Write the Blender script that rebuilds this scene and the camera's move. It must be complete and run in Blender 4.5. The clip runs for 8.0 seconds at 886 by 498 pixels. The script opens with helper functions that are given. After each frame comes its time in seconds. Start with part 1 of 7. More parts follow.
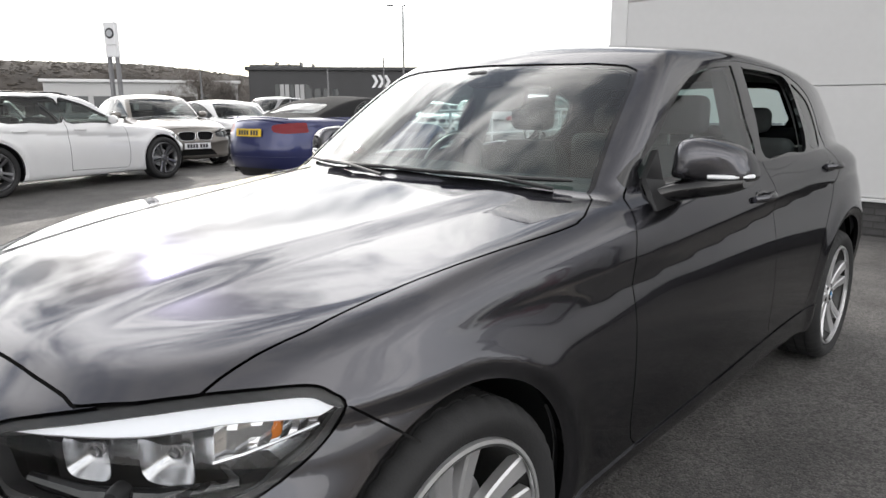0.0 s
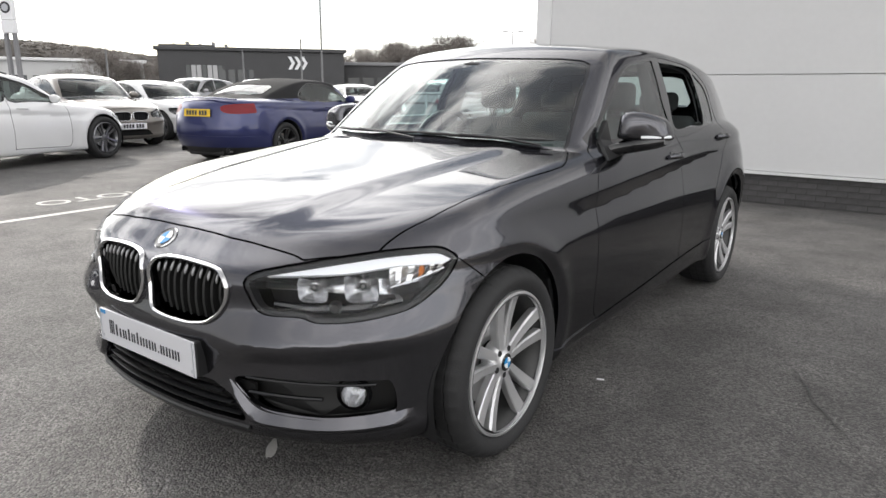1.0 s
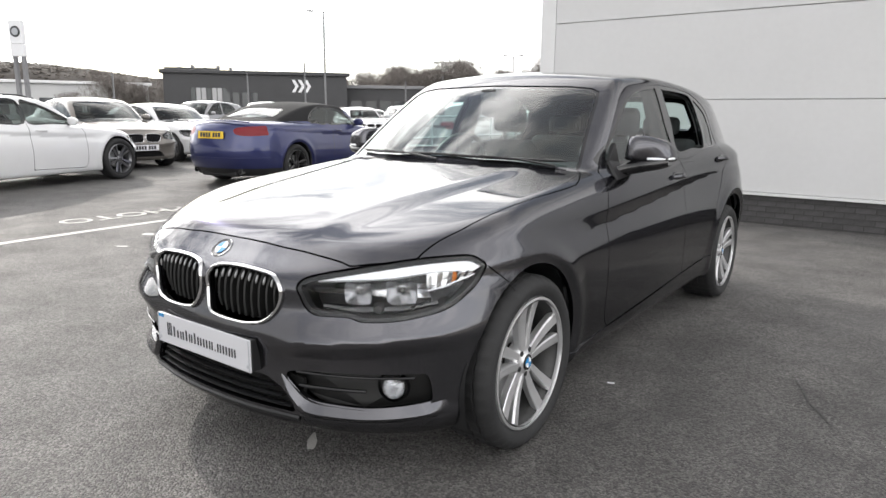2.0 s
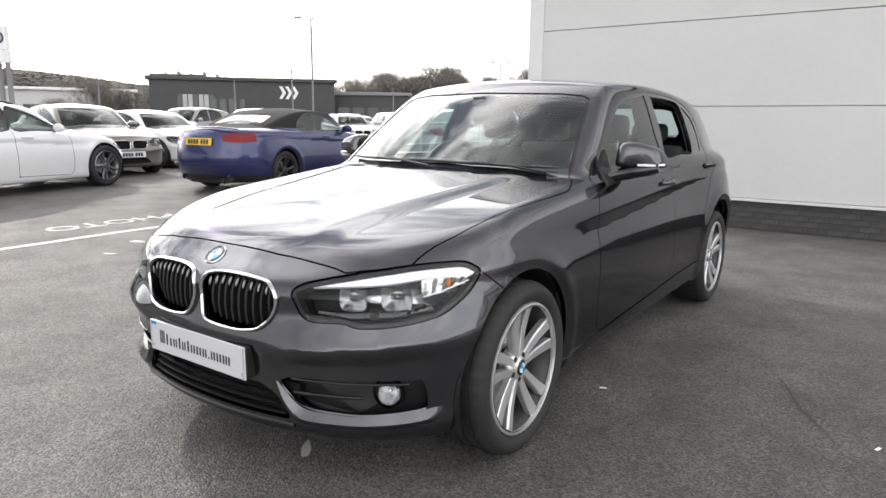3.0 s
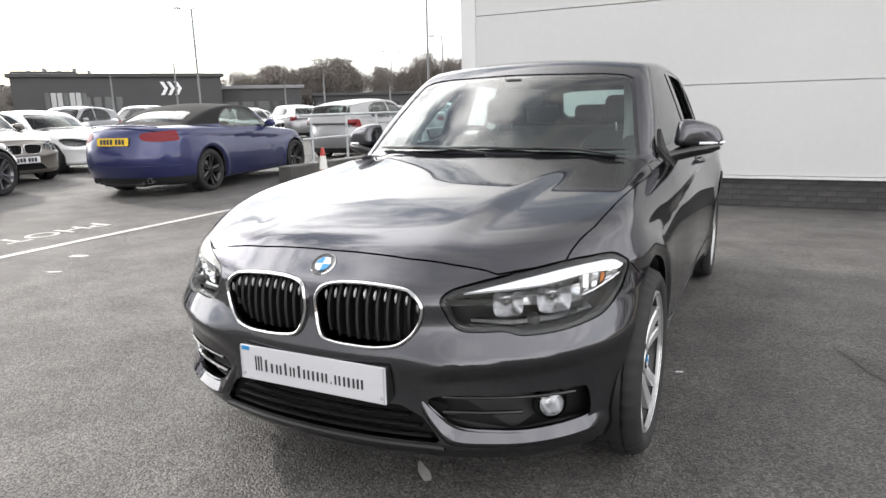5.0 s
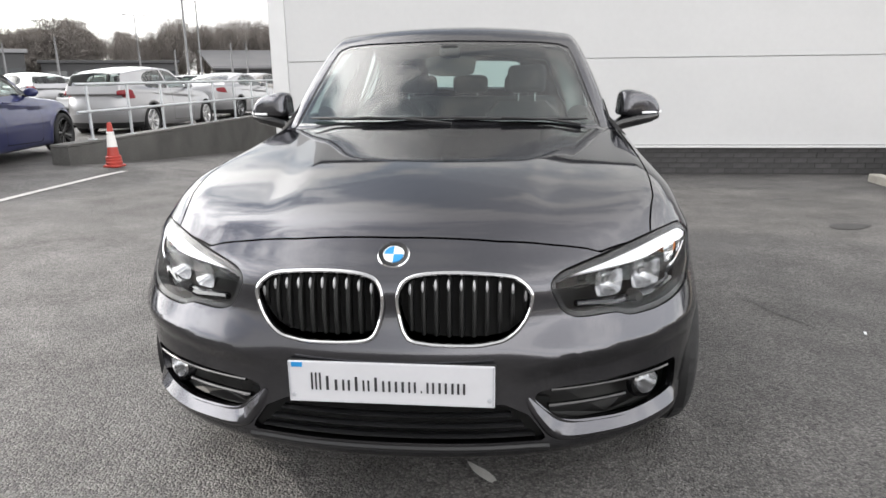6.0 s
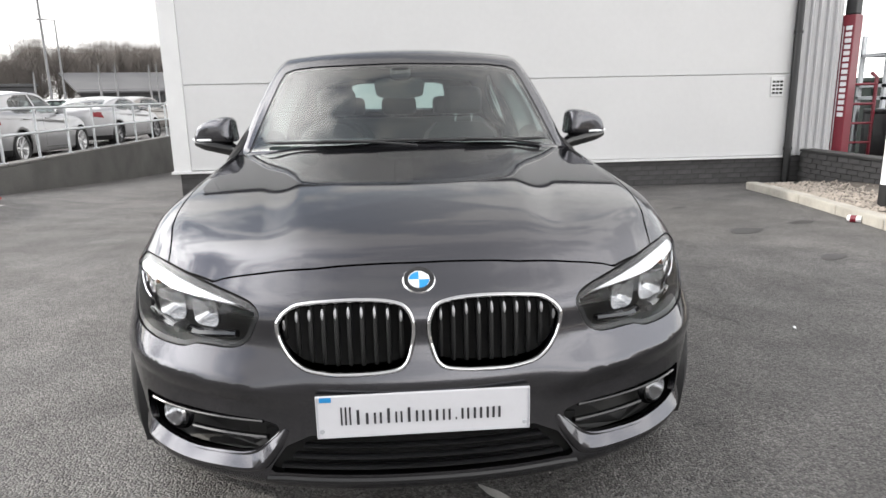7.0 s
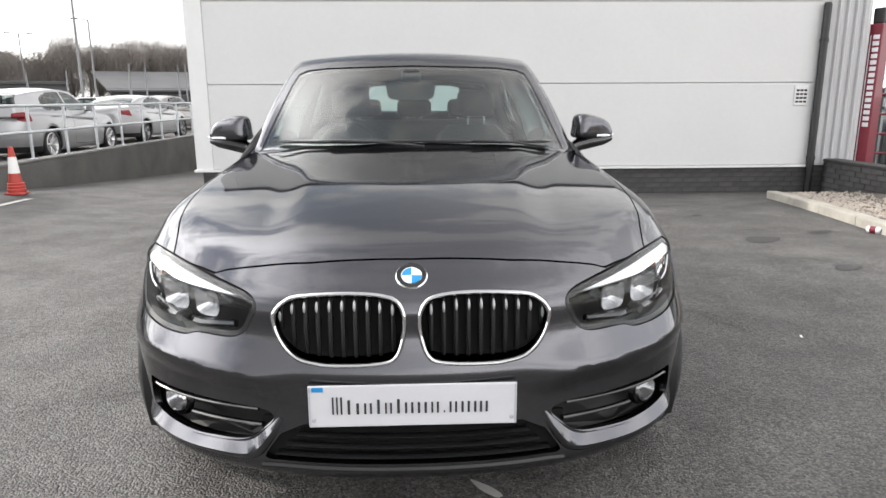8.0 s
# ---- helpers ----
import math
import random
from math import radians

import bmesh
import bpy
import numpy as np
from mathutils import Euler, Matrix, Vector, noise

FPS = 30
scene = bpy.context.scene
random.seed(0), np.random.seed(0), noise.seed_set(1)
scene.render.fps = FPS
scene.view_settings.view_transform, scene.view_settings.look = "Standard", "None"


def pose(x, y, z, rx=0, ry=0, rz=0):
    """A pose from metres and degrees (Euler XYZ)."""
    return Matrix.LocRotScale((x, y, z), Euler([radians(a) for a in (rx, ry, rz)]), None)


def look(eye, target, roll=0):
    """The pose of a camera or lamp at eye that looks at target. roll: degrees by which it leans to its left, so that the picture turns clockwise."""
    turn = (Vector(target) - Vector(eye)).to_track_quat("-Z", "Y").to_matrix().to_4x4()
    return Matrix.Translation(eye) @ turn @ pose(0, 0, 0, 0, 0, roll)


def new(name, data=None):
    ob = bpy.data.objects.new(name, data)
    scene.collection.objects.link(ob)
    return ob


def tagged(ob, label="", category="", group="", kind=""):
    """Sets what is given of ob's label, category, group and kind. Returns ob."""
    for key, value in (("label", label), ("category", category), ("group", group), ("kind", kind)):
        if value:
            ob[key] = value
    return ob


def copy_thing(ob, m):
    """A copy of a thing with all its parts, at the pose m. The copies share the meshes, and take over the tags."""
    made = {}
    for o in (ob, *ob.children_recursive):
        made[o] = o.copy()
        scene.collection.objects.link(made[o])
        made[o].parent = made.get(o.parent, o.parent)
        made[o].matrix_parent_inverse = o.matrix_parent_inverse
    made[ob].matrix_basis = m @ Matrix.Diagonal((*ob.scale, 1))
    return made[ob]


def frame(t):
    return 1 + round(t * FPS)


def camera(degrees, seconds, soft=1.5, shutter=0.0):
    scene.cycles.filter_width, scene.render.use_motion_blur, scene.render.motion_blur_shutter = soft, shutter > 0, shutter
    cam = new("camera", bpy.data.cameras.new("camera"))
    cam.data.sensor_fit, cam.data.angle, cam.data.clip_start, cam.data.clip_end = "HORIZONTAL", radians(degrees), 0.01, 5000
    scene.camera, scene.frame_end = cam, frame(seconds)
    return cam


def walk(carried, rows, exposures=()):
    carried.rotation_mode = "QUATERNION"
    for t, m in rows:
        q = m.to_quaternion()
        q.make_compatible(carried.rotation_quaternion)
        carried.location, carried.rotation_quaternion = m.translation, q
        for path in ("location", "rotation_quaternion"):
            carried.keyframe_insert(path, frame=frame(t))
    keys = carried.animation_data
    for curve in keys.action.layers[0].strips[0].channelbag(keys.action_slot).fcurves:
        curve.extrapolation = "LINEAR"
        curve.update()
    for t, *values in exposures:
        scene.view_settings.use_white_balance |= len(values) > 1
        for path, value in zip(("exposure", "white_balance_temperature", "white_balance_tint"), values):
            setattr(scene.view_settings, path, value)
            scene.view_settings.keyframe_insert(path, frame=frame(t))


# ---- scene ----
cam = camera(67.9, 8.0)
PATH = [
    (0, (1.612, -0.855, 1.187), (0.265, 0.562, 0.764), -0.2),
    (0.5, (1.765, -1.39, 1.177), (0.519, 0.098, 0.691), 0.5),
    (1, (1.859, -1.742, 1.18), (0.711, -0.173, 0.711), 0.4),
    (1.5, (1.92, -1.938, 1.187), (0.752, -0.37, 0.766), 0.4),
    (3, (1.905, -2.001, 1.192), (0.774, -0.397, 0.806), 0.5),
    (3.5, (1.903, -2.004, 1.192), (0.766, -0.401, 0.821), 0.5),
    (4, (1.896, -2.004, 1.193), (0.79, -0.382, 0.814), 0.9),
    (4.5, (1.655, -2.075, 1.173), (0.64, -0.397, 0.78), -0.3),
    (4.7, (1.468, -2.144, 1.177), (0.495, -0.443, 0.775), -1.4),
    (5.8, (0.416, -2.244, 1.168), (0.082, -0.331, 0.693), 0.3),
    (6, (0.285, -2.229, 1.164), (0.09, -0.304, 0.659), -0.6),
    (6.5, (0.037, -2.199, 1.176), (0.064, -0.247, 0.744), 0.1),
    (7, (-0.05, -2.218, 1.174), (0.088, -0.275, 0.722), -1.2),
    (7.5, (-0.022, -2.247, 1.178), (0.053, -0.292, 0.761), -0.9),
    (8, (0.019, -2.269, 1.168), (0.093, -0.319, 0.727), -0.3),
]
EXPOSURES = [(0, -0.38), (0.5, -0.42), (1.0, -0.29), (1.6, -0.14), (3.0, -0.09), (4.5, -0.07), (6.0, 0.11), (8.0, 0.10)]
walk(cam, [(t, look(eye, target, roll)) for t, eye, target, roll in PATH], EXPOSURES)

# ---- world, sun, exposure ----
SUN_AZ = (-0.9563, 0.2924)          # towards the sun, on plan
SUN_EL = radians(25.5)
scene.view_settings.exposure = 0.0
world = bpy.data.worlds.new("sky")
scene.world = world
world.use_nodes = True
wt = world.node_tree
wt.nodes.clear()


def wnode(kind, **settings):
    n = wt.nodes.new(kind)
    for key, value in settings.items():
        n.inputs[key].default_value = value
    return n


sky = wt.nodes.new("ShaderNodeTexSky")
sky.sky_type, sky.sun_disc = "NISHITA", False
sky.sun_elevation, sky.sun_rotation = SUN_EL, math.atan2(SUN_AZ[0], SUN_AZ[1])
sky.dust_density, sky.air_density = 0.6, 1.0
coords = wt.nodes.new("ShaderNodeTexCoord")
stretch = wt.nodes.new("ShaderNodeMapping")
stretch.inputs["Scale"].default_value = (1.0, 1.0, 2.6)
clouds = wnode("ShaderNodeTexNoise", Scale=2.6, Detail=8.0, Roughness=0.58, Distortion=0.45)
cover = wt.nodes.new("ShaderNodeValToRGB")
cover.color_ramp.elements[0].position, cover.color_ramp.elements[0].color = 0.37, (0.06, 0.06, 0.06, 1)
cover.color_ramp.elements[1].position, cover.color_ramp.elements[1].color = 0.55, (1, 1, 1, 1)
shade = wt.nodes.new("ShaderNodeMix")
shade.data_type = "RGBA"
# clouds brighten towards the sun, and opposite it where it lights them full on
toward = wt.nodes.new("ShaderNodeVectorMath")
toward.operation = "DOT_PRODUCT"
toward.inputs[1].default_value = (SUN_AZ[0] * math.cos(SUN_EL), SUN_AZ[1] * math.cos(SUN_EL), math.sin(SUN_EL))
wt.links.new(coords.outputs["Generated"], toward.inputs[0])
bright = wt.nodes.new("ShaderNodeMapRange")
bright.interpolation_type = "SMOOTHSTEP"
for i, v in enumerate((0.55, 1.0, 0.0, 44.0)):
    bright.inputs[i + 1].default_value = v
wt.links.new(toward.outputs["Value"], bright.inputs[0])
facing = wt.nodes.new("ShaderNodeMapRange")
facing.interpolation_type = "SMOOTHSTEP"
for i, v in enumerate((0.50, -0.50, 8.0, 24.0)):
    facing.inputs[i + 1].default_value = v
wt.links.new(toward.outputs["Value"], facing.inputs[0])
total = wt.nodes.new("ShaderNodeMath")
wt.links.new(bright.outputs[0], total.inputs[0])
wt.links.new(facing.outputs[0], total.inputs[1])
cloud = wt.nodes.new("ShaderNodeVectorMath")
cloud.operation = "SCALE"
cloud.inputs[0].default_value = (1.015, 1.0, 0.985)
wt.links.new(total.outputs[0], cloud.inputs["Scale"])
wt.links.new(cloud.outputs["Vector"], shade.inputs[7])
wt.links.new(coords.outputs["Generated"], stretch.inputs["Vector"])
wt.links.new(stretch.outputs["Vector"], clouds.inputs["Vector"])
wt.links.new(clouds.outputs["Fac"], cover.inputs["Fac"])
# away from the sun the cover is thicker and more even
floor_cover = wt.nodes.new("ShaderNodeMapRange")
for i, v in enumerate((0.40, 0.92, 0.62, 0.06)):
    floor_cover.inputs[i + 1].default_value = v
wt.links.new(toward.outputs["Value"], floor_cover.inputs[0])
thick = wt.nodes.new("ShaderNodeMath")
thick.operation = "MAXIMUM"
wt.links.new(cover.outputs["Color"], thick.inputs[0])
wt.links.new(floor_cover.outputs[0], thick.inputs[1])
wt.links.new(thick.outputs[0], shade.inputs[0])
wt.links.new(sky.outputs["Color"], shade.inputs[6])
back = wnode("ShaderNodeBackground", Strength=0.125)
wt.links.new(shade.outputs[2], back.inputs["Color"])
wout = wt.nodes.new("ShaderNodeOutputWorld")
wt.links.new(back.outputs["Background"], wout.inputs["Surface"])

sun = new("sun", bpy.data.lights.new("sun", "SUN"))
sun.data.energy, sun.data.angle, sun.data.color = 2.5, radians(0.6), (1.0, 0.94, 0.86)
sun_way = Vector((SUN_AZ[0] * math.cos(SUN_EL), SUN_AZ[1] * math.cos(SUN_EL), math.sin(SUN_EL)))
sun.matrix_world = look(sun_way * 60, (0, 0, 0))


# ---- materials ----
def mat(name, color, rough=0.5, metal=0.0, coat=0.0, var=0.12, scale=6.0, fine=90.0, bump=0.0, emit=None, spec=0.5):
    """Principled material with tone variation at two scales and fine relief."""
    m = bpy.data.materials.new(name)
    m.use_nodes = True
    t = m.node_tree
    p = t.nodes["Principled BSDF"]
    p.inputs["Roughness"].default_value, p.inputs["Metallic"].default_value = rough, metal
    p.inputs["Specular IOR Level"].default_value = spec
    p.inputs["Coat Weight"].default_value, p.inputs["Coat Roughness"].default_value = coat, 0.03
    p.inputs["Base Color"].default_value = (*color, 1)
    if emit:
        p.inputs["Emission Color"].default_value, p.inputs["Emission Strength"].default_value = (*emit[0], 1), emit[1]
    if var > 0:
        co = t.nodes.new("ShaderNodeTexCoord")
        big = t.nodes.new("ShaderNodeTexNoise")
        big.inputs["Scale"].default_value, big.inputs["Detail"].default_value = scale, 5
        small = t.nodes.new("ShaderNodeTexNoise")
        small.inputs["Scale"].default_value, small.inputs["Detail"].default_value = fine, 3
        both = t.nodes.new("ShaderNodeMath")
        both.operation = "MULTIPLY_ADD"
        both.inputs[1].default_value = 0.5
        span = t.nodes.new("ShaderNodeMapRange")
        span.inputs[1].default_value, span.inputs[2].default_value = 0.45, 1.05
        span.inputs[3].default_value, span.inputs[4].default_value = 1 - var, 1 + var
        mul = t.nodes.new("ShaderNodeVectorMath")
        mul.operation = "SCALE"
        mul.inputs[0].default_value = color
        t.links.new(co.outputs["Object"], big.inputs["Vector"])
        t.links.new(co.outputs["Object"], small.inputs["Vector"])
        t.links.new(small.outputs["Fac"], both.inputs[0])
        t.links.new(big.outputs["Fac"], both.inputs[2])
        t.links.new(both.outputs[0], span.inputs[0])
        t.links.new(span.outputs[0], mul.inputs["Scale"])
        t.links.new(mul.outputs["Vector"], p.inputs["Base Color"])
        if bump:
            b = t.nodes.new("ShaderNodeBump")
            b.inputs["Strength"].default_value, b.inputs["Distance"].default_value = bump, 0.004
            t.links.new(small.outputs["Fac"], b.inputs["Height"])
            t.links.new(b.outputs["Normal"], p.inputs["Normal"])
    return m


def glass(name, tint, gloss=0.02, amount=1.0):
    """A thin pane: tinted see-through with a mirror sheen."""
    m = bpy.data.materials.new(name)
    m.use_nodes = True
    t = m.node_tree
    t.nodes.clear()
    o = t.nodes.new("ShaderNodeOutputMaterial")
    mix = t.nodes.new("ShaderNodeMixShader")
    clear = t.nodes.new("ShaderNodeBsdfTransparent")
    clear.inputs["Color"].default_value = (*tint, 1)
    shine = t.nodes.new("ShaderNodeBsdfGlossy")
    shine.inputs["Roughness"].default_value = gloss
    fr = t.nodes.new("ShaderNodeLayerWeight")
    fr.inputs["Blend"].default_value = 0.5
    rise = t.nodes.new("ShaderNodeMath")
    rise.operation = "POWER"
    rise.inputs[1].default_value = 4.5
    k = t.nodes.new("ShaderNodeMath")
    k.operation, k.use_clamp = "MULTIPLY_ADD", True
    k.inputs[1].default_value, k.inputs[2].default_value = 0.9 * min(amount, 1.1), 0.055 * amount
    t.links.new(fr.outputs["Facing"], rise.inputs[0])
    t.links.new(rise.outputs[0], k.inputs[0])
    t.links.new(k.outputs[0], mix.inputs[0])
    t.links.new(clear.outputs[0], mix.inputs[1])
    t.links.new(shine.outputs[0], mix.inputs[2])
    t.links.new(mix.outputs[0], o.inputs["Surface"])
    return m


PAINT = mat("grey_metallic_paint", (0.088, 0.088, 0.099), 0.25, 1.0, 1.0, 0.05, 3, 900)
PAINT.node_tree.nodes["Principled BSDF"].inputs["Specular Tint"].default_value = (0.25, 0.25, 0.25, 1)
BLACK = mat("black_plastic", (0.012, 0.012, 0.013), 0.45, var=0.2)
GLOSS_BLACK = mat("gloss_black", (0.008, 0.008, 0.009), 0.12, coat=0.5, var=0.1)
GAP = mat("dark_gap", (0.004, 0.004, 0.004), 0.9, var=0)
CHROME = mat("chrome", (0.66, 0.66, 0.67), 0.09, 1.0, var=0.03)
SILVER = mat("silver_alloy", (0.64, 0.64, 0.65), 0.33, 0.7, 0.3, 0.06)
RUBBER = mat("tyre_rubber", (0.017, 0.017, 0.018), 0.75, var=0.25, fine=200, bump=0.3)
TRIM_DARK = mat("interior_cloth", (0.045, 0.046, 0.048), 0.85, var=0.2)
HEADLINER = mat("headliner", (0.16, 0.16, 0.16), 0.9, var=0.1)
SCREEN = glass("car_glass", (0.74, 0.87, 0.84), 0.01, 2.2)
LENS = glass("lamp_lens", (0.95, 0.96, 0.97), 0.015, 0.45)
WHITE_PLASTIC = mat("white_plastic", (0.78, 0.78, 0.80), 0.35, var=0.04)
INK = mat("dark_ink", (0.03, 0.03, 0.035), 0.5, var=0)
BLUE = mat("emblem_blue", (0.02, 0.24, 0.55), 0.3, var=0)


# ---- mesh helpers ----
def mesh_of(name, verts, faces, material, normals=None, smooth=True):
    me = bpy.data.meshes.new(name)
    me.from_pydata([tuple(v) for v in verts], [], [tuple(f) for f in faces])
    me.materials.append(material)
    if smooth:
        me.shade_smooth()
        if normals is not None:
            me.normals_split_custom_set_from_vertices([tuple(n) for n in normals])
    me.update()
    return me


def part(name, data, material, parent=None, label="", smooth=False):
    """Links a bmesh, or a ready mesh, as one object under its thing."""
    if isinstance(data, bmesh.types.BMesh):
        me = bpy.data.meshes.new(name)
        bmesh.ops.recalc_face_normals(data, faces=data.faces)
        data.to_mesh(me)
        data.free()
        me.materials.append(material)
        if smooth:
            me.shade_smooth()
            me.set_sharp_from_angle(angle=radians(40))
        data = me
    ob = new(name, data)
    if parent:
        ob.parent = parent
    if label:
        ob["label"] = label
    return ob


def thing(name, m, label, category, group="", kind=""):
    e = new(name)
    e.matrix_world = m
    return tagged(e, label, category, group, kind)


def box(x0, x1, y0, y1, z0, z1, bevel=0.0, segs=2, bm=None):
    b = bmesh.new()
    bmesh.ops.create_cube(b, size=1)
    for v in b.verts:
        v.co = Vector(((x0 + x1) / 2 + v.co.x * (x1 - x0), (y0 + y1) / 2 + v.co.y * (y1 - y0), (z0 + z1) / 2 + v.co.z * (z1 - z0)))
    if bevel:
        bmesh.ops.bevel(b, geom=b.edges[:], offset=bevel, segments=segs, profile=0.5, affect="EDGES")
    if bm is None:
        return b
    me = bpy.data.meshes.new("tmp")
    b.to_mesh(me)
    b.free()
    bm.from_mesh(me)
    bpy.data.meshes.remove(me)
    return bm


def tube(points, radius, sides=10, bm=None, caps=True, flat=1.0):
    """A round bar along a list of points; radius may be a list."""
    b = bm or bmesh.new()
    pts = [Vector(p) for p in points]
    rings = []
    up = Vector((0, 0, 1))
    for i, p in enumerate(pts):
        d = (pts[min(i + 1, len(pts) - 1)] - pts[max(i - 1, 0)]).normalized()
        u = d.cross(up)
        if u.length < 0.05:
            u = d.cross(Vector((1, 0, 0)))
        u.normalize()
        w = u.cross(d)
        r = radius[i] if isinstance(radius, (list, tuple)) else radius
        rings.append([b.verts.new(p + (u * math.cos(a) + w * math.sin(a) * flat) * r) for a in [2 * math.pi * k / sides for k in range(sides)]])
    for r0, r1 in zip(rings, rings[1:]):
        for k in range(sides):
            b.faces.new((r0[k], r0[(k + 1) % sides], r1[(k + 1) % sides], r1[k]))
    if caps:
        b.faces.new(rings[0][::-1])
        b.faces.new(rings[-1])
    return b


def lathe(profile, sides=48, axis="x", bm=None, closed=False):
    """Turns a profile of (radius, along) round the axis."""
    b = bm or bmesh.new()
    rings = []
    for k in range(sides):
        a = 2 * math.pi * k / sides
        c, s = math.cos(a), math.sin(a)
        ring = []
        for r, h in profile:
            co = (h, r * c, r * s) if axis == "x" else (r * c, h, r * s) if axis == "y" else (r * c, r * s, h)
            ring.append(b.verts.new(co))
        rings.append(ring)
    n = len(profile)
    for k in range(sides):
        r0, r1 = rings[k], rings[(k + 1) % sides]
        for i in range(n if closed else n - 1):
            j = (i + 1) % n
            b.faces.new((r0[i], r0[j], r1[j], r1[i]))
    return b


def prism(outline, depth, lift):
    """Extrudes a flat outline; lift(u, v, d) gives the place of a point at depth d."""
    b = bmesh.new()
    front = [b.verts.new(lift(u, v, 0.0)) for u, v in outline]
    rear = [b.verts.new(lift(u, v, depth)) for u, v in outline]
    n = len(outline)
    b.faces.new(front)
    b.faces.new(rear[::-1])
    for i in range(n):
        b.faces.new((front[i], rear[i], rear[(i + 1) % n], front[(i + 1) % n]))
    return b


def rounded(points, steps=6):
    """Smooths a closed outline through its corner points."""
    p = np.array(points, float)
    n = len(p)
    out = []
    for i in range(n):
        a, b, c, d = p[i - 1], p[i], p[(i + 1) % n], p[(i + 2) % n]
        for k in range(steps):
            t = k / steps
            out.append(tuple(0.5 * ((2 * b) + (c - a) * t + (2 * a - 5 * b + 4 * c - d) * t * t + (3 * b - a - 3 * c + d) * t ** 3)))
    return out

# ---- the form of a car body, as a smooth solid ----
def spline(*pairs):
    """Natural cubic through pairs (at, value), straight beyond its ends."""
    at, val = np.array(pairs[0::2], float), np.array(pairs[1::2], float)
    n = len(at)
    h = np.diff(at)
    a = np.zeros((n, n))
    b = np.zeros(n)
    a[0, 0] = a[-1, -1] = 1
    for i in range(1, n - 1):
        a[i, i - 1], a[i, i], a[i, i + 1] = h[i - 1], 2 * (h[i - 1] + h[i]), h[i]
        b[i] = 3 * ((val[i + 1] - val[i]) / h[i] - (val[i] - val[i - 1]) / h[i - 1])
    c = np.linalg.solve(a, b)
    d = np.diff(c) / (3 * h)
    s = np.diff(val) / h - h * (2 * c[:-1] + c[1:]) / 3
    last = s[-1] + 2 * c[-2] * h[-1] + 3 * d[-1] * h[-1] ** 2

    def value(q):
        i = np.clip(np.searchsorted(at, q) - 1, 0, n - 2)
        u = q - at[i]
        y = val[i] + s[i] * u + c[i] * u * u + d[i] * u ** 3
        y = np.where(q < at[0], val[0] + s[0] * (q - at[0]), y)
        return np.where(q > at[-1], val[-1] + last * (q - at[-1]), y)
    return value


def smax(a, b, k):
    return np.maximum(a, b) + np.maximum(k - np.abs(a - b), 0) ** 2 / (4 * k)


def smin(a, b, k):
    return -smax(-a, -b, k)


def step(a, b, q):
    t = np.clip((q - a) / (b - a), 0, 1)
    return t * t * (3 - 2 * t)


def bonnet_shape(ax, y):
    """A raised middle with two creases that spread towards the screen."""
    edge = 0.33 + 0.17 * np.clip((y + 0.55) / 1.2, 0, 1)
    ramp = step(-0.66, -0.40, y) * (1 - step(0.55, 0.75, y))
    return 0.011 * ramp * (1 - step(-0.05, 0.08, ax - edge))


def hatchback_form():
    """The grey hatchback: front axle at y = 0, nose towards -y."""
    return dict(
        wheelbase=2.69, bottom=0.175, wheel=0.317,
        nose=spline(0.12, -0.60, 0.19, -0.70, 0.25, -0.728, 0.36, -0.731, 0.45, -0.740, 0.50, -0.747, 0.53, -0.738, 0.62, -0.717, 0.69, -0.705, 0.74, -0.647, 0.80, -0.575, 0.88, -0.30),
        tail=spline(0.15, 3.40, 0.3, 3.50, 0.5, 3.555, 0.75, 3.53, 0.95, 3.45, 1.05, 3.40),
        tail_from=2.80,
        width=spline(-0.8, 0.872, -0.3, 0.872, 0.0, 0.874, 0.5, 0.862, 1.3, 0.866, 2.1, 0.876, 2.7, 0.905, 3.2, 0.878),
        section=spline(0.12, -0.10, 0.2, -0.042, 0.3, -0.018, 0.42, -0.006, 0.56, 0.0, 0.68, -0.004, 0.78, -0.014, 0.88, -0.034, 0.96, -0.07, 1.04, -0.13),
        top=spline(-0.78, 0.68, -0.6, 0.797, -0.45, 0.829, -0.2, 0.869, 0.1, 0.905, 0.4, 0.945, 0.7, 0.985, 1.1, 1.02, 2.0, 1.055, 2.9, 1.08, 3.4, 1.05),
        crown=spline(-0.7, 0.225, -0.45, 0.112, -0.3, 0.082, -0.1, 0.061, 0.1, 0.051, 0.35, 0.064, 0.7, 0.085, 1.2, 0.11, 3.0, 0.13),
        screen=(0.53, 1.25, 0.55, 0.45),
        roof=spline(0.9, 1.29, 1.2, 1.390, 1.5, 1.424, 1.85, 1.435, 2.3, 1.42, 2.8, 1.378, 3.2, 1.322, 3.5, 1.265), roof_crown=0.12,
        cabin=spline(0.5, 0.69, 0.8, 0.728, 1.2, 0.758, 1.8, 0.775, 2.4, 0.765, 2.9, 0.725, 3.4, 0.64), lean=(0.32, 0.22),
        rear=(3.50, 0.85),
        swage=(0.792, 0.060, 0.019), round_top=0.09, lip=0.010, shoulder=0.038, crease=0.022, shape=bonnet_shape)


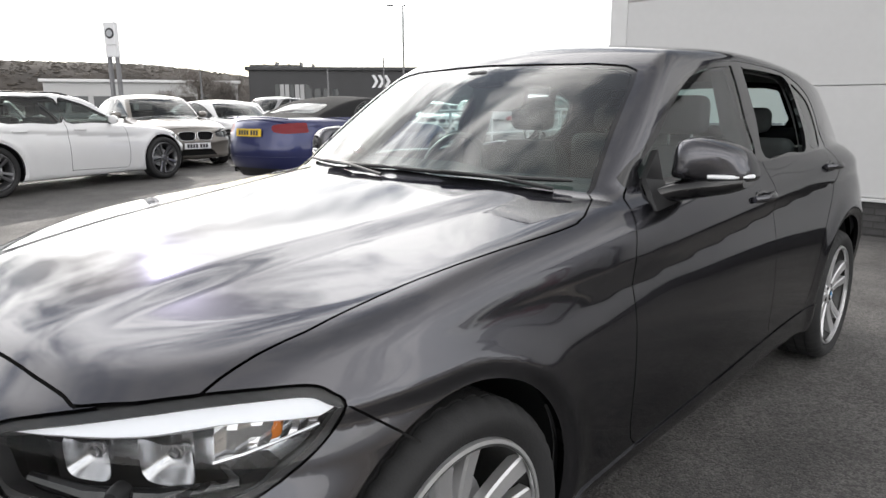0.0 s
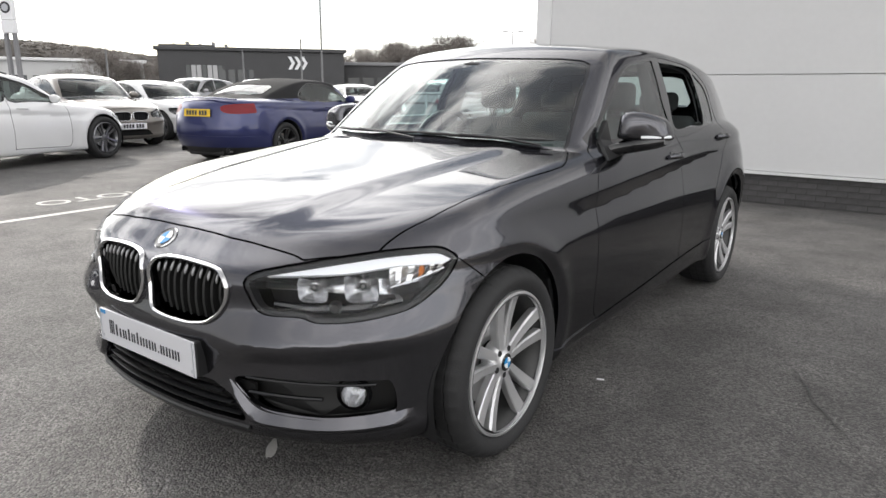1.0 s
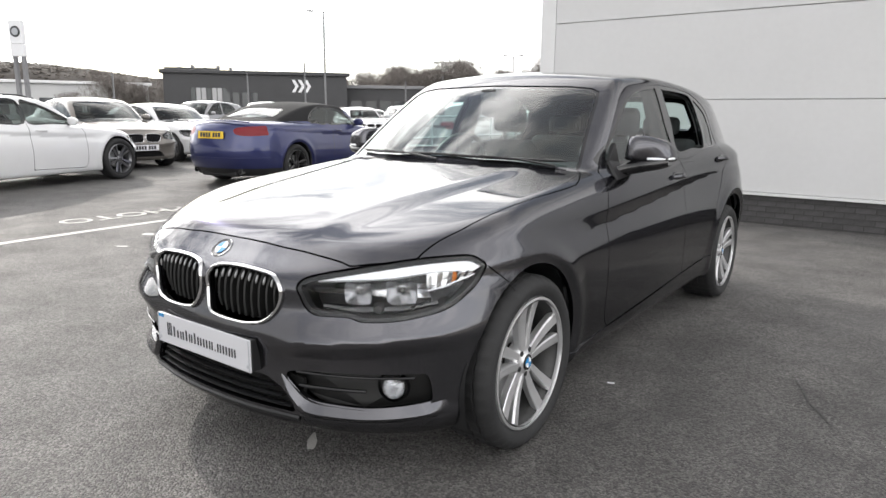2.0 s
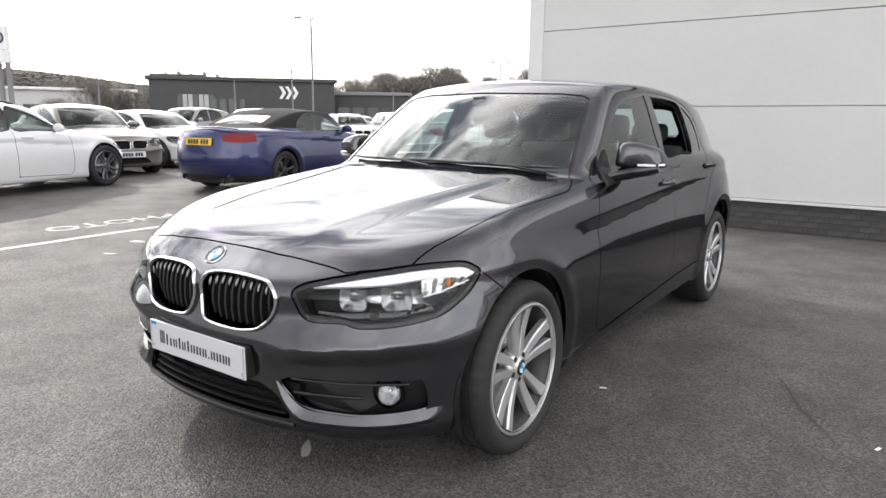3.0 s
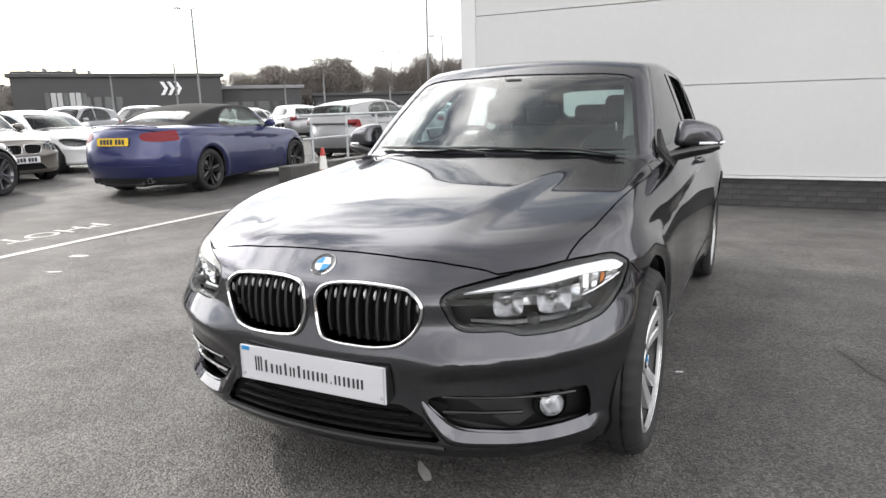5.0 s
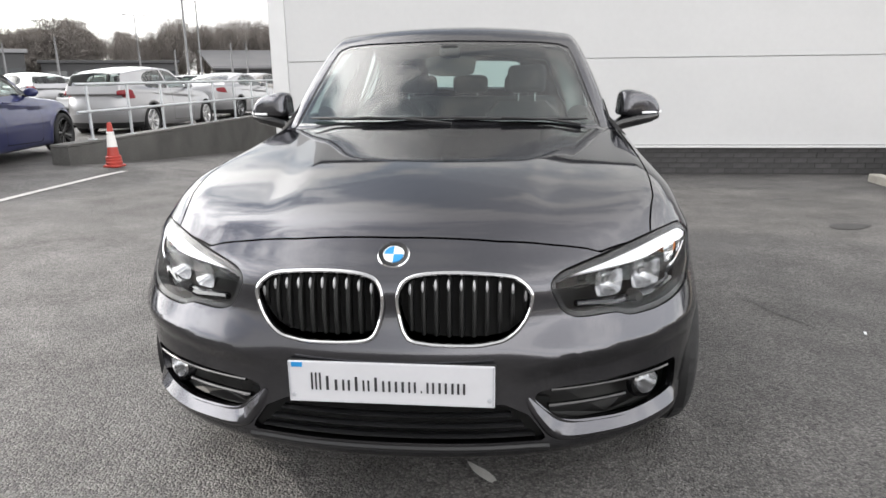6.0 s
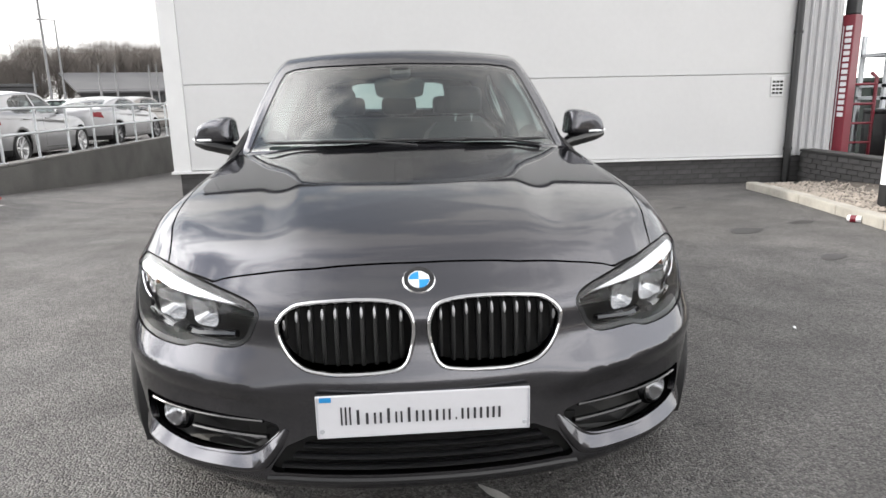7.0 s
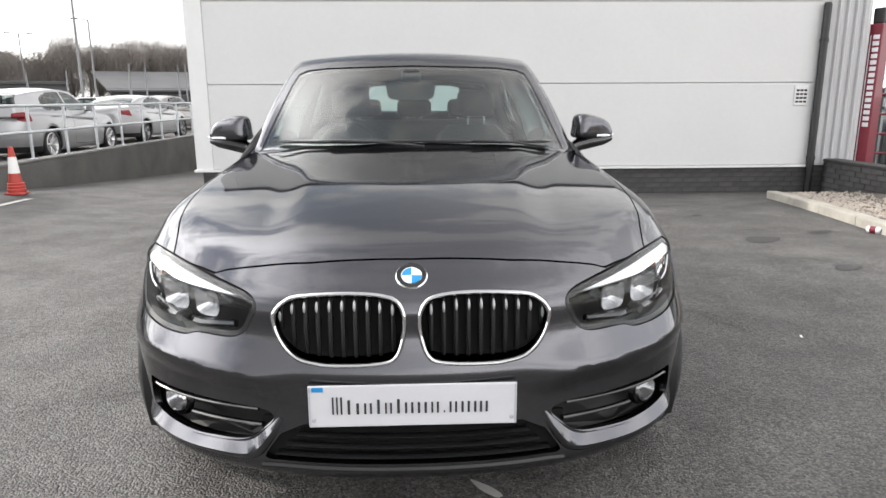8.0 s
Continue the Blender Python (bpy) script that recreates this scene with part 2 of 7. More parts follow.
def body_field(P):
    """Signed distance-like field of the body, negative inside."""
    wb = P["wheelbase"]

    def half(y, z):
        w = P["width"](y) + P["section"](z)
        z0, rise, deep = P["swage"]
        d = z0 + rise * (y - 0.4) - z
        ramp = np.clip(np.where(d < 0.03, np.maximum(d, 0) ** 2 / 0.06, d - 0.015) / 0.060, 0, 1)
        w = w - deep * step(0.1, 1.0, y) * ramp * np.exp(-np.maximum(d - 0.075, 0) / 0.13)
        for yw in (0.0, wb):
            r = np.hypot(y - yw, z - P["wheel"])
            lip = P["wheel"] + 0.085
            w = w + 0.010 * np.exp(-((r - lip) / 0.05) ** 2) - 0.012 * (1 - step(lip - 0.04, lip + 0.004, r))
        return w

    def field(x, y, z):
        ax = np.abs(x)
        zc = np.clip(z, 0.1, 1.1)
        nose = np.minimum(P["nose"](zc), -0.32)
        blend = step(0.50, 0.69, zc)
        yc = -0.15 * (1 - blend)
        n1, n2 = 2.2 + 0.2 * blend, 2.4
        w = half(np.maximum(y, yc), zc) - P.get("shoulder", 0.0) * step(0.63, 0.78, zc) * (1 - step(0.05, 0.95, y))
        dy = np.maximum(yc - y, 0) / (yc - nose)
        q = (np.maximum(ax, 1e-6) / w) ** n1 + dy ** n2
        q = np.maximum(q, 1e-9) ** (2 / (n1 + n2))
        q = np.where(y > yc, np.maximum(ax, 1e-6) / w, q)
        r = np.hypot(ax, np.minimum(y - yc, 0))
        side = (q - 1) * r / np.maximum(q, 1e-6)
        tf = P["tail_from"]
        tail = P["tail"](zc) - tf
        q2 = ((np.maximum(ax, 1e-6) / w) ** 2.6 + (np.maximum(y - tf, 0) / tail) ** 2.6) ** (1 / 2.6)
        r2 = np.hypot(ax, np.maximum(y - tf, 0))
        side = np.where(y > tf, (q2 - 1) * r2 / np.maximum(q2, 1e-6), side)
        bonnet = (z - (P["top"](y) - P["crown"](y) * ax ** 2 + P.get("shape", lambda a, b: 0)(ax, y))) * 0.95
        corner = step(0.34, 0.44, ax) * (1 - step(-0.45, -0.30, y)) * P.get("lip", 0.0)
        side = side - corner * (1 - step(0.245, 0.300, z)) * step(0.195, 0.235, z)
        # a ridge round the bumper that rises from the grille towards the wheel arch
        ridge = z - (0.448 + 0.105 * np.minimum(ax, 0.85) - 0.012 * (1 - step(0.30, 0.45, ax)))
        ridge = np.where(ridge > 0, 1 - np.sqrt(ridge ** 2 + 1e-5) / 0.095, 1 - np.sqrt(ridge ** 2 + 1e-5) / 0.055)
        side = side - P.get("crease", 0.0) * np.maximum(ridge, 0) * (1 - step(-0.42, -0.12, y)) * step(0.26, 0.46, ax) * (1 - 0.75 * step(0.70, 0.86, ax))
        low = smax(side, bonnet, P["round_top"])
        low = smax(low, P["bottom"] - z, 0.04)
        a, b, c, e = P["screen"]
        dz = np.clip(z - 0.965, -0.6, 0.6)
        pane = (a + b * dz + c * np.abs(dz) * dz + e * ax ** 2 - y) * 0.6
        lid = z - (P["roof"](y) - P["roof_crown"] * ax ** 2)
        hz = z - 0.97
        flank = (ax - (P["cabin"](y) - P["lean"][0] * hz - P["lean"][1] * hz * np.abs(hz))) * 0.92
        ry, rs = P["rear"]
        hatch = (y - (ry - rs * (z - 0.95))) * 0.72
        high = smax(smax(pane, lid, 0.05), smax(flank, hatch, 0.05), 0.036)
        high = smax(high, 0.85 - z, 0.03)
        return smin(low, high, 0.025)
    return field

def skin(field, lo, hi, h):
    """Meshes the zero surface of a field: vertices, quads."""
    ax = [np.arange(a, b + h, h) for a, b in zip(lo, hi)]
    gx, gy, gz = np.meshgrid(*ax, indexing="ij")
    f = field(gx, gy, gz)
    inside = f < 0
    cells = np.zeros(tuple(n - 1 for n in f.shape), int)
    total = np.zeros(cells.shape + (3,))
    count = np.zeros(cells.shape)
    for d in range(3):
        a = [slice(None)] * 3
        b = [slice(None)] * 3
        a[d], b[d] = slice(0, -1), slice(1, None)
        fa, fb = f[tuple(a)], f[tuple(b)]
        cross = (fa < 0) != (fb < 0)
        idx = np.argwhere(cross)
        t = fa[cross] / (fa[cross] - fb[cross])
        pos = np.stack([ax[k][idx[:, k]] for k in range(3)], 1)
        pos[:, d] += t * h
        e1, e2 = [k for k in range(3) if k != d]
        for o1 in (0, -1):
            for o2 in (0, -1):
                c = idx.copy()
                c[:, e1] += o1
                c[:, e2] += o2
                ok = np.all((c >= 0) & (c < np.array(cells.shape)), axis=1)
                ci = tuple(c[ok].T)
                np.add.at(total, ci, pos[ok])
                np.add.at(count, ci, 1)
    used = count > 0
    cells[used] = np.arange(used.sum())
    v = total[used] / count[used][:, None]
    quads = []
    for d in range(3):
        a = [slice(None)] * 3
        b = [slice(None)] * 3
        a[d], b[d] = slice(0, -1), slice(1, None)
        ia, ib = inside[tuple(a)], inside[tuple(b)]
        idx = np.argwhere(ia != ib)
        e1, e2 = [(1, 2), (2, 0), (0, 1)][d]
        ok = (idx[:, e1] > 0) & (idx[:, e2] > 0) & (idx[:, e1] < cells.shape[e1]) & (idx[:, e2] < cells.shape[e2])
        idx = idx[ok]
        out = ia[tuple(idx.T)]
        corner = []
        for o1, o2 in ((-1, -1), (0, -1), (0, 0), (-1, 0)):
            c = idx.copy()
            c[:, e1] += o1
            c[:, e2] += o2
            corner.append(cells[tuple(c.T)])
        q = np.stack(corner, 1)
        q[~out] = q[~out][:, ::-1]
        quads.append(q)
    return settle(field, v), [tuple(q) for q in np.concatenate(quads).tolist()]


def gradient(field, v, e=0.002):
    g = np.stack([field(*(v + np.eye(3)[k] * e).T) - field(*(v - np.eye(3)[k] * e).T) for k in range(3)], 1) / (2 * e)
    return g


def settle(field, v, rounds=3):
    for _ in range(rounds):
        g = gradient(field, v)
        v = v - g * (field(*v.T) / np.maximum((g * g).sum(1), 0.05))[:, None]
    return v


def outline(poly):
    """Signed distance to a closed outline, negative inside."""
    p = np.array(poly, float)
    q = np.roll(p, -1, axis=0)

    def dist(u, v):
        best = np.full(u.shape, 1e9)
        odd = np.zeros(u.shape, bool)
        for (ax, ay), (bx, by) in zip(p, q):
            ex, ey = bx - ax, by - ay
            t = np.clip(((u - ax) * ex + (v - ay) * ey) / (ex * ex + ey * ey + 1e-12), 0, 1)
            best = np.minimum(best, (u - ax - t * ex) ** 2 + (v - ay - t * ey) ** 2)
            if ey != 0:
                odd ^= ((ay > v) != (by > v)) & (u < ax + ex * (v - ay) / ey)
        return np.where(odd, -1, 1) * np.sqrt(best)
    return dist


def track(line):
    """Distance to an open line."""
    p = np.array(line, float)

    def dist(u, v):
        best = np.full(u.shape, 1e9)
        for (ax, ay), (bx, by) in zip(p, p[1:]):
            ex, ey = bx - ax, by - ay
            t = np.clip(((u - ax) * ex + (v - ay) * ey) / (ex * ex + ey * ey + 1e-12), 0, 1)
            best = np.minimum(best, (u - ax - t * ex) ** 2 + (v - ay - t * ey) ** 2)
        return np.sqrt(best)
    return dist


def curve(points, steps=8):
    """Smooth open line through points."""
    p = np.array(points, float)
    p = np.vstack([2 * p[0] - p[1], p, 2 * p[-1] - p[-2]])
    out = []
    for i in range(1, len(p) - 2):
        a, b, c, d = p[i - 1:i + 3]
        for k in range(steps):
            t = k / steps
            out.append(0.5 * ((2 * b) + (c - a) * t + (2 * a - 5 * b + 4 * c - d) * t * t + (3 * b - a - 3 * c + d) * t ** 3))
    out.append(p[-2])
    return [tuple(o) for o in out]


class Shell:
    """A skin that can be cut along fields and dealt out in pieces."""

    def __init__(self, field, lo, hi, h):
        self.field = field
        self.v, self.f = skin(field, lo, hi, h)
        self.v = [tuple(p) for p in self.v.tolist()]

    def points(self):
        return np.array(self.v)

    def cut(self, fn, level=0.0, where=None):
        p = self.points()
        skip = (where(*p.T) > 0).tolist() if where else None
        val = fn(*p.T) - level
        val = np.where(np.abs(val) < 2e-4, 2e-4, val)
        pos = (val > 0).tolist()
        val = val.tolist()
        made, faces = {}, []
        for face in self.f:
            s = [pos[i] for i in face]
            if all(s) or not any(s) or (skip and any(skip[i] for i in face)):
                faces.append(face)
                continue
            plus, minus = [], []
            n = len(face)
            for k in range(n):
                a, b = face[k], face[(k + 1) % n]
                (plus if s[k] else minus).append(a)
                if s[k] != s[(k + 1) % n]:
                    key = (a, b) if a < b else (b, a)
                    if key not in made:
                        t = val[key[0]] / (val[key[0]] - val[key[1]])
                        va, vb = self.v[key[0]], self.v[key[1]]
                        made[key] = len(self.v)
                        self.v.append(tuple(va[c] + t * (vb[c] - va[c]) for c in range(3)))
                    plus.append(made[key])
                    minus.append(made[key])
            if len(plus) > 2:
                faces.append(tuple(plus))
            if len(minus) > 2:
                faces.append(tuple(minus))
        self.f = faces

    def middles(self):
        p = self.points()
        return np.array([p[list(f)].mean(axis=0) for f in self.f])

    def piece(self, mask, name, material, offset=0.0, flange=0.0):
        """The faces in mask as a mesh; offset moves it along the normal, flange turns its rim inwards."""
        p = self.points()
        faces = [self.f[i] for i in np.flatnonzero(mask)]
        ids = sorted({i for f in faces for i in f})
        new_id = {i: k for k, i in enumerate(ids)}
        v = p[ids]
        g = gradient(self.field, v, 0.003)
        nrm = g / np.maximum(np.linalg.norm(g, axis=1), 1e-6)[:, None]
        v = v + nrm * offset
        out = [tuple(new_id[i] for i in f) for f in faces]
        vs, ns = v.tolist(), nrm.tolist()
        if flange:
            edges = {}
            for f in out:
                for a, b in zip(f, f[1:] + f[:1]):
                    if (b, a) in edges:
                        del edges[(b, a)]
                    else:
                        edges[(a, b)] = 1
            rim = {}
            for a, b in edges:
                for i in (a, b):
                    if i not in rim:
                        rim[i] = (len(vs), len(vs) + 1)
                        vs.append(list(v[i]))
                        ns.append(list(nrm[i]))
                        vs.append(list(v[i] - nrm[i] * flange))
                        ns.append(list(nrm[i]))
            sides = [(rim[b][0], rim[a][0], rim[a][1], rim[b][1]) for a, b in edges]
            for a, b in edges:
                d = np.array(v[b]) - np.array(v[a])
                o = np.cross(d, nrm[a])
                o = o / max(np.linalg.norm(o), 1e-9)
                for i in (a, b):
                    for k in rim[i]:
                        ns[k] = list(o)
            out = out + sides
        return mesh_of(name, vs, out, material, ns)

# ---- the grey hatchback ----
def both(points):
    """A half outline from the middle outwards, closed by its mirror image."""
    return list(points) + [(-a, b) for a, b in points[::-1] if abs(a) > 1e-6]


FORM = hatchback_form()
BODY = body_field(FORM)
WB, AXLE = FORM["wheelbase"], FORM["wheel"]

hood_edge = outline(both([(0.0, -0.605), (0.14, -0.602), (0.262, -0.597), (0.40, -0.578), (0.49, -0.562), (0.522, -0.560), (0.60, -0.50), (0.674, -0.43), (0.679, -0.39), (0.692, -0.325), (0.713, -0.243),
                          (0.727, -0.126), (0.738, 0.045), (0.748, 0.244), (0.760, 0.437), (0.761, 0.51), (0.748, 0.57), (0.722, 0.63), (0.695, 0.69), (0.665, 0.712), (0.5, 0.640), (0.25, 0.575), (0, 0.56)]))
lamp_edge = outline(rounded([(-0.122, 0.664), (-0.091, 0.689), (-0.028, 0.705), (0.043, 0.718), (0.14, 0.733), (0.244, 0.745), (0.331, 0.750), (0.412, 0.749), (0.449, 0.735), (0.470, 0.714), (0.440, 0.668), (0.391, 0.630),
                             (0.335, 0.602), (0.252, 0.586), (0.171, 0.576), (0.103, 0.573), (0.070, 0.575), (0.037, 0.584), (-0.057, 0.583), (-0.092, 0.597), (-0.110, 0.629)], 4))
kidney = rounded([(0.019, 0.616), (0.025, 0.668), (0.059, 0.692), (0.152, 0.699), (0.280, 0.692), (0.321, 0.678), (0.344, 0.654), (0.347, 0.634), (0.342, 0.609), (0.331, 0.584), (0.311, 0.559), (0.282, 0.540),
                  (0.245, 0.532), (0.198, 0.528), (0.09, 0.532), (0.040, 0.549)], 5)
kidney_edge = outline(kidney)
vent_edge = outline(rounded([(0.360, 0.368), (0.392, 0.394), (0.55, 0.404), (0.725, 0.406), (0.756, 0.394), (0.756, 0.300), (0.70, 0.282), (0.58, 0.286), (0.468, 0.294), (0.416, 0.316)], 5))
intake_edge = outline(both([(0, 0.362), (0.282, 0.360), (0.345, 0.328), (0.392, 0.262), (0.385, 0.250), (0, 0.250)]))
screen_edge = outline(both([(0, 1.336), (0.25, 1.331), (0.42, 1.328), (0.52, 1.318), (0.565, 1.300), (0.588, 1.25), (0.676, 0.965), (0.676, 0.90), (0, 0.90)]))
sides_edge = outline(rounded([(0.80, 0.968), (1.0, 1.10), (1.20, 1.222), (1.42, 1.308), (1.75, 1.352), (2.1, 1.348), (2.45, 1.318), (2.71, 1.225), (2.72, 1.08), (2.66, 1.0), (2.0, 0.985), (1.4, 0.975)], 4))
front_pane = outline(rounded([(0.885, 0.988), (1.04, 1.10), (1.20, 1.200), (1.37, 1.282), (1.55, 1.318), (1.73, 1.332), (1.765, 1.322), (1.725, 1.14), (1.70, 0.994), (1.3, 0.988)], 4))
rear_pane = outline(rounded([(1.815, 0.997), (1.835, 1.15), (1.865, 1.318), (1.90, 1.330), (2.2, 1.323), (2.40, 1.300), (2.43, 1.19), (2.38, 1.006), (2.1, 0.999)], 4))
corner_pane = outline(rounded([(2.425, 1.012), (2.475, 1.17), (2.455, 1.280), (2.53, 1.262), (2.655, 1.200), (2.67, 1.09), (2.62, 1.012)], 4))
hatch_edge = outline(both([(0, 1.303), (0.30, 1.298), (0.36, 1.282), (0.39, 1.12), (0.36, 1.085), (0, 1.08)]))
door_a = curve([(0.81, 0.965), (0.757, 0.93), (0.705, 0.86), (0.682, 0.78), (0.675, 0.6), (0.68, 0.4), (0.70, 0.30), (0.745, 0.257)], 5)
door_b = curve([(1.785, 0.306), (1.76, 0.4), (1.75, 0.6), (1.758, 0.85), (1.78, 1.05)], 5)
door_c = curve([(2.16, 0.326), (2.205, 0.38), (2.25, 0.5), (2.32, 0.66), (2.44, 0.80), (2.58, 0.94), (2.66, 1.05)], 5)
front_door_edge = outline(door_a + door_b + [(1.2, 1.05), (0.83, 1.0)])
rear_door_edge = outline(door_b[::-1] + door_c)


strip_edge = outline(curve([(-0.066, 0.687), (-0.04, 0.696), (0.043, 0.710), (0.137, 0.722), (0.244, 0.737), (0.316, 0.743), (0.412, 0.741), (0.458, 0.719)], 4)
                     + curve([(0.438, 0.706), (0.394, 0.710), (0.314, 0.715), (0.24, 0.709), (0.167, 0.701), (0.044, 0.695)], 4))


def strip_zone(x, y, z):
    return np.maximum(strip_edge(0.77 * np.abs(x) + 0.64 * y, z), np.maximum(y + 0.10, 0.3 - np.abs(x)))


def arches(x, y, z):
    r = np.minimum(np.hypot(y, z - AXLE), np.hypot(y - WB, z - AXLE))
    return np.maximum(r - 0.362, 0.5 - np.abs(x))


def hood_zone(x, y, z):
    return np.maximum(hood_edge(x, y), 0.62 - z)


def lamp_zone(x, y, z):
    return np.maximum(lamp_edge(0.77 * np.abs(x) + 0.64 * y, z), np.maximum(y + 0.10, 0.3 - np.abs(x)))


def front_zone(edge):
    return lambda x, y, z: np.maximum(edge(np.abs(x), z), y + 0.2)


def screen_zone(x, y, z):
    a, b, c, e = FORM["screen"]
    dz = z - 0.965
    near = np.abs(a + b * dz + c * np.abs(dz) * dz + e * x * x - y) - 0.28
    return np.maximum(screen_edge(x, z), np.maximum(near, y - 1.6))


def side_zone(edge):
    return lambda x, y, z: np.maximum(edge(y, z), 0.45 - np.abs(x))


def hatch_zone(x, y, z):
    return np.maximum(hatch_edge(x, z), 2.9 - y)


def door_zone(edge):
    return lambda x, y, z: np.maximum(edge(y, z), 0.5 - np.abs(x))


def wing_line(x, y, z):
    """Side of the joint between bumper and wing, behind the headlight."""
    return ((y + 0.242) * 0.62 + (z - 0.712) * 0.785)


def wing_where(x, y, z):
    return np.maximum(np.maximum(y + 0.10, -0.26 - y), np.maximum(z - 0.722, 0.62 - np.abs(x)))


def emblem(parent, m, r):
    """A badge: chrome rim, black ring, four quarters."""
    disc = lathe([(0.0, 0.000), (r * 0.55, 0.001), (r * 0.93, -0.0015), (r * 0.93, 0.004), (0, 0.004)], 32, "y")
    badge = part("badge", disc, GLOSS_BLACK, parent, "round badge with black ring", True)
    badge.matrix_local = m
    part("badge_rim", lathe([(r * 0.93, -0.003), (r, 0.0), (r, 0.005), (r * 0.93, 0.005)], 32, "y", closed=True), CHROME, badge, "", True)
    part("badge_ring", lathe([(r * 0.60, -0.001), (r * 0.65, -0.002), (r * 0.65, 0.003), (r * 0.60, 0.003)], 32, "y", closed=True), CHROME, badge, "", True)
    for q in range(4):
        b = bmesh.new()
        pts = [(0, 0)] + [(r * 0.6 * math.cos(a), r * 0.6 * math.sin(a)) for a in [math.pi / 2 * (q + k / 6) for k in range(7)]]
        f = [b.verts.new((x, -0.0025, z)) for x, z in pts]
        g = [b.verts.new((x, 0.001, z)) for x, z in pts]
        b.faces.new(f)
        for i in range(len(f)):
            b.faces.new((f[i], g[i], g[(i + 1) % len(f)], f[(i + 1) % len(f)]))
        part("badge_quarter", b, BLUE if q % 2 else WHITE_PLASTIC, badge)
    return badge


# alloy barrel darkened in its colour, for the shade behind the spokes
BARREL_DARK = mat("shaded_wheel_barrel", (0.055, 0.055, 0.055), 0.45, 0.6, var=0.25)


def alloy_wheel(parent, x, y, z, side, r=0.317, spokes=5, metal=None, rim=0.238, width=0.225, steer=0.0, twin=True, badge=True):
    """Tyre, rim, twin spokes, hub and disc; side is +1 or -1."""
    metal = metal or SILVER
    barrel = lathe([(rim - 0.012, 0.0), (rim, -0.006), (rim + 0.004, -0.014), (rim - 0.004, -0.026), (rim - 0.022, -0.05), (rim - 0.03, -0.17), (rim - 0.004, -0.20), (rim + 0.004, -0.205)], 56)
    w = part("wheel", barrel, BARREL_DARK if badge else metal, parent, "", True)
    if badge:
        part("rim_lip", lathe([(rim - 0.009, -0.004), (rim - 0.006, 0.002), (rim + 0.002, 0.000), (rim + 0.005, -0.012), (rim - 0.008, -0.016)], 64, closed=True), metal, w, "polished rim edge", True)
    w.matrix_local = pose(x, y, z, 0, 0, steer + (0 if side > 0 else 180)) @ pose(0, 0, 0, random.uniform(0, 70) if not badge else 2)
    lip = rim + 0.002
    tyre = [(lip, -0.012), (lip + 0.012, 0.002), (lip + 0.035, 0.010), (r - 0.028, 0.008), (r - 0.012, -0.004), (r - 0.003, -0.022)]
    for k in range(4):
        c = -0.045 - k * (width - 0.075) / 3 * 0.93
        tyre += [(r, c + 0.012), (r, c + 0.004), (r - 0.007, c + 0.003), (r - 0.007, c - 0.003), (r, c - 0.004)]
    tyre += [(r - 0.003, -width + 0.022), (r - 0.012, -width + 0.004), (r - 0.028, -width - 0.008), (lip + 0.02, -width), (lip, -width + 0.012)]
    body = lathe(tyre, 120 if badge else 48)
    if badge:
        body.verts.ensure_lookup_table()
        for i, v in enumerate(body.verts):
            if (i // len(tyre)) % 3 == 0 and math.hypot(v.co.y, v.co.z) > r - 0.016:
                v.co.y *= 1 - 0.006 / r
                v.co.z *= 1 - 0.006 / r
    part("tyre", body, RUBBER, w, "black rubber tyre", True)
    for k in range(spokes):
        for s in ((-1, 1) if twin else (0,)):
            b = bmesh.new()
            rows = []
            for i in range(7):
                t = i / 6
                rad = 0.045 + t * (rim - 0.062)
                off = s * (0.0155 + 0.031 * t)
                half = 0.0140 + 0.0090 * t if twin else 0.022 + 0.014 * t
                front = -0.010 - 0.018 * (1 - t) - 0.006 * math.sin(math.pi * t)
                deep = 0.03
                rows.append([(front - deep, off - half * 0.9, rad), (front - 0.006, off - half, rad), (front, off - half * 0.80, rad), (front - 0.003 * s, off + half * 0.80, rad), (front - 0.006, off + half, rad), (front - deep, off + half * 0.9, rad)])
            grid = [[b.verts.new(c) for c in row] for row in rows]
            for g0, g1 in zip(grid, grid[1:]):
                for j in range(5):
                    b.faces.new((g0[j], g0[j + 1], g1[j + 1], g1[j]))
                b.faces.new((g0[5], g0[0], g1[0], g1[5]))
            b.faces.new(grid[0])
            b.faces.new(grid[-1][::-1])
            sp = part("spoke", b, metal, w, "", not badge)
            sp.matrix_local = pose(0, 0, 0, 360 / spokes * k)
    hub = lathe([(0.0, -0.020), (0.030, -0.020), (0.036, -0.026), (0.058, -0.030), (0.068, -0.044), (0.068, -0.075)], 32)
    part("hub", hub, metal, w, "", True)
    for k in range(5):
        a = 2 * math.pi * (k + 0.5) / 5
        b = lathe([(0.0, -0.026), (0.010, -0.026), (0.012, -0.034), (0.012, -0.05)], 10)
        nut = part("wheel_bolt", b, BLACK, w)
        nut.matrix_local = pose(0, 0.046 * math.sin(a), 0.046 * math.cos(a))
    part("brake_disc", lathe([(0.06, -0.09), (0.15, -0.09), (0.15, -0.112), (0.06, -0.112)], 40, closed=True), SILVER, w, "steel brake disc", True)
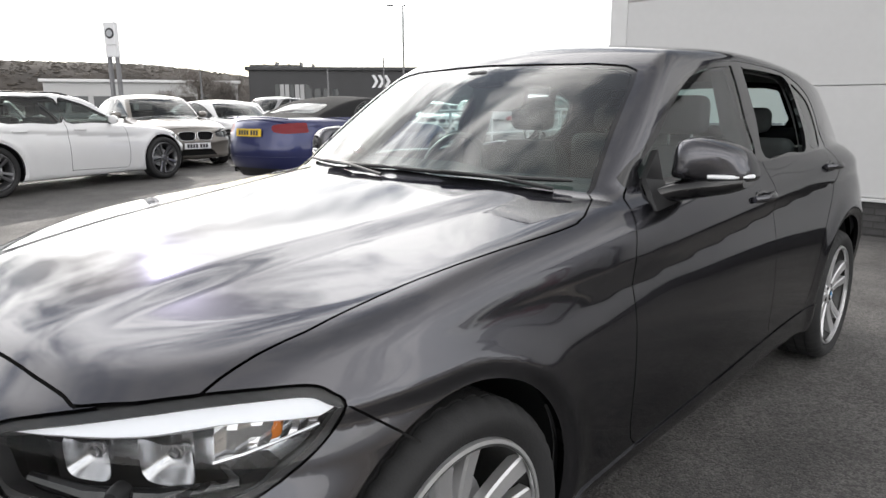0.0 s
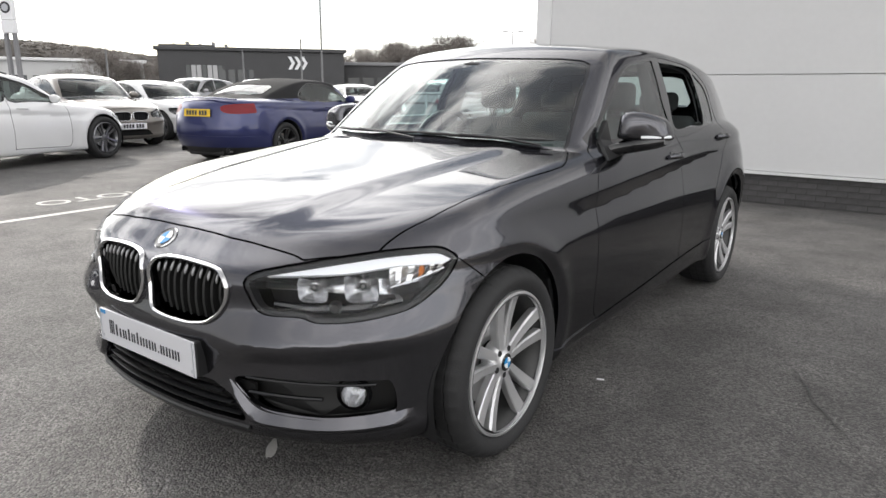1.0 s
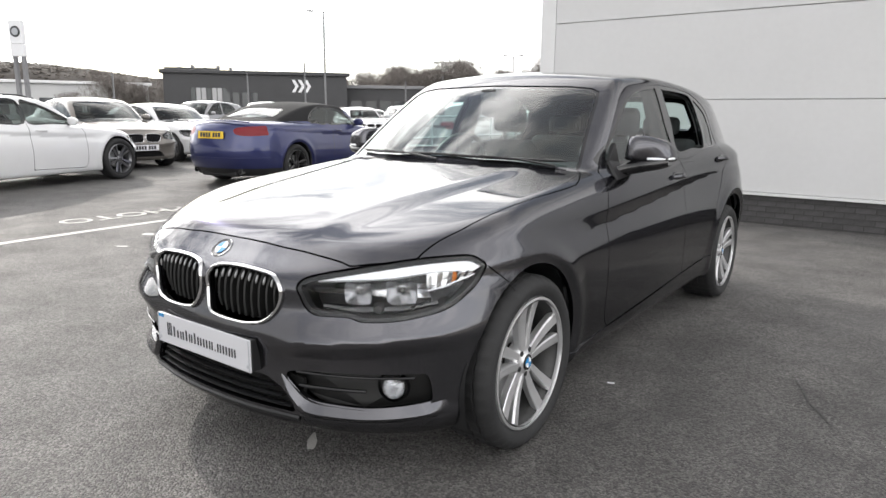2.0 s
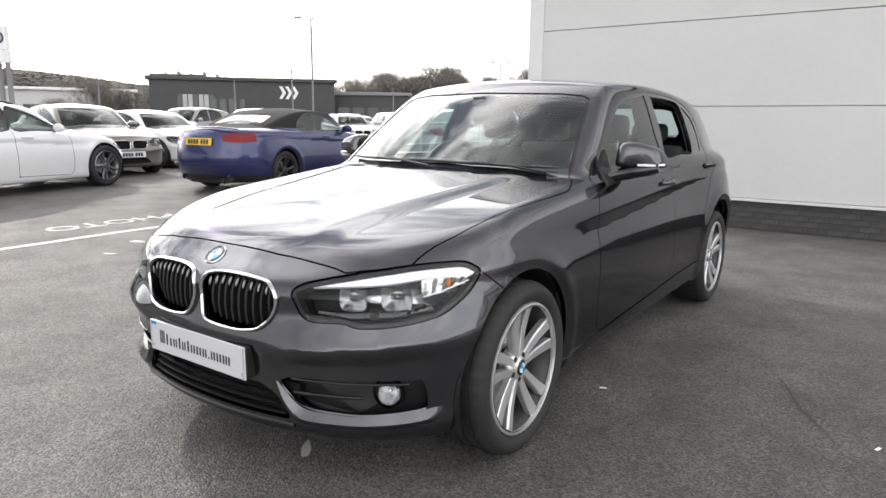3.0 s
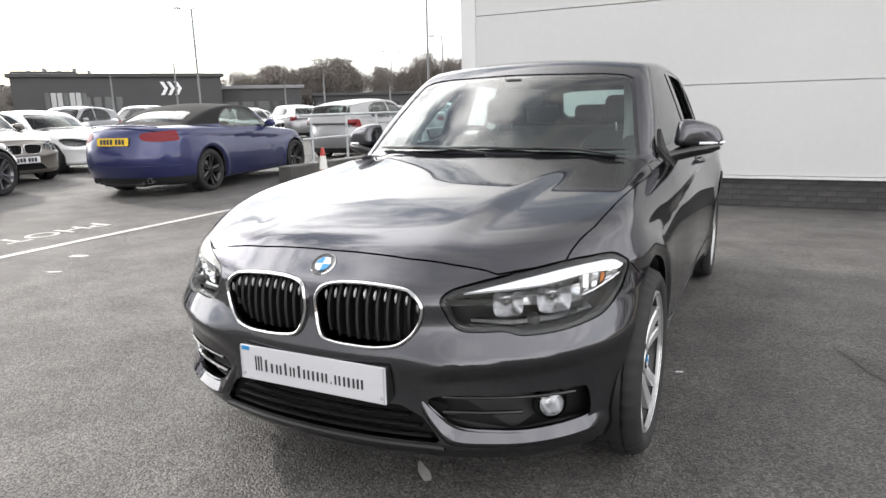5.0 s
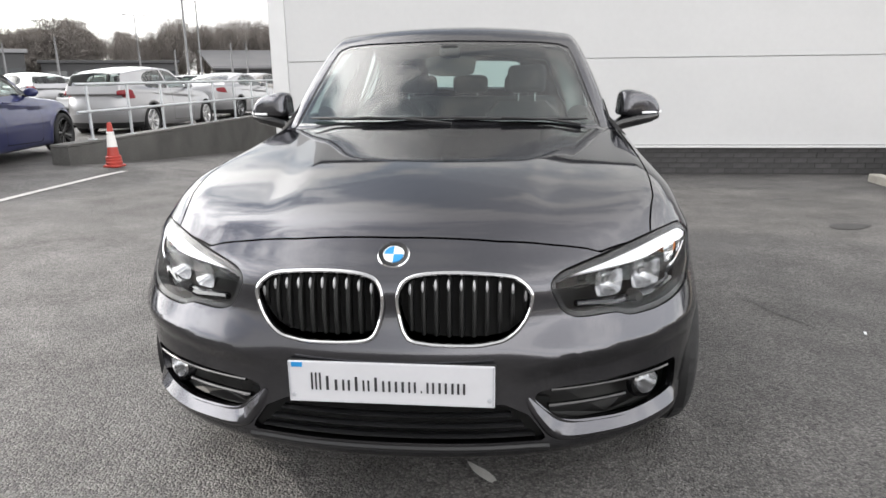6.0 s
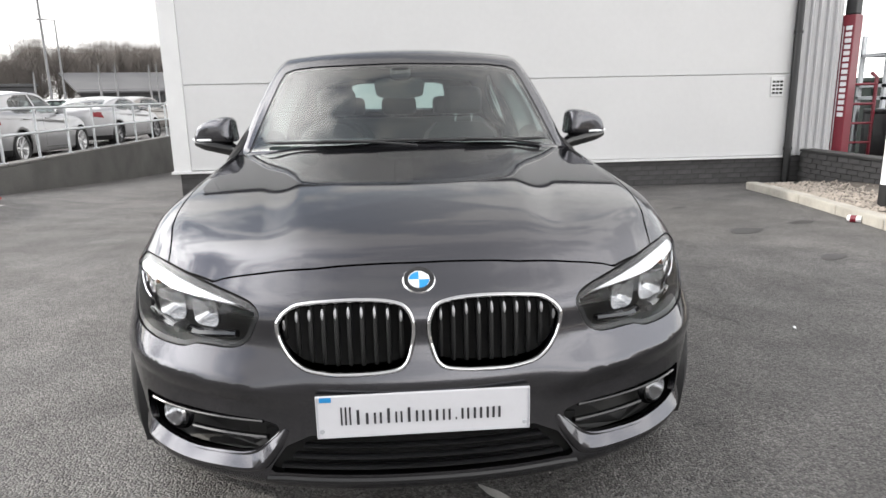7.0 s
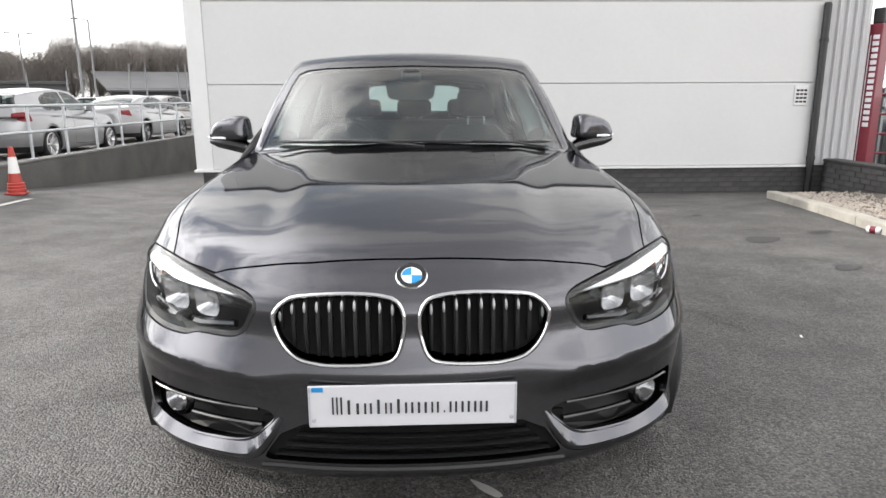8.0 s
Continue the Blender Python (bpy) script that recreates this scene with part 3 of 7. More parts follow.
    if badge:
        e = new("cap_badge", bpy.data.meshes.new("cap_badge"))
        b = lathe([(0.0, -0.0165), (0.026, -0.0165), (0.030, -0.019), (0.030, -0.022)], 28)
        b.to_mesh(e.data)
        b.free()
        e.data.materials.append(GLOSS_BLACK)
        e.parent = w
        for q in range(4):
            b = bmesh.new()
            pts = [(0, 0)] + [(0.019 * math.cos(a), 0.019 * math.sin(a)) for a in [math.pi / 2 * (q + i / 4) for i in range(5)]]
            f = [b.verts.new((-0.0145, u, v)) for u, v in pts]
            g = [b.verts.new((-0.0170, u, v)) for u, v in pts]
            b.faces.new(f)
            for i in range(len(f)):
                b.faces.new((f[i], g[i], g[(i + 1) % len(f)], f[(i + 1) % len(f)]))
            part("cap_quarter", b, BLUE if q % 2 else WHITE_PLASTIC, w)
    return w


def arch_liner(parent, x0, x1, y, z, r):
    b = bmesh.new()
    n = 28
    rows = []
    for k in range(n + 1):
        a = math.pi * (-0.12 + 1.24 * k / n)
        rows.append([b.verts.new((x, y + r * math.cos(a), z + r * math.sin(a))) for x in (x0, x1)])
    for r0, r1 in zip(rows, rows[1:]):
        b.faces.new((r0[0], r0[1], r1[1], r1[0]))
    b.faces.new([row[0] for row in rows])
    return part("arch_liner", b, BLACK, parent, "", True)


def surface_tube(points, radius, sides=8, closed=True):
    """A bar that follows points; closed joins its ends."""
    b = bmesh.new()
    pts = [Vector(p) for p in points]
    n = len(pts)
    rings = []
    for i, p in enumerate(pts):
        d = (pts[(i + 1) % n] - pts[i - 1]).normalized() if closed else (pts[min(i + 1, n - 1)] - pts[max(i - 1, 0)]).normalized()
        u = Vector((0, -1, 0.15)).normalized()
        u = (u - d * u.dot(d)).normalized()
        w = d.cross(u)
        rings.append([b.verts.new(p + (u * math.cos(a) * radius[1] + w * math.sin(a) * radius[0])) for a in [2 * math.pi * k / sides for k in range(sides)]])
    for i in range(n if closed else n - 1):
        r0, r1 = rings[i], rings[(i + 1) % n]
        for k in range(sides):
            b.faces.new((r0[k], r0[(k + 1) % sides], r1[(k + 1) % sides], r1[k]))
    if not closed:
        b.faces.new(rings[0][::-1])
        b.faces.new(rings[-1])
    return b


def front_y(x, z, field=None, start=-1.2):
    """Where the skin lies ahead of the point (x, z)."""
    fld = field or BODY
    y = np.arange(start, 0.8, 0.004)
    f = fld(np.full(y.shape, x), y, np.full(y.shape, z))
    i = int(np.argmax(f < 0))
    if i == 0:
        return 0.0
    return float(y[i - 1] + 0.004 * f[i - 1] / (f[i - 1] - f[i]))


def side_x(y, z, field=None):
    fld = field or BODY
    x = np.arange(1.1, 0.1, -0.004)
    f = fld(x, np.full(x.shape, y), np.full(x.shape, z))
    i = int(np.argmax(f < 0))
    return float(x[i - 1] - 0.004 * f[i - 1] / (f[i - 1] - f[i]))


def top_z(x, y, field=None):
    fld = field or BODY
    z = np.arange(1.6, 0.3, -0.004)
    f = fld(np.full(z.shape, x), np.full(z.shape, y), z)
    i = int(np.argmax(f < 0))
    return float(z[i - 1] - 0.004 * f[i - 1] / (f[i - 1] - f[i]))


car = thing("hatchback_car", pose(0, 0, 0), "dark grey metallic five-door hatchback with silver alloy wheels", "car")
shell = Shell(BODY, (-0.98, -0.82, 0.10), (0.98, 3.64, 1.48), 0.0138)
shell.cut(arches)
for zone in (hood_zone,):
    shell.cut(zone, 0.0025)
    shell.cut(zone, -0.0025)
shell.cut(lambda x, y, z: np.maximum(z - 0.244 - 0.049 * (y - 0.5), np.maximum(0.3 - y, 0.5 - np.abs(x))))
shell.cut(lamp_zone, 0.0035)
shell.cut(lamp_zone)
shell.cut(lamp_zone, -0.011)
shell.cut(strip_zone)
grille_zone, vents_zone, low_zone = front_zone(kidney_edge), front_zone(vent_edge), front_zone(intake_edge)
for zone in (grille_zone, vents_zone, low_zone, screen_zone, hatch_zone):
    shell.cut(zone)
side_all, pane_f, pane_r, pane_c = side_zone(sides_edge), side_zone(front_pane), side_zone(rear_pane), side_zone(corner_pane)
shell.cut(screen_zone, -0.014)
for zone in (side_all, pane_f, pane_r, pane_c):
    shell.cut(zone)
fd_zone, rd_zone = door_zone(front_door_edge), door_zone(rear_door_edge)
for zone in (fd_zone, rd_zone):
    shell.cut(zone, 0.0022)
    shell.cut(zone, -0.0022)
shell.cut(wing_line, 0.0022, wing_where)
shell.cut(wing_line, -0.0022, wing_where)
mid = shell.middles()
mx, my, mz = mid.T
is_arch = arches(mx, my, mz) < 0
hood_d = hood_zone(mx, my, mz)
is_lamp = lamp_zone(mx, my, mz) < 0
is_lamp_gap = (lamp_zone(mx, my, mz) < 0.0035) & ~is_lamp
is_hood = (hood_d < -0.0025) & ~is_lamp & ~is_lamp_gap
is_grille, is_vent, is_intake = grille_zone(mx, my, mz) < 0, vents_zone(mx, my, mz) < 0, low_zone(mx, my, mz) < 0
is_screen, is_hatch_pane = screen_zone(mx, my, mz) < 0, hatch_zone(mx, my, mz) < 0
is_pf, is_pr, is_pc = pane_f(mx, my, mz) < 0, pane_r(mx, my, mz) < 0, pane_c(mx, my, mz) < 0
is_frame = (side_all(mx, my, mz) < 0) & ~(is_pf | is_pr | is_pc)
gap = (np.abs(hood_d) <= 0.0025) & ~is_lamp & ~is_screen
in_side = side_all(mx, my, mz) < 0
for zone in (fd_zone, rd_zone):
    gap |= (np.abs(zone(mx, my, mz)) < 0.0022) & ~in_side
gap |= is_lamp_gap | ((np.abs(wing_line(mx, my, mz)) < 0.0022) & (wing_where(mx, my, mz) < 0) & ~is_lamp)
special = is_arch | is_lamp | is_hood | is_grille | is_vent | is_intake | is_screen | is_hatch_pane | is_pf | is_pr | is_pc | is_frame | gap
rest = ~special
is_fd = rest & (fd_zone(mx, my, mz) < 0)
is_rd = rest & (rd_zone(mx, my, mz) < 0) & ~is_fd
is_bumper = rest & ((my < -0.43) | ((my < -0.12) & (wing_line(mx, my, mz) < 0) & (mz < 0.715))) & ~is_fd
is_sill = rest & (mz < 0.244 + 0.049 * (my - 0.5)) & (my > 0.3) & (my < 2.4) & ~is_bumper
is_cowl = rest & (hood_d > 0) & (my > 0.5) & (my < 0.95) & (np.abs(mx) < 0.655) & (mz > 0.9) & (mz < 1.0) & (my < 0.735)
rest &= ~is_cowl
is_wing = rest & (my < 0.80) & ~is_bumper & ~is_fd & ~is_sill & (mz < 0.99)
is_body = rest & ~is_fd & ~is_rd & ~is_bumper & ~is_wing & ~is_sill

part("hood", shell.piece(is_hood, "hood", PAINT, 0, 0.02), PAINT, car, "creased dark grey hood reflecting clouds")
part("front_bumper", shell.piece(is_bumper, "front_bumper", PAINT, 0, 0.02), PAINT, car)
part("roof_and_rear_body", shell.piece(is_body, "roof_and_rear_body", PAINT, 0, 0.02), PAINT, car)
doors = {}
for s, nm in ((1, "left"), (-1, "right")):
    on_side = (mx * s > 0)
    part("front_wing", shell.piece(is_wing & on_side, "front_wing", PAINT, 0, 0.02), PAINT, car)
    doors["f", s] = part("front_door", shell.piece(is_fd & on_side, "front_door", PAINT, 0, 0.02), PAINT, car)
    doors["r", s] = part("rear_door", shell.piece(is_rd & on_side, "rear_door", PAINT, 0, 0.02), PAINT, car)
    part("sill", shell.piece(is_sill & on_side, "sill", PAINT, 0.005, 0.02), PAINT, car)
    part("side_window_frame", shell.piece(is_frame & on_side, "side_window_frame", GLOSS_BLACK, -0.002, 0.015), GLOSS_BLACK, car, "gloss black window surround")
    part("window", shell.piece(is_pf & on_side, "window", SCREEN, -0.006), SCREEN, doors["f", s], "front door window")
    part("quarter_window", shell.piece(is_pc & on_side, "quarter_window", SCREEN, -0.006), SCREEN, doors["r", s])
    part("headlight_lens", shell.piece(is_lamp & on_side, "headlight_lens", LENS, -0.001), LENS, car, "clear headlight lens")
is_frit = is_screen & (screen_zone(mx, my, mz) > -0.014)
part("screen_border", shell.piece(is_frit, "screen_border", GLOSS_BLACK, -0.0045), GLOSS_BLACK, car, "black border of the windscreen")
is_glass = is_screen & ~is_frit
part("windscreen", shell.piece(is_glass, "windscreen", SCREEN, -0.004), SCREEN, car, "windscreen reflecting clouds")
part("rear_window", shell.piece(is_hatch_pane, "rear_window", SCREEN, -0.004), SCREEN, car)
part("scuttle", shell.piece(is_cowl, "scuttle", BLACK, -0.006, 0.02), BLACK, car, "black plastic scuttle below the windscreen")
part("panel_gap", shell.piece(gap, "panel_gap", GAP, -0.014), GAP, car)
liner = ~(is_arch | is_lamp | is_lamp_gap | is_grille | is_vent | is_intake | is_screen | is_hatch_pane | is_pf | is_pr | is_pc) & (mz > 0.30) & (my > 0.30) & (my < 2.98)
part("cabin_lining", shell.piece(liner, "cabin_lining", TRIM_DARK, -0.035), TRIM_DARK, car)
for s in (1, -1):
    for y in (0.0, WB):
        alloy_wheel(car, s * (0.872 if y else 0.864), y, AXLE - (0.033 if y else 0.0), s, steer=0)
        arch_liner(car, s * 0.50, s * 0.825, y, AXLE, 0.372)

# ---- details of the grey hatchback ----
LAMP_WHITE = mat("daylight_strip", (0.86, 0.87, 0.90), 0.4, 0.0, 0.5, var=0.02)
AMBER = mat("amber_plastic", (0.55, 0.16, 0.02), 0.3, coat=0.4, var=0)
MIRROR = mat("mirror_glass", (0.9, 0.9, 0.9), 0.02, 1.0, var=0)
CHROME_SATIN = mat("satin_reflector", (0.80, 0.80, 0.82), 0.22, 0.75, var=0.05)
LAMP_CHROME = mat("lamp_chrome", (0.60, 0.60, 0.61), 0.12, 1.0, var=0.15)
BOWL_CHROME = mat("bowl_chrome", (0.60, 0.60, 0.61), 0.22, 1.0, var=0.15)
TIP_GREY = mat("satin_grey_tip", (0.36, 0.36, 0.37), 0.38, 0.6, var=0.05)
BAR_BLACK = mat("grille_black", (0.006, 0.006, 0.006), 0.55, var=0)
PLATE_GREY = mat("plate_edge", (0.42, 0.43, 0.46), 0.3, var=0.05)

# headlights
rng = random.Random(5)
strip_u = 0.77 * np.abs(mx) + 0.64 * my
for s in (1, -1):
    on_side = mx * s > 0
    inner_part = (strip_u < 0.03) | (mz < 0.632)
    housing = part("headlight", shell.piece(is_lamp & on_side & inner_part, "headlight", BAR_BLACK, -0.105), BAR_BLACK, car, "headlight with clear reflectors and white strip")
    part("reflector_back", shell.piece(is_lamp & on_side & ~inner_part, "reflector_back", CHROME_SATIN, -0.088, 0.02), CHROME_SATIN, housing, "bright reflector back")
    strip_mask = is_lamp & on_side & (strip_zone(mx, my, mz) < 0)
    part("light_strip", shell.piece(strip_mask, "light_strip", LAMP_WHITE, -0.010, 0.012), LAMP_WHITE, housing, "bright white light strip")
    rim_mask = is_lamp & on_side & (lamp_zone(mx, my, mz) > -0.011)
    part("lamp_bezel", shell.piece(rim_mask, "lamp_bezel", BLACK, -0.006, 0.03), BLACK, housing)
    for name, xc, zc, rad, deep in (("reflector", 0.560, 0.645, 0.044, 0.040), ("reflector", 0.668, 0.650, 0.050, 0.044)):
        y0 = front_y(xc, zc)
        bowl = lathe([(rad, 0.004), (rad * 0.985, 0.0), (rad * 0.94, 0.004), (rad * 0.86, deep * 0.30), (rad * 0.66, deep * 0.66), (rad * 0.40, deep * 0.92), (rad * 0.20, deep)], 40, "y")
        for v in bowl.verts:
            v.co.z = min(v.co.z, 0.031 + 0.10 * v.co.y)
            q = (v.co.x ** 4 + v.co.z ** 4) ** 0.25 / max(1e-6, math.hypot(v.co.x, v.co.z))
            v.co.x, v.co.z = v.co.x / max(q, 0.5) * 0.98, v.co.z / max(q, 0.5) * 0.90
        cell = part(name, bowl, BOWL_CHROME, housing, "polished chrome reflector bowl", True)
        cell.matrix_local = pose(s * (xc - 0.010), y0 + 0.042, zc, 3, 0, s * 30)
        part("reflector_rim", lathe([(0.011, deep * 0.50), (0.014, deep * 0.52), (0.014, deep * 0.9), (0.011, deep * 0.9)], 24, "y", closed=True), LAMP_CHROME, cell, "", True)
        part("bulb", lathe([(0.0, deep * 0.35), (0.006, deep * 0.37), (0.008, deep * 0.5), (0.010, deep)], 14, "y"), LAMP_CHROME, cell, "", True)
        for k in (-1, 0, 1):
            part("reflector_flute", box(k * rad * 0.42 - 0.001, k * rad * 0.42 + 0.001, deep * 0.45, deep * 0.98, 0.004, rad * 0.72), CHROME_SATIN, cell)
    # outer cell: slanted chrome facets and a divider up to the lamp's corner
    cells = (((0.722, 0.704), (0.775, 0.711), (0.775, 0.668), (0.735, 0.655)), ((0.737, 0.652), (0.778, 0.664), (0.788, 0.640), (0.752, 0.612)), ((0.781, 0.708), (0.812, 0.706), (0.806, 0.676), (0.782, 0.668)), ((0.700, 0.606), (0.740, 0.628), (0.750, 0.606), (0.715, 0.594)))
    for k, quad in enumerate(cells):
        b = bmesh.new()
        n = 5
        grid = []
        for i in range(n + 1):
            row = []
            for q in range(n + 1):
                u, w = i / n, q / n
                x = (quad[0][0] * (1 - u) + quad[1][0] * u) * w + (quad[3][0] * (1 - u) + quad[2][0] * u) * (1 - w)
                z = (quad[0][1] * (1 - u) + quad[1][1] * u) * w + (quad[3][1] * (1 - u) + quad[2][1] * u) * (1 - w)
                inward = 0.016 + 0.022 * (1 - w) * (1 if k % 2 else 0.4) + (0.006 if (i + k) % 2 else 0.0)
                row.append(b.verts.new((s * (x - 0.65 * inward), front_y(x, z) + 0.75 * inward, z)))
            grid.append(row)
        for g0, g1 in zip(grid, grid[1:]):
            for q in range(n):
                b.faces.new((g0[q], g0[q + 1], g1[q + 1], g1[q]))
        part("side_reflector", b, LAMP_CHROME, housing, "slanted chrome side reflector")
    edge = [(s * (x - 0.008), front_y(x, z) + 0.010, z) for x, z in ((0.735, 0.655), (0.760, 0.664), (0.785, 0.678), (0.806, 0.692))]
    part("reflector_edge", tube(edge, 0.0028, 8), CHROME_SATIN, housing, "", True)
    side_box = part("indicator", lathe([(0.0, -0.01), (0.018, -0.008), (0.022, 0.0), (0.022, 0.03)], 16, "y"), AMBER, housing, "small amber indicator bulb", True)
    side_box.matrix_local = pose(s * 0.748, -0.345, 0.690, 0, 0, s * 50)
    part("lamp_base_trim", tube([(s * 0.46, -0.615, 0.602), (s * 0.56, -0.565, 0.592), (s * 0.66, -0.49, 0.596), (s * 0.74, -0.40, 0.612)], [0.010, 0.014, 0.014, 0.008], 8), GLOSS_BLACK, housing, "", True)
    knob = part("lamp_adjuster", lathe([(0.0, -0.012), (0.012, -0.012), (0.016, 0.0), (0.016, 0.02)], 14, "y"), BLACK, housing, "", True)
    knob.matrix_local = pose(s * 0.622, front_y(0.622, 0.604) + 0.022, 0.604, 0, 0, s * 35)

# kidney grilles
for s in (1, -1):
    pts = [(s * x, front_y(x, z) - 0.004, z) for x, z in kidney]
    frame_ob = part("grille_frame", surface_tube(pts, (0.0062, 0.010), 10), CHROME, car, "polished chrome kidney grille frame", True)
    back = prism([(s * x * 1.0, z) for x, z in kidney], 0.012, lambda u, v, d: (u, front_y(abs(u), v) * 0.4 - 0.38 + d, v))
    part("grille_back", back, GAP, frame_ob)
    xs_k = [k[0] for k in kidney]
    ins = outline(kidney)
    for k in range(10):
        x = 0.048 + k * 0.0315
        zz = [z for z in np.arange(0.50, 0.70, 0.002) if ins(np.array([x]), np.array([z]))[0] < -0.004]
        if len(zz) < 8:
            continue
        z0, z1 = zz[0], zz[-1]
        b = bmesh.new()
        rows = []
        for i in range(9):
            t = i / 8
            z = z0 + (z1 - z0) * t
            y = front_y(x, z) + 0.010 + 0.022 * (1 - math.sin(math.pi * min(1, t * 1.15))) * (1 if t < 0.5 else 0.6)
            rows.append([(s * (x - 0.0055), y + 0.035, z), (s * (x - 0.0048), y + 0.004, z), (s * x, y, z), (s * (x + 0.0048), y + 0.004, z), (s * (x + 0.0055), y + 0.035, z)])
        g = [[b.verts.new(c) for c in r] for r in rows]
        for g0, g1 in zip(g, g[1:]):
            for j in range(4):
                b.faces.new((g0[j], g0[j + 1], g1[j + 1], g1[j]))
            b.faces.new((g0[4], g0[0], g1[0], g1[4]))
        b.faces.new(g[0])
        b.faces.new(g[-1][::-1])
        part("grille_bar", b, BAR_BLACK, frame_ob, "", True)
        tip = [(s * x, front_y(x, z) + 0.006, z) for z in np.linspace(z1 - 0.036, z1 - 0.010, 6)]
        part("bar_tip", tube(tip, [0.0010, 0.0032, 0.0040, 0.0040, 0.0034, 0.0014], 8), TIP_GREY, frame_ob, "", True)
    for k in range(9):
        z = 0.545 + k * 0.011
        part("radiator_fin", box(s * 0.17 - 0.13, s * 0.17 + 0.13, -0.632, -0.628, z, z + 0.004), BLACK, frame_ob)
fz = 0.733
fy = front_y(0, fz)
emblem(car, pose(0, fy - 0.004, fz, -52, 0, 0), 0.041)

# lower intake, side vents and fog lamps
b = bmesh.new()
box(-0.40, 0.40, -0.655, -0.645, 0.225, 0.36, bm=b)
part("intake_back", b, GAP, car)
for k in range(3):
    z = 0.262 + 0.030 * k
    pts = [(x, front_y(x, z) + 0.022, z) for x in np.linspace(-0.36 + 0.03 * k, 0.36 - 0.03 * k, 17)]
    part("intake_slat", surface_tube(pts, (0.005, 0.018), 8, False), BLACK, car, "", True)
pts = [(x, front_y(x, 0.232) + 0.004, 0.232) for x in np.linspace(-0.40, 0.40, 21)]
part("lower_lip", surface_tube(pts, (0.010, 0.012), 8, False), BLACK, car, "black lower lip", True)
for s in (1, -1):
    back = bmesh.new()
    ring = [(x, z) for x, z in rounded([(0.345, 0.362), (0.39, 0.40), (0.55, 0.41), (0.72, 0.41), (0.765, 0.39), (0.765, 0.280), (0.70, 0.264), (0.58, 0.268), (0.46, 0.276), (0.40, 0.30)], 3)]
    part("vent_back", prism([(s * u, v) for u, v in ring], 0.01, lambda u, v, d: (u * 0.97, front_y(abs(u), min(max(v, 0.28), 0.39)) + 0.060 + d, v)), BAR_BLACK, car, "black bumper vent insert")
    for z, x0, x1, rad in ((0.392, 0.40, 0.725, 0.0045), (0.342, 0.395, 0.60, 0.006), (0.284, 0.46, 0.72, 0.005)):
        pts = [(s * x, front_y(x, z) + (0.003 if z > 0.38 else 0.016), z) for x in np.linspace(x0, x1, 12)]
        part("vent_blade", surface_tube(pts, (rad, rad * 1.8), 8, False), GLOSS_BLACK if z > 0.3 else PAINT, car, "", True)
    low_run = curve([(0.790, 0.276), (0.746, 0.264), (0.623, 0.256), (0.52, 0.256), (0.437, 0.259), (0.396, 0.277), (0.358, 0.330), (0.337, 0.372)], 5)
    top_run = curve([(0.785, 0.322), (0.742, 0.303), (0.623, 0.290), (0.52, 0.294), (0.452, 0.300), (0.414, 0.318), (0.378, 0.352), (0.352, 0.378)], 5)
    b = bmesh.new()
    rows = []
    for i, ((xl, zl), (xt, zt)) in enumerate(zip(low_run, top_run)):
        k = i / (len(low_run) - 1)
        out = 0.013 * min(1.0, 8 * k, 5 * (1 - k)) + 0.002
        sect = [(xt, zt, -0.004), (xt * 0.55 + xl * 0.45, zt * 0.55 + zl * 0.45, 0.45 * out), (xl * 0.8 + xt * 0.2, zl * 0.8 + zt * 0.2, out), (xl, zl, 0.85 * out), (xl, zl - 0.010, 0.2 * out), (xl, zl - 0.014, -0.010), (xt, zt, -0.020)]
        rows.append([b.verts.new((s * (x + 0.55 * d), front_y(min(x, 0.80), z) - 0.80 * d, z)) for x, z, d in sect])
    for r0, r1 in zip(rows, rows[1:]):
        for j in range(len(r0)):
            b.faces.new((r0[j], r0[(j + 1) % len(r0)], r1[(j + 1) % len(r0)], r1[j]))
    b.faces.new(rows[0])
    b.faces.new(rows[-1][::-1])
    part("bumper_blade", b, PAINT, car, "body-coloured blade below the vent", True)
    fx, fzz = 0.668, 0.354
    fy = front_y(fx, fzz)
    fog = part("fog_lamp", lathe([(0.038, 0.004), (0.034, -0.003), (0.031, 0.004), (0.029, 0.024), (0.018, 0.040), (0.006, 0.044), (0.005, 0.026), (0.0, 0.024)], 28, "y"), BOWL_CHROME, car, "round chrome fog lamp", True)
    fog.matrix_local = pose(s * fx, fy + 0.020, fzz, 0, 0, s * 30)
    part("fog_lens", lathe([(0.0, -0.009), (0.018, -0.007), (0.032, -0.001)], 28, "y"), LENS, fog, "", True)
    tow = part("vent_funnel", lathe([(0.052, 0.020), (0.046, 0.006), (0.044, 0.03)], 24, "y"), GLOSS_BLACK, car, "", True)
    tow.matrix_local = pose(s * fx, fy + 0.016, fzz, 0, 0, s * 30)

# number plate with plain bars for its lettering
PLATE_WHITE = mat("plate_white", (0.60, 0.60, 0.63), 0.3, coat=0.3, var=0.03)
plate = part("plate", box(-0.260, 0.260, -0.752, -0.745, 0.371, 0.482, 0.003), PLATE_WHITE, car, "white show plate with a row of dark bars")
part("plate_holder", box(-0.262, 0.262, -0.745, -0.66, 0.373, 0.480, 0.004), BLACK, plate)
for x in (-0.2575, 0.2545):
    part("plate_end_strip", box(x, x + 0.003, -0.7545, -0.7515, 0.373, 0.480), PLATE_GREY, plate)
part("plate_tab", box(-0.25, -0.222, -0.7540, -0.7515, 0.467, 0.479), BLUE, plate)
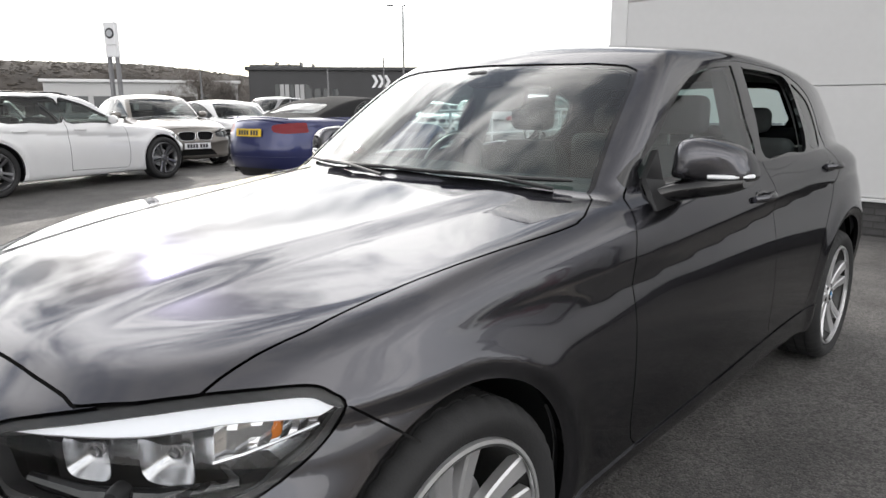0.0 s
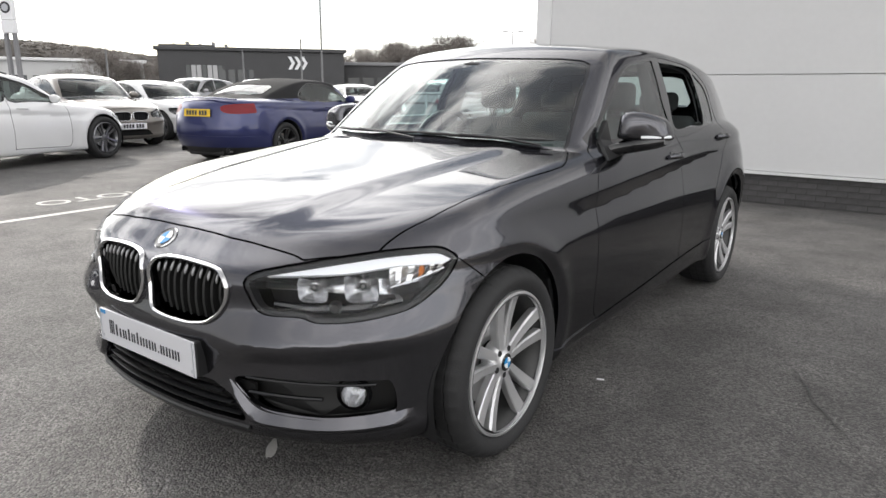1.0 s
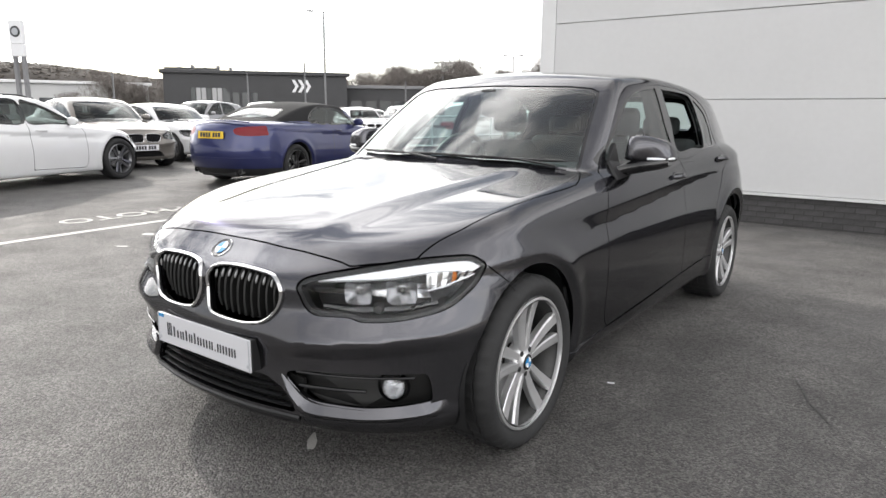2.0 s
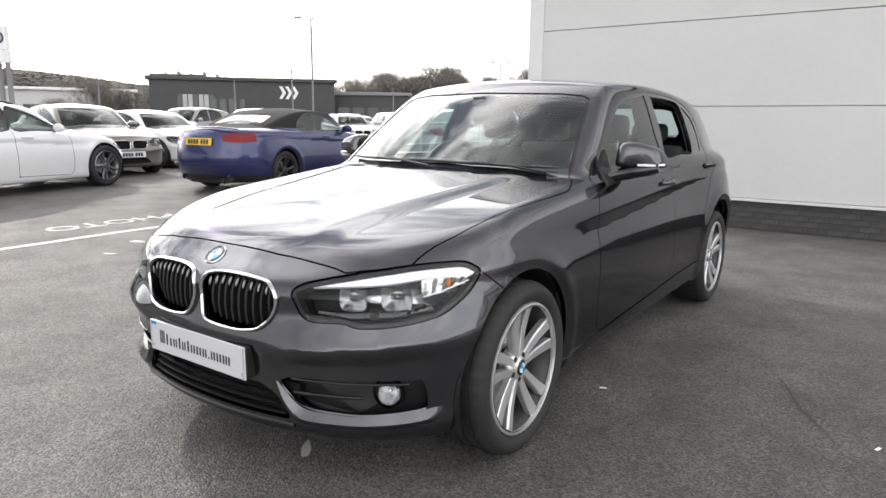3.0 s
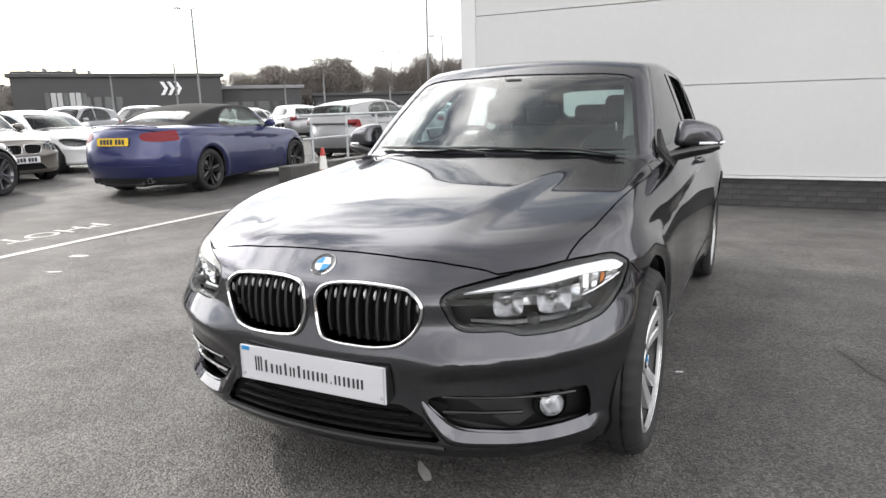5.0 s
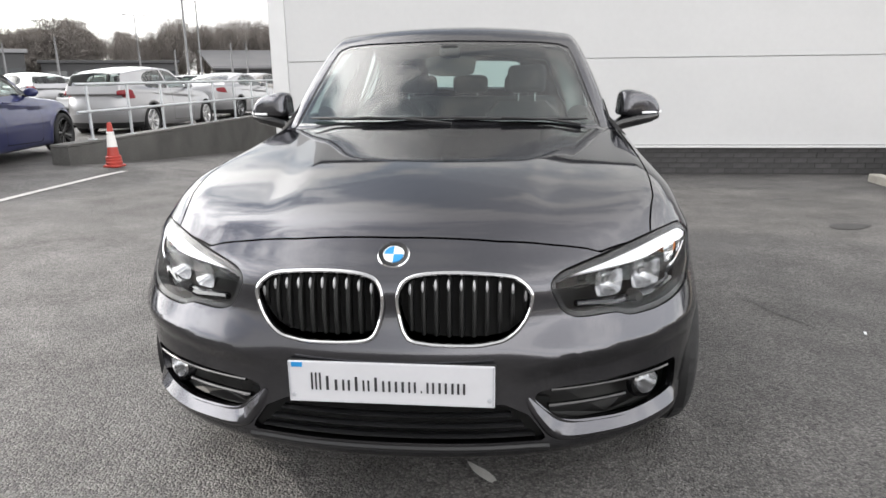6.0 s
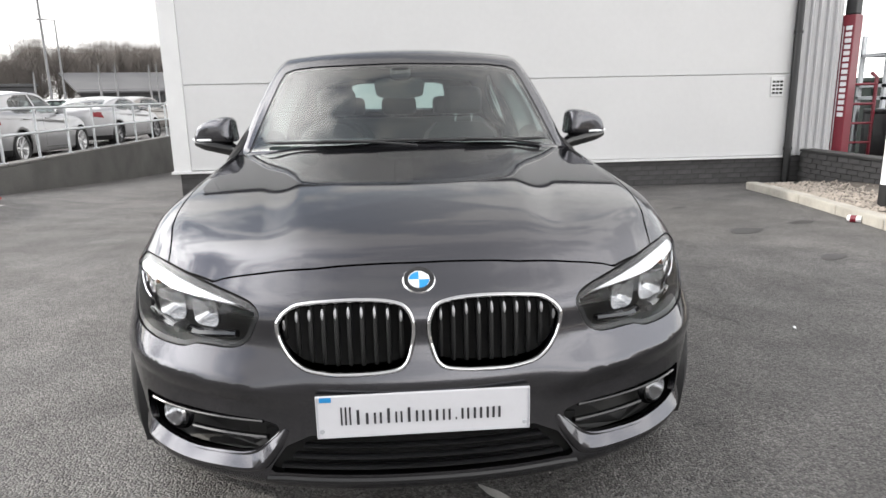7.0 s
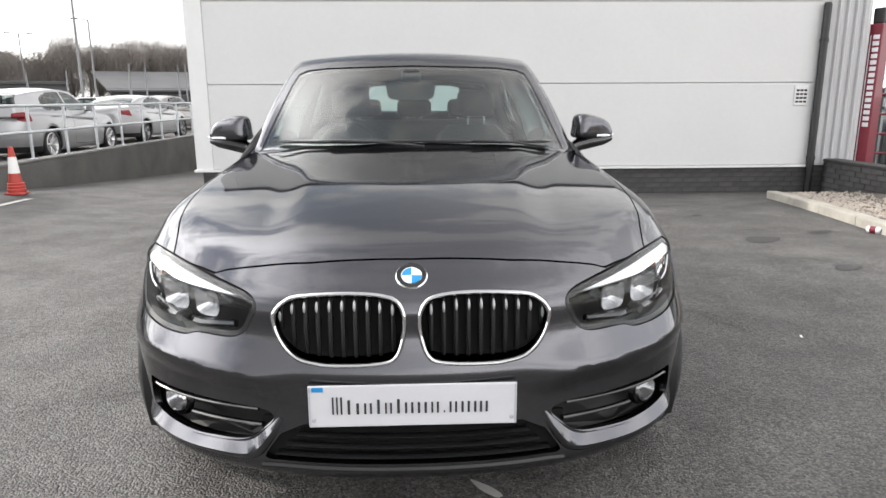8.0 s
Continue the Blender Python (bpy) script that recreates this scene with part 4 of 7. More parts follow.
bars = ((0.026, 1.0), (0.012, 0.82), (0.012, 0.62), (0.020, 0.62), (0.012, 0.82), (0.018, 0.62), (0.012, 0.82), (0.022, 0.62), (0.024, 0.62), (0.020, 0.62), (0.006, 0.12), (0.020, 0.62), (0.022, 0.62), (0.036, 0.62))
x = -0.201
for w, hgt in bars:
    if hgt > 0.9 or w > 0.03:
        for k in range(3):
            part("plate_bar", box(x + w * k * 0.40, x + w * (k * 0.40 + 0.16), -0.7540, -0.7515, 0.406, 0.406 + 0.046 * hgt), INK, plate)
    elif w > 0.016:
        for k in range(2):
            part("plate_bar", box(x + w * k * 0.70, x + w * (k * 0.70 + 0.26), -0.7540, -0.7515, 0.406, 0.406 + 0.046 * hgt), INK, plate)
    else:
        part("plate_bar", box(x + w * 0.2, x + w * 0.75, -0.7540, -0.7515, 0.406, 0.406 + 0.046 * hgt), INK, plate)
    x += w + 0.0098
for bx in (-0.247, 0.247):
    part("plate_screw", lathe([(0.0, -0.003), (0.005, -0.002), (0.006, 0.0)], 10, "y"), PLATE_GREY, plate).matrix_local = pose(bx, -0.752, 0.390)

# door mirrors
for s in (1, -1):
    face = rounded([(0.792, 0.985), (0.788, 1.030), (0.794, 1.078), (0.812, 1.098), (0.856, 1.100), (0.920, 1.084), (0.962, 1.062), (0.983, 1.030), (0.990, 0.996), (0.976, 0.980), (0.90, 0.976)], 3)
    b = bmesh.new()
    rows = []
    for y, k in ((-0.088, 0.0), (-0.087, 0.50), (-0.083, 0.72), (-0.074, 0.86), (-0.056, 0.95), (-0.026, 0.99), (0.006, 1.0), (0.030, 0.985)):
        rows.append([b.verts.new((s * (0.890 + (u - 0.890) * k), 1.035 + y + 0.22 * (u - 0.89), 1.022 + (v - 1.022) * k)) for u, v in face])
    for r0, r1 in zip(rows[1:], rows[2:]):
        for k in range(len(r0)):
            b.faces.new((r0[k], r0[(k + 1) % len(r0)], r1[(k + 1) % len(r0)], r1[k]))
    b.faces.new(rows[1][::-1])
    b.faces.new(rows[-1])
    for v in rows[0]:
        b.verts.remove(v)
    mirror = part("door_mirror", b, PAINT, car, "grey door mirror with indicator strip", True)
    part("mirror_glass", prism([(0.89 + (u - 0.89) * 0.9, 1.03 + (v - 1.03) * 0.88) for u, v in face], 0.004, lambda u, v, d: (s * u, 1.066 + 0.22 * (u - 0.89) + d, v)), MIRROR, mirror)
    rows = []
    b = bmesh.new()
    for x, y, z, hy, hz in ((0.725, 0.905, 0.925, 0.050, 0.026), (0.765, 0.955, 0.934, 0.045, 0.026), (0.81, 0.995, 0.950, 0.058, 0.032), (0.87, 1.010, 0.964, 0.072, 0.032), (0.94, 1.022, 0.974, 0.068, 0.026), (0.980, 1.032, 0.982, 0.050, 0.016)):
        rows.append([b.verts.new((s * x, y + hy * math.copysign(abs(math.cos(a)) ** 0.7, math.cos(a)), z + hz * math.copysign(abs(math.sin(a)) ** 0.7, math.sin(a)))) for a in [2 * math.pi * k / 16 for k in range(16)]])
    for r0, r1 in zip(rows, rows[1:]):
        for k in range(16):
            b.faces.new((r0[k], r0[(k + 1) % 16], r1[(k + 1) % 16], r1[k]))
    b.faces.new(rows[0])
    b.faces.new(rows[-1][::-1])
    part("mirror_arm", b, GLOSS_BLACK, mirror, "", True)
    pts = [(s * x, 1.035 + 0.22 * (x - 0.89) - 0.083 * (1 - min(1.0, abs(x - 0.89) / 0.112) ** 3.2) ** 0.55 - 0.001, 0.997 + 0.05 * max(0.0, x - 0.95)) for x in np.linspace(0.895, 0.994, 12)]
    part("indicator_strip", surface_tube(pts, (0.0058, 0.005), 8, False), LAMP_WHITE, mirror, "clear indicator strip", True)
    part("mirror_foot", prism([(0.84, 0.905), (0.90, 0.985), (1.00, 1.06), (0.99, 0.975), (0.97, 0.915)], 0.018, lambda u, v, d: (s * (side_x(u, v) - 0.010 + d), u, v)), BLACK, mirror)

# handles
for s in (1, -1):
    for key, y0, z0 in (("f", 1.615, 0.870), ("r", 2.475, 0.925)):
        sx = side_x(y0, z0)
        pts = [(s * (side_x(y0 + d, z0) + 0.004 + 0.026 * math.sin(math.pi * (d + 0.1) / 0.2)), y0 + d, z0 + 0.01 * d) for d in np.linspace(-0.1, 0.1, 9)]
        part("door_handle", tube(pts, [0.012, 0.013, 0.0135, 0.0135, 0.0135, 0.0135, 0.0135, 0.013, 0.011], 10), PAINT, doors[key, s], "", True)
        # flat black ellipsoid paints the shade of the hollow behind the handle
        cup = bmesh.new()
        bmesh.ops.create_uvsphere(cup, u_segments=20, v_segments=10, radius=1)
        for v in cup.verts:
            v.co = Vector((s * (sx - 0.003 + 0.005 * v.co.x), y0 - 0.015 + 0.055 * v.co.y, z0 - 0.004 + 0.030 * v.co.z))
        part("recess_shade", cup, GLOSS_BLACK, doors[key, s], "", True)

# wipers and black edge along the windscreen's foot
def screen_y(x, z):
    a, b, c, e = FORM["screen"]
    dz = z - 0.965
    return a + b * dz + c * abs(dz) * dz + e * x * x


for x0, x1, z0, z1 in ((0.62, 0.02, 0.985, 1.000), (0.05, -0.60, 1.000, 0.992)):
    pts = [(x0 + (x1 - x0) * t, screen_y(x0 + (x1 - x0) * t, z0 + (z1 - z0) * t) - 0.016, z0 + (z1 - z0) * t) for t in np.linspace(0, 1, 14)]
    wiper = part("wiper", tube(pts, [0.003] + [0.0065] * 12 + [0.003], 8), BLACK, car, "black wiper blade", True)
    arm = [(pts[0][0] * 0.95, pts[0][1] - 0.05, pts[0][2] - 0.02), ((pts[4][0]), pts[4][1] - 0.02, pts[4][2]), (pts[8][0], pts[8][1] - 0.012, pts[8][2] + 0.005)]
    part("wiper_arm", tube(arm, 0.0055, 8), BLACK, wiper, "", True)

# cabin
def seat(parent, x, y, z, w=0.27, name="seat"):
    cushion = part(name, box(x - w, x + w, y - 0.30, y + 0.22, z, z + 0.16, 0.05, 3), TRIM_DARK, parent, "dark cloth seat", True)
    b = bmesh.new()
    rows = []
    for yy, zz, ww, tt in ((0.14, 0.08, 0.92, 0.075), (0.19, 0.25, 1.0, 0.08), (0.25, 0.42, 0.98, 0.07), (0.31, 0.56, 0.80, 0.055), (0.335, 0.62, 0.55, 0.035)):
        rows.append([b.verts.new((x + w * ww * cx, y + yy + tt * cy, z + zz)) for cx, cy in ((-0.9, -1), (-0.5, -0.65), (0.5, -0.65), (0.9, -1), (1.0, 0.0), (0.8, 0.9), (-0.8, 0.9), (-1.0, 0.0))])
    for r0, r1 in zip(rows, rows[1:]):
        for k in range(8):
            b.faces.new((r0[k], r0[(k + 1) % 8], r1[(k + 1) % 8], r1[k]))
    b.faces.new(rows[0][::-1])
    b.faces.new(rows[-1])
    part("seat_back", b, TRIM_DARK, cushion, "", True)
    return cushion


def headrest(parent, x, y, z, w=0.13, h=0.085):
    b = box(x - w, x + w, y - 0.05, y + 0.05, z - h, z + h, 0.04, 3)
    ob = part("headrest", b, TRIM_DARK, parent, "", True)
    for d in (-0.05, 0.05):
        part("headrest_post", tube([(x + d, y, z - h - 0.10), (x + d, y, z - h + 0.02)], 0.007, 8), CHROME, parent, "", True)
    return ob


for sx in (0.36, -0.36):
    one = seat(car, sx, 1.55, 0.40)
    headrest(one, sx * 1.07, 1.905, 1.150, 0.115, 0.080)
bench = part("rear_bench", box(-0.62, 0.62, 2.22, 2.62, 0.42, 0.60, 0.05, 3), TRIM_DARK, car, "dark rear bench seat", True)
part("bench_back", box(-0.62, 0.62, 2.60, 2.74, 0.55, 1.03, 0.05, 3), TRIM_DARK, bench, "", True)
for x, z in ((-0.37, 1.115), (0.0, 1.115), (0.37, 1.115)):
    headrest(bench, x, 2.70, z, 0.125, 0.062)
b = bmesh.new()
rows = []
for y, z in ((0.62, 0.90), (0.72, 0.945), (0.95, 0.965), (1.12, 0.945), (1.18, 0.88), (1.15, 0.70), (1.05, 0.45)):
    rows.append([b.verts.new((x, y, z + (0.025 if x < -0.1 and 0.8 < y < 1.15 and z > 0.9 else 0.0))) for x in (-0.70, -0.52, -0.36, -0.18, 0.0, 0.35, 0.70)])
for r0, r1 in zip(rows, rows[1:]):
    for k in range(6):
        b.faces.new((r0[k], r0[k + 1], r1[k + 1], r1[k]))
dash = part("dashboard", b, TRIM_DARK, car, "dark grey dashboard", True)
ring = bmesh.new()
n = 30
for i in range(n):
    a = 2 * math.pi * i / n
    for j in range(8):
        c = 2 * math.pi * j / 8
        rr = 0.18 + 0.015 * math.cos(c)
        ring.verts.new((rr * math.cos(a), 0.015 * math.sin(c), rr * math.sin(a)))
ring.verts.ensure_lookup_table()
for i in range(n):
    for j in range(8):
        ring.faces.new([ring.verts[k] for k in (i * 8 + j, ((i + 1) % n) * 8 + j, ((i + 1) % n) * 8 + (j + 1) % 8, i * 8 + (j + 1) % 8)])
wheel_ob = part("steering_wheel", ring, BLACK, car, "black steering wheel", True)
wheel_ob.matrix_local = pose(-0.36, 1.27, 0.90, -24, 0, 0)
part("steering_boss", box(-0.06, 0.06, -0.02, 0.03, -0.05, 0.05, 0.02), BLACK, wheel_ob)
for a in (-1, 1):
    part("steering_spoke", box(min(a * 0.05, a * 0.17), max(a * 0.05, a * 0.17), -0.008, 0.008, -0.018, 0.018, 0.006), BLACK, wheel_ob)
inner = part("rear_view_mirror", prism(rounded([(-0.12, 0.0), (-0.115, 0.035), (0, 0.045), (0.115, 0.035), (0.12, 0.0), (0.10, -0.03), (0, -0.036), (-0.10, -0.03)], 3), 0.025, lambda u, v, d: (u - 0.01, 1.16 + d, 1.213 + 1.25 * v)), BLACK, car, "black interior mirror", True)
part("sensor_box", box(-0.055, 0.045, 1.02, 1.14, 1.255, 1.315, 0.02), BLACK, inner)
for sx in (1, -1):
    part("pillar_trim", tube([(sx * 0.600, 0.97, 1.00), (sx * 0.590, 1.06, 1.07), (sx * 0.560, 1.19, 1.17), (sx * 0.510, 1.38, 1.29)], [0.045, 0.045, 0.042, 0.036], 12), HEADLINER, car, "pale grey pillar trim", True)
    part("belt_pillar_trim", tube([(sx * 0.70, 1.78, 0.60), (sx * 0.68, 1.79, 1.0), (sx * 0.575, 1.82, 1.33)], 0.05, 10), TRIM_DARK, car, "", True)
part("floor_pan", box(-0.70, 0.70, 0.45, 3.3, 0.22, 0.26), TRIM_DARK, car)
part("engine_bulkhead", box(-0.70, 0.70, 0.40, 0.44, 0.22, 0.88), GAP, car)
part("parcel_shelf", box(-0.55, 0.55, 2.74, 3.2, 0.95, 0.97), TRIM_DARK, car)

# ---- ground and building ----
FALL = spline(0.0, 0.0, 1.0, -0.002, 2.0, -0.016, 2.7, -0.034, 4.0, -0.07, 6.0, -0.15, 7.6, -0.235, 10.0, -0.34, 12.5, -0.50, 15.0, -0.63, 18, -0.70, 24, -0.70)


FALL_LANE = spline(0, 0.0, 3, 0.0, 5.0, 0.0, 6.5, -0.005, 8.0, -0.13, 10.0, -0.28, 12.3, -0.44, 15.0, -0.60, 18.0, -0.70, 24.0, -0.70)


def ground_z(x, y):
    """The yard falls gently towards the building and down the lane beside it."""
    yy = np.clip(y, 1.0, 24.0)
    m = step(-5.7, -3.3, x)
    fall = FALL(yy) * m + FALL_LANE(yy) * (1 - m)
    k = step(5.8, 6.4, y)
    return np.where(y < 1, 0, fall) * (1 - k + k * step(-6.20, -6.04, x))


def asphalt():
    """Grey tarmac with pale chippings, darker binder, patches and tyre-worn lanes."""
    m = bpy.data.materials.new("asphalt")
    m.use_nodes = True
    t = m.node_tree
    p = t.nodes["Principled BSDF"]
    co = t.nodes.new("ShaderNodeTexCoord")

    def noise_at(scale, detail, rough=0.5):
        n = t.nodes.new("ShaderNodeTexNoise")
        n.inputs["Scale"].default_value, n.inputs["Detail"].default_value, n.inputs["Roughness"].default_value = scale, detail, rough
        t.links.new(co.outputs["Object"], n.inputs["Vector"])
        return n

    def remap(src, a, b, c, d):
        r = t.nodes.new("ShaderNodeMapRange")
        for i, v in enumerate((a, b, c, d)):
            r.inputs[i + 1].default_value = v
        t.links.new(src, r.inputs[0])
        return r.outputs[0]

    def times(a, b):
        n = t.nodes.new("ShaderNodeMath")
        n.operation = "MULTIPLY"
        t.links.new(a, n.inputs[0])
        t.links.new(b, n.inputs[1])
        return n.outputs[0]

    stones = t.nodes.new("ShaderNodeTexVoronoi")
    stones.inputs["Scale"].default_value = 130.0
    t.links.new(co.outputs["Object"], stones.inputs["Vector"])
    bright = t.nodes.new("ShaderNodeSeparateColor")
    t.links.new(stones.outputs["Color"], bright.inputs[0])
    chip = remap(bright.outputs[0], 0.0, 1.0, 0.48, 1.70)
    hollow = remap(stones.outputs["Distance"], 0.15, 0.75, 1.10, 0.70)
    patch = remap(noise_at(0.35, 4).outputs["Fac"], 0.3, 0.7, 0.78, 1.22)
    stain = remap(noise_at(2.3, 6, 0.62).outputs["Fac"], 0.35, 0.7, 0.68, 1.25)
    fine = remap(noise_at(28, 4, 0.7).outputs["Fac"], 0.3, 0.7, 0.82, 1.18)
    tone = times(times(times(chip, hollow), times(patch, stain)), fine)
    col = t.nodes.new("ShaderNodeVectorMath")
    col.operation = "SCALE"
    col.inputs[0].default_value = (0.112, 0.107, 0.103)
    t.links.new(tone, col.inputs["Scale"])
    t.links.new(col.outputs["Vector"], p.inputs["Base Color"])
    rough = remap(noise_at(1.4, 5).outputs["Fac"], 0.3, 0.7, 0.62, 0.80)
    t.links.new(rough, p.inputs["Roughness"])
    bump = t.nodes.new("ShaderNodeBump")
    bump.inputs["Strength"].default_value, bump.inputs["Distance"].default_value = 1.0, 0.007
    t.links.new(stones.outputs["Distance"], bump.inputs["Height"])
    bump.invert = True
    t.links.new(bump.outputs["Normal"], p.inputs["Normal"])
    return m


ASPHALT = asphalt()
CLADDING = mat("white_cladding", (0.61, 0.61, 0.615), 0.40, var=0.035, scale=0.7, fine=14)
FLASHING = mat("white_flashing", (0.70, 0.70, 0.705), 0.35, var=0.03)
BRICK = mat("dark_brick", (0.066, 0.064, 0.065), 0.8, var=0.35, scale=7, fine=60, bump=0.5)
MORTAR = mat("mortar", (0.050, 0.049, 0.049), 0.9, var=0.2, fine=120, bump=0.4)
CONCRETE = mat("pale_concrete", (0.36, 0.34, 0.30), 0.85, var=0.22, scale=5, fine=70, bump=0.5)
GALV = mat("galvanised_steel", (0.50, 0.52, 0.54), 0.42, 0.7, var=0.12, scale=10)
ROAD_WHITE = mat("road_paint", (0.50, 0.49, 0.47), 0.7, var=0.25, scale=9, fine=120, bump=0.3)
DARK_STEEL = mat("dark_cladding", (0.045, 0.045, 0.048), 0.5, var=0.15, scale=0.6, fine=8)
RED_PAINT = mat("red_paint", (0.17, 0.008, 0.022), 0.4, coat=0.3, var=0.1)

xs = np.unique(np.concatenate([np.linspace(-2500, -60, 12), np.linspace(-60, -12, 17), np.linspace(-12, 12, 97), [-6.20, -6.16, -6.12, -6.08, -6.04], np.linspace(12, 60, 15), np.linspace(60, 2500, 12)]))
ys = np.unique(np.concatenate([np.linspace(-2500, -40, 12), np.linspace(-40, -6, 13), np.linspace(-6, 18, 97), np.linspace(18, 60, 22), np.linspace(60, 2500, 14)]))
gx, gy = np.meshgrid(xs, ys, indexing="ij")
gv = np.stack([gx, gy, ground_z(gx, gy)], -1).reshape(-1, 3)
ny = len(ys)
gf = [(i * ny + j, (i + 1) * ny + j, (i + 1) * ny + j + 1, i * ny + j + 1) for i in range(len(xs) - 1) for j in range(ny - 1)]
tagged(part("ground", mesh_of("ground", gv, gf, ASPHALT), ASPHALT), "worn grey asphalt car park with pale chippings", "ground", kind="structure")


def gz(x, y):
    return float(ground_z(np.array(x, float), np.array(y, float)))


# building: cassette panels on a brick plinth
WALL_TOP, WX0, WX1, WY = 3.62, -3.21, 5.94, 7.6
wall = tagged(part("wall_north", box(WX0 + 0.03, 6.70, WY + 0.03, 22.0, 0.17, WALL_TOP - 0.02), FLASHING), "white metal-clad showroom wall on a dark brick plinth", "wall", kind="structure")
joints = (0.19, 1.40, 2.54, WALL_TOP)
for z0, z1 in zip(joints, joints[1:]):
    part("panel", box(WX0 + 0.230, WX1, WY - 0.012, WY + 0.03, z0 + 0.006, z1 - 0.006, 0.004, 2), CLADDING, wall)
    part("panel", box(WX0 - 0.012, WX0 + 0.03, WY + 0.24, 21.9, z0 + 0.010, z1 - 0.010, 0.006, 2), CLADDING, wall)
part("corner_flashing", box(WX0 - 0.02, WX0 + 0.225, WY - 0.02, WY + 0.225, 0.15, WALL_TOP, 0.008), FLASHING, wall)
part("drip_trim", box(WX0 - 0.05, WX1 + 0.0, WY - 0.05, WY + 0.02, 0.150, 0.186, 0.005), FLASHING, wall)
part("drip_trim", box(WX0 - 0.05, WX0 + 0.02, WY + 0.03, 21.9, 0.150, 0.186, 0.005), FLASHING, wall)
# unseen wall top; height and dark cap assumed, to draw a line in the hood reflection
part("parapet_cap", box(WX0 - 0.06, 6.76, WY - 0.06, 22.05, WALL_TOP, WALL_TOP + 0.11, 0.01), DARK_STEEL, wall, "dark roof edge, unseen, added for the hood reflection")

# ribbed cladding beside the downpipe
ribs = bmesh.new()
pts = []
x = 5.98
while x < 6.60:
    pts += [(x, WY - 0.005), (x + 0.045, WY - 0.005), (x + 0.058, WY - 0.050), (x + 0.078, WY - 0.050), (x + 0.084, WY - 0.042), (x + 0.090, WY - 0.050), (x + 0.110, WY - 0.050), (x + 0.128, WY - 0.005)]
    x += 0.128
lo = [ribs.verts.new((a, b, 0.18)) for a, b in pts]
hi = [ribs.verts.new((a, b, WALL_TOP)) for a, b in pts]
for i in range(len(pts) - 1):
    ribs.faces.new((lo[i], lo[i + 1], hi[i + 1], hi[i]))
RIBBED = mat("ribbed_grey_cladding", (0.52, 0.52, 0.53), 0.45, var=0.05, scale=2)
part("ribbed_panel", ribs, RIBBED, wall, "pale grey ribbed cladding")

pipe = thing("downpipe", pose(5.96, WY - 0.085, gz(5.96, WY)), "black round rainwater downpipe fixed to the wall", "pipe")
part("pipe", tube([(0, 0, -0.02), (0, 0, 2.72), (0, 0, 2.75)], [0.052, 0.052, 0.040], 16), BLACK, pipe, "", True)
for z in (0.5, 2.2):
    part("pipe_clip", lathe([(0.054, z), (0.062, z), (0.062, z + 0.05), (0.054, z + 0.05)], 16, "z", closed=True), BLACK, pipe)

vent = thing("wall_vent", pose(5.74, WY - 0.014, 1.205), "small grey louvred vent on the white wall", "vent")
part("vent_frame", box(-0.10, 0.10, -0.02, 0.0, -0.135, 0.145, 0.006), FLASHING, vent)
for i in range(3):
    for j in range(4):
        part("vent_slot", box(-0.082 + 0.058 * i, -0.036 + 0.058 * i, -0.024, -0.018, -0.10 + 0.055 * j, -0.068 + 0.055 * j, 0.003), BLACK, vent)

# retaining wall with railings, along the lane
RX, RY0, RY1 = -6.00, 6.68, 21.0
RENDER_GREY = mat("dark_wall_render_lane", (0.085, 0.083, 0.080), 0.85, var=0.35, scale=1.6, fine=40, bump=0.3)
ret = tagged(part("retaining_wall", box(RX - 0.27, RX, RY0, RY1, -1.1, 0.245, 0.006), RENDER_GREY), "low dark rendered retaining wall with a flush coping", "wall", kind="structure")
COPING = mat("coping_stone", (0.115, 0.112, 0.108), 0.85, var=0.2, scale=6, fine=60, bump=0.4)
y = RY0 - 0.01
while y < RY1 - 0.3:
    part("coping", box(RX - 0.275, RX + 0.006, y, y + 0.594, 0.249, 0.285, 0.008), COPING, ret)
    y += 0.60
rail = thing("guard_rail", pose(RX - 0.12, RY0, 0.285), "galvanised steel guard rail on the low lane wall", "railing")
length = RY1 - RY0
for k, z in ((0, 0.83), (1, 0.42)):
    part("rail", tube([(0, 0.50, z), (0, length - 0.1, z + 0.03)], 0.024, 12), GALV, rail, "", True)
for k in range(12):
    yy = 0.79 + k * 1.10
    post = part("post", tube([(0, yy, -0.005), (0, yy, 0.84)], 0.024, 12), GALV, rail, "", True)
    part("foot_plate", box(-0.05, 0.05, yy - 0.05, yy + 0.05, 0.0, 0.012, 0.003), GALV, post)

# painted line, lettering and specks on the tarmac
line = bmesh.new()
n = 60
rows = []
for i in range(n + 1):
    t = i / n
    y = -6.0 + t * 12.3
    x = -4.72 - 0.05 * min(y, 4.5) + 0.0015 * math.sin(i * 2.1)
    rows.append([line.verts.new((x - 0.05, y, gz(x, y) + 0.004)), line.verts.new((x + 0.05, y, gz(x, y) + 0.004))])
for a, b in zip(rows, rows[1:]):
    line.faces.new((a[0], a[1], b[1], b[0]))
tagged(part("bay_line", line, ROAD_WHITE), "worn white painted bay line on asphalt", "road marking", kind="structure")
txt = bpy.data.curves.new("painted_word", "FONT")
txt.body, txt.size, txt.align_x, txt.align_y, txt.offset, txt.extrude = "PHOTO", 0.44, "CENTER", "CENTER", 0.001, 0.0015
tmp = new("painted_word_shape", txt)
deps = bpy.context.evaluated_depsgraph_get()
word_mesh = bpy.data.meshes.new_from_object(tmp.evaluated_get(deps))
bpy.data.objects.remove(tmp)
word_mesh.materials.clear()
word_mesh.materials.append(ROAD_WHITE)
word = part("painted_word", word_mesh, ROAD_WHITE)
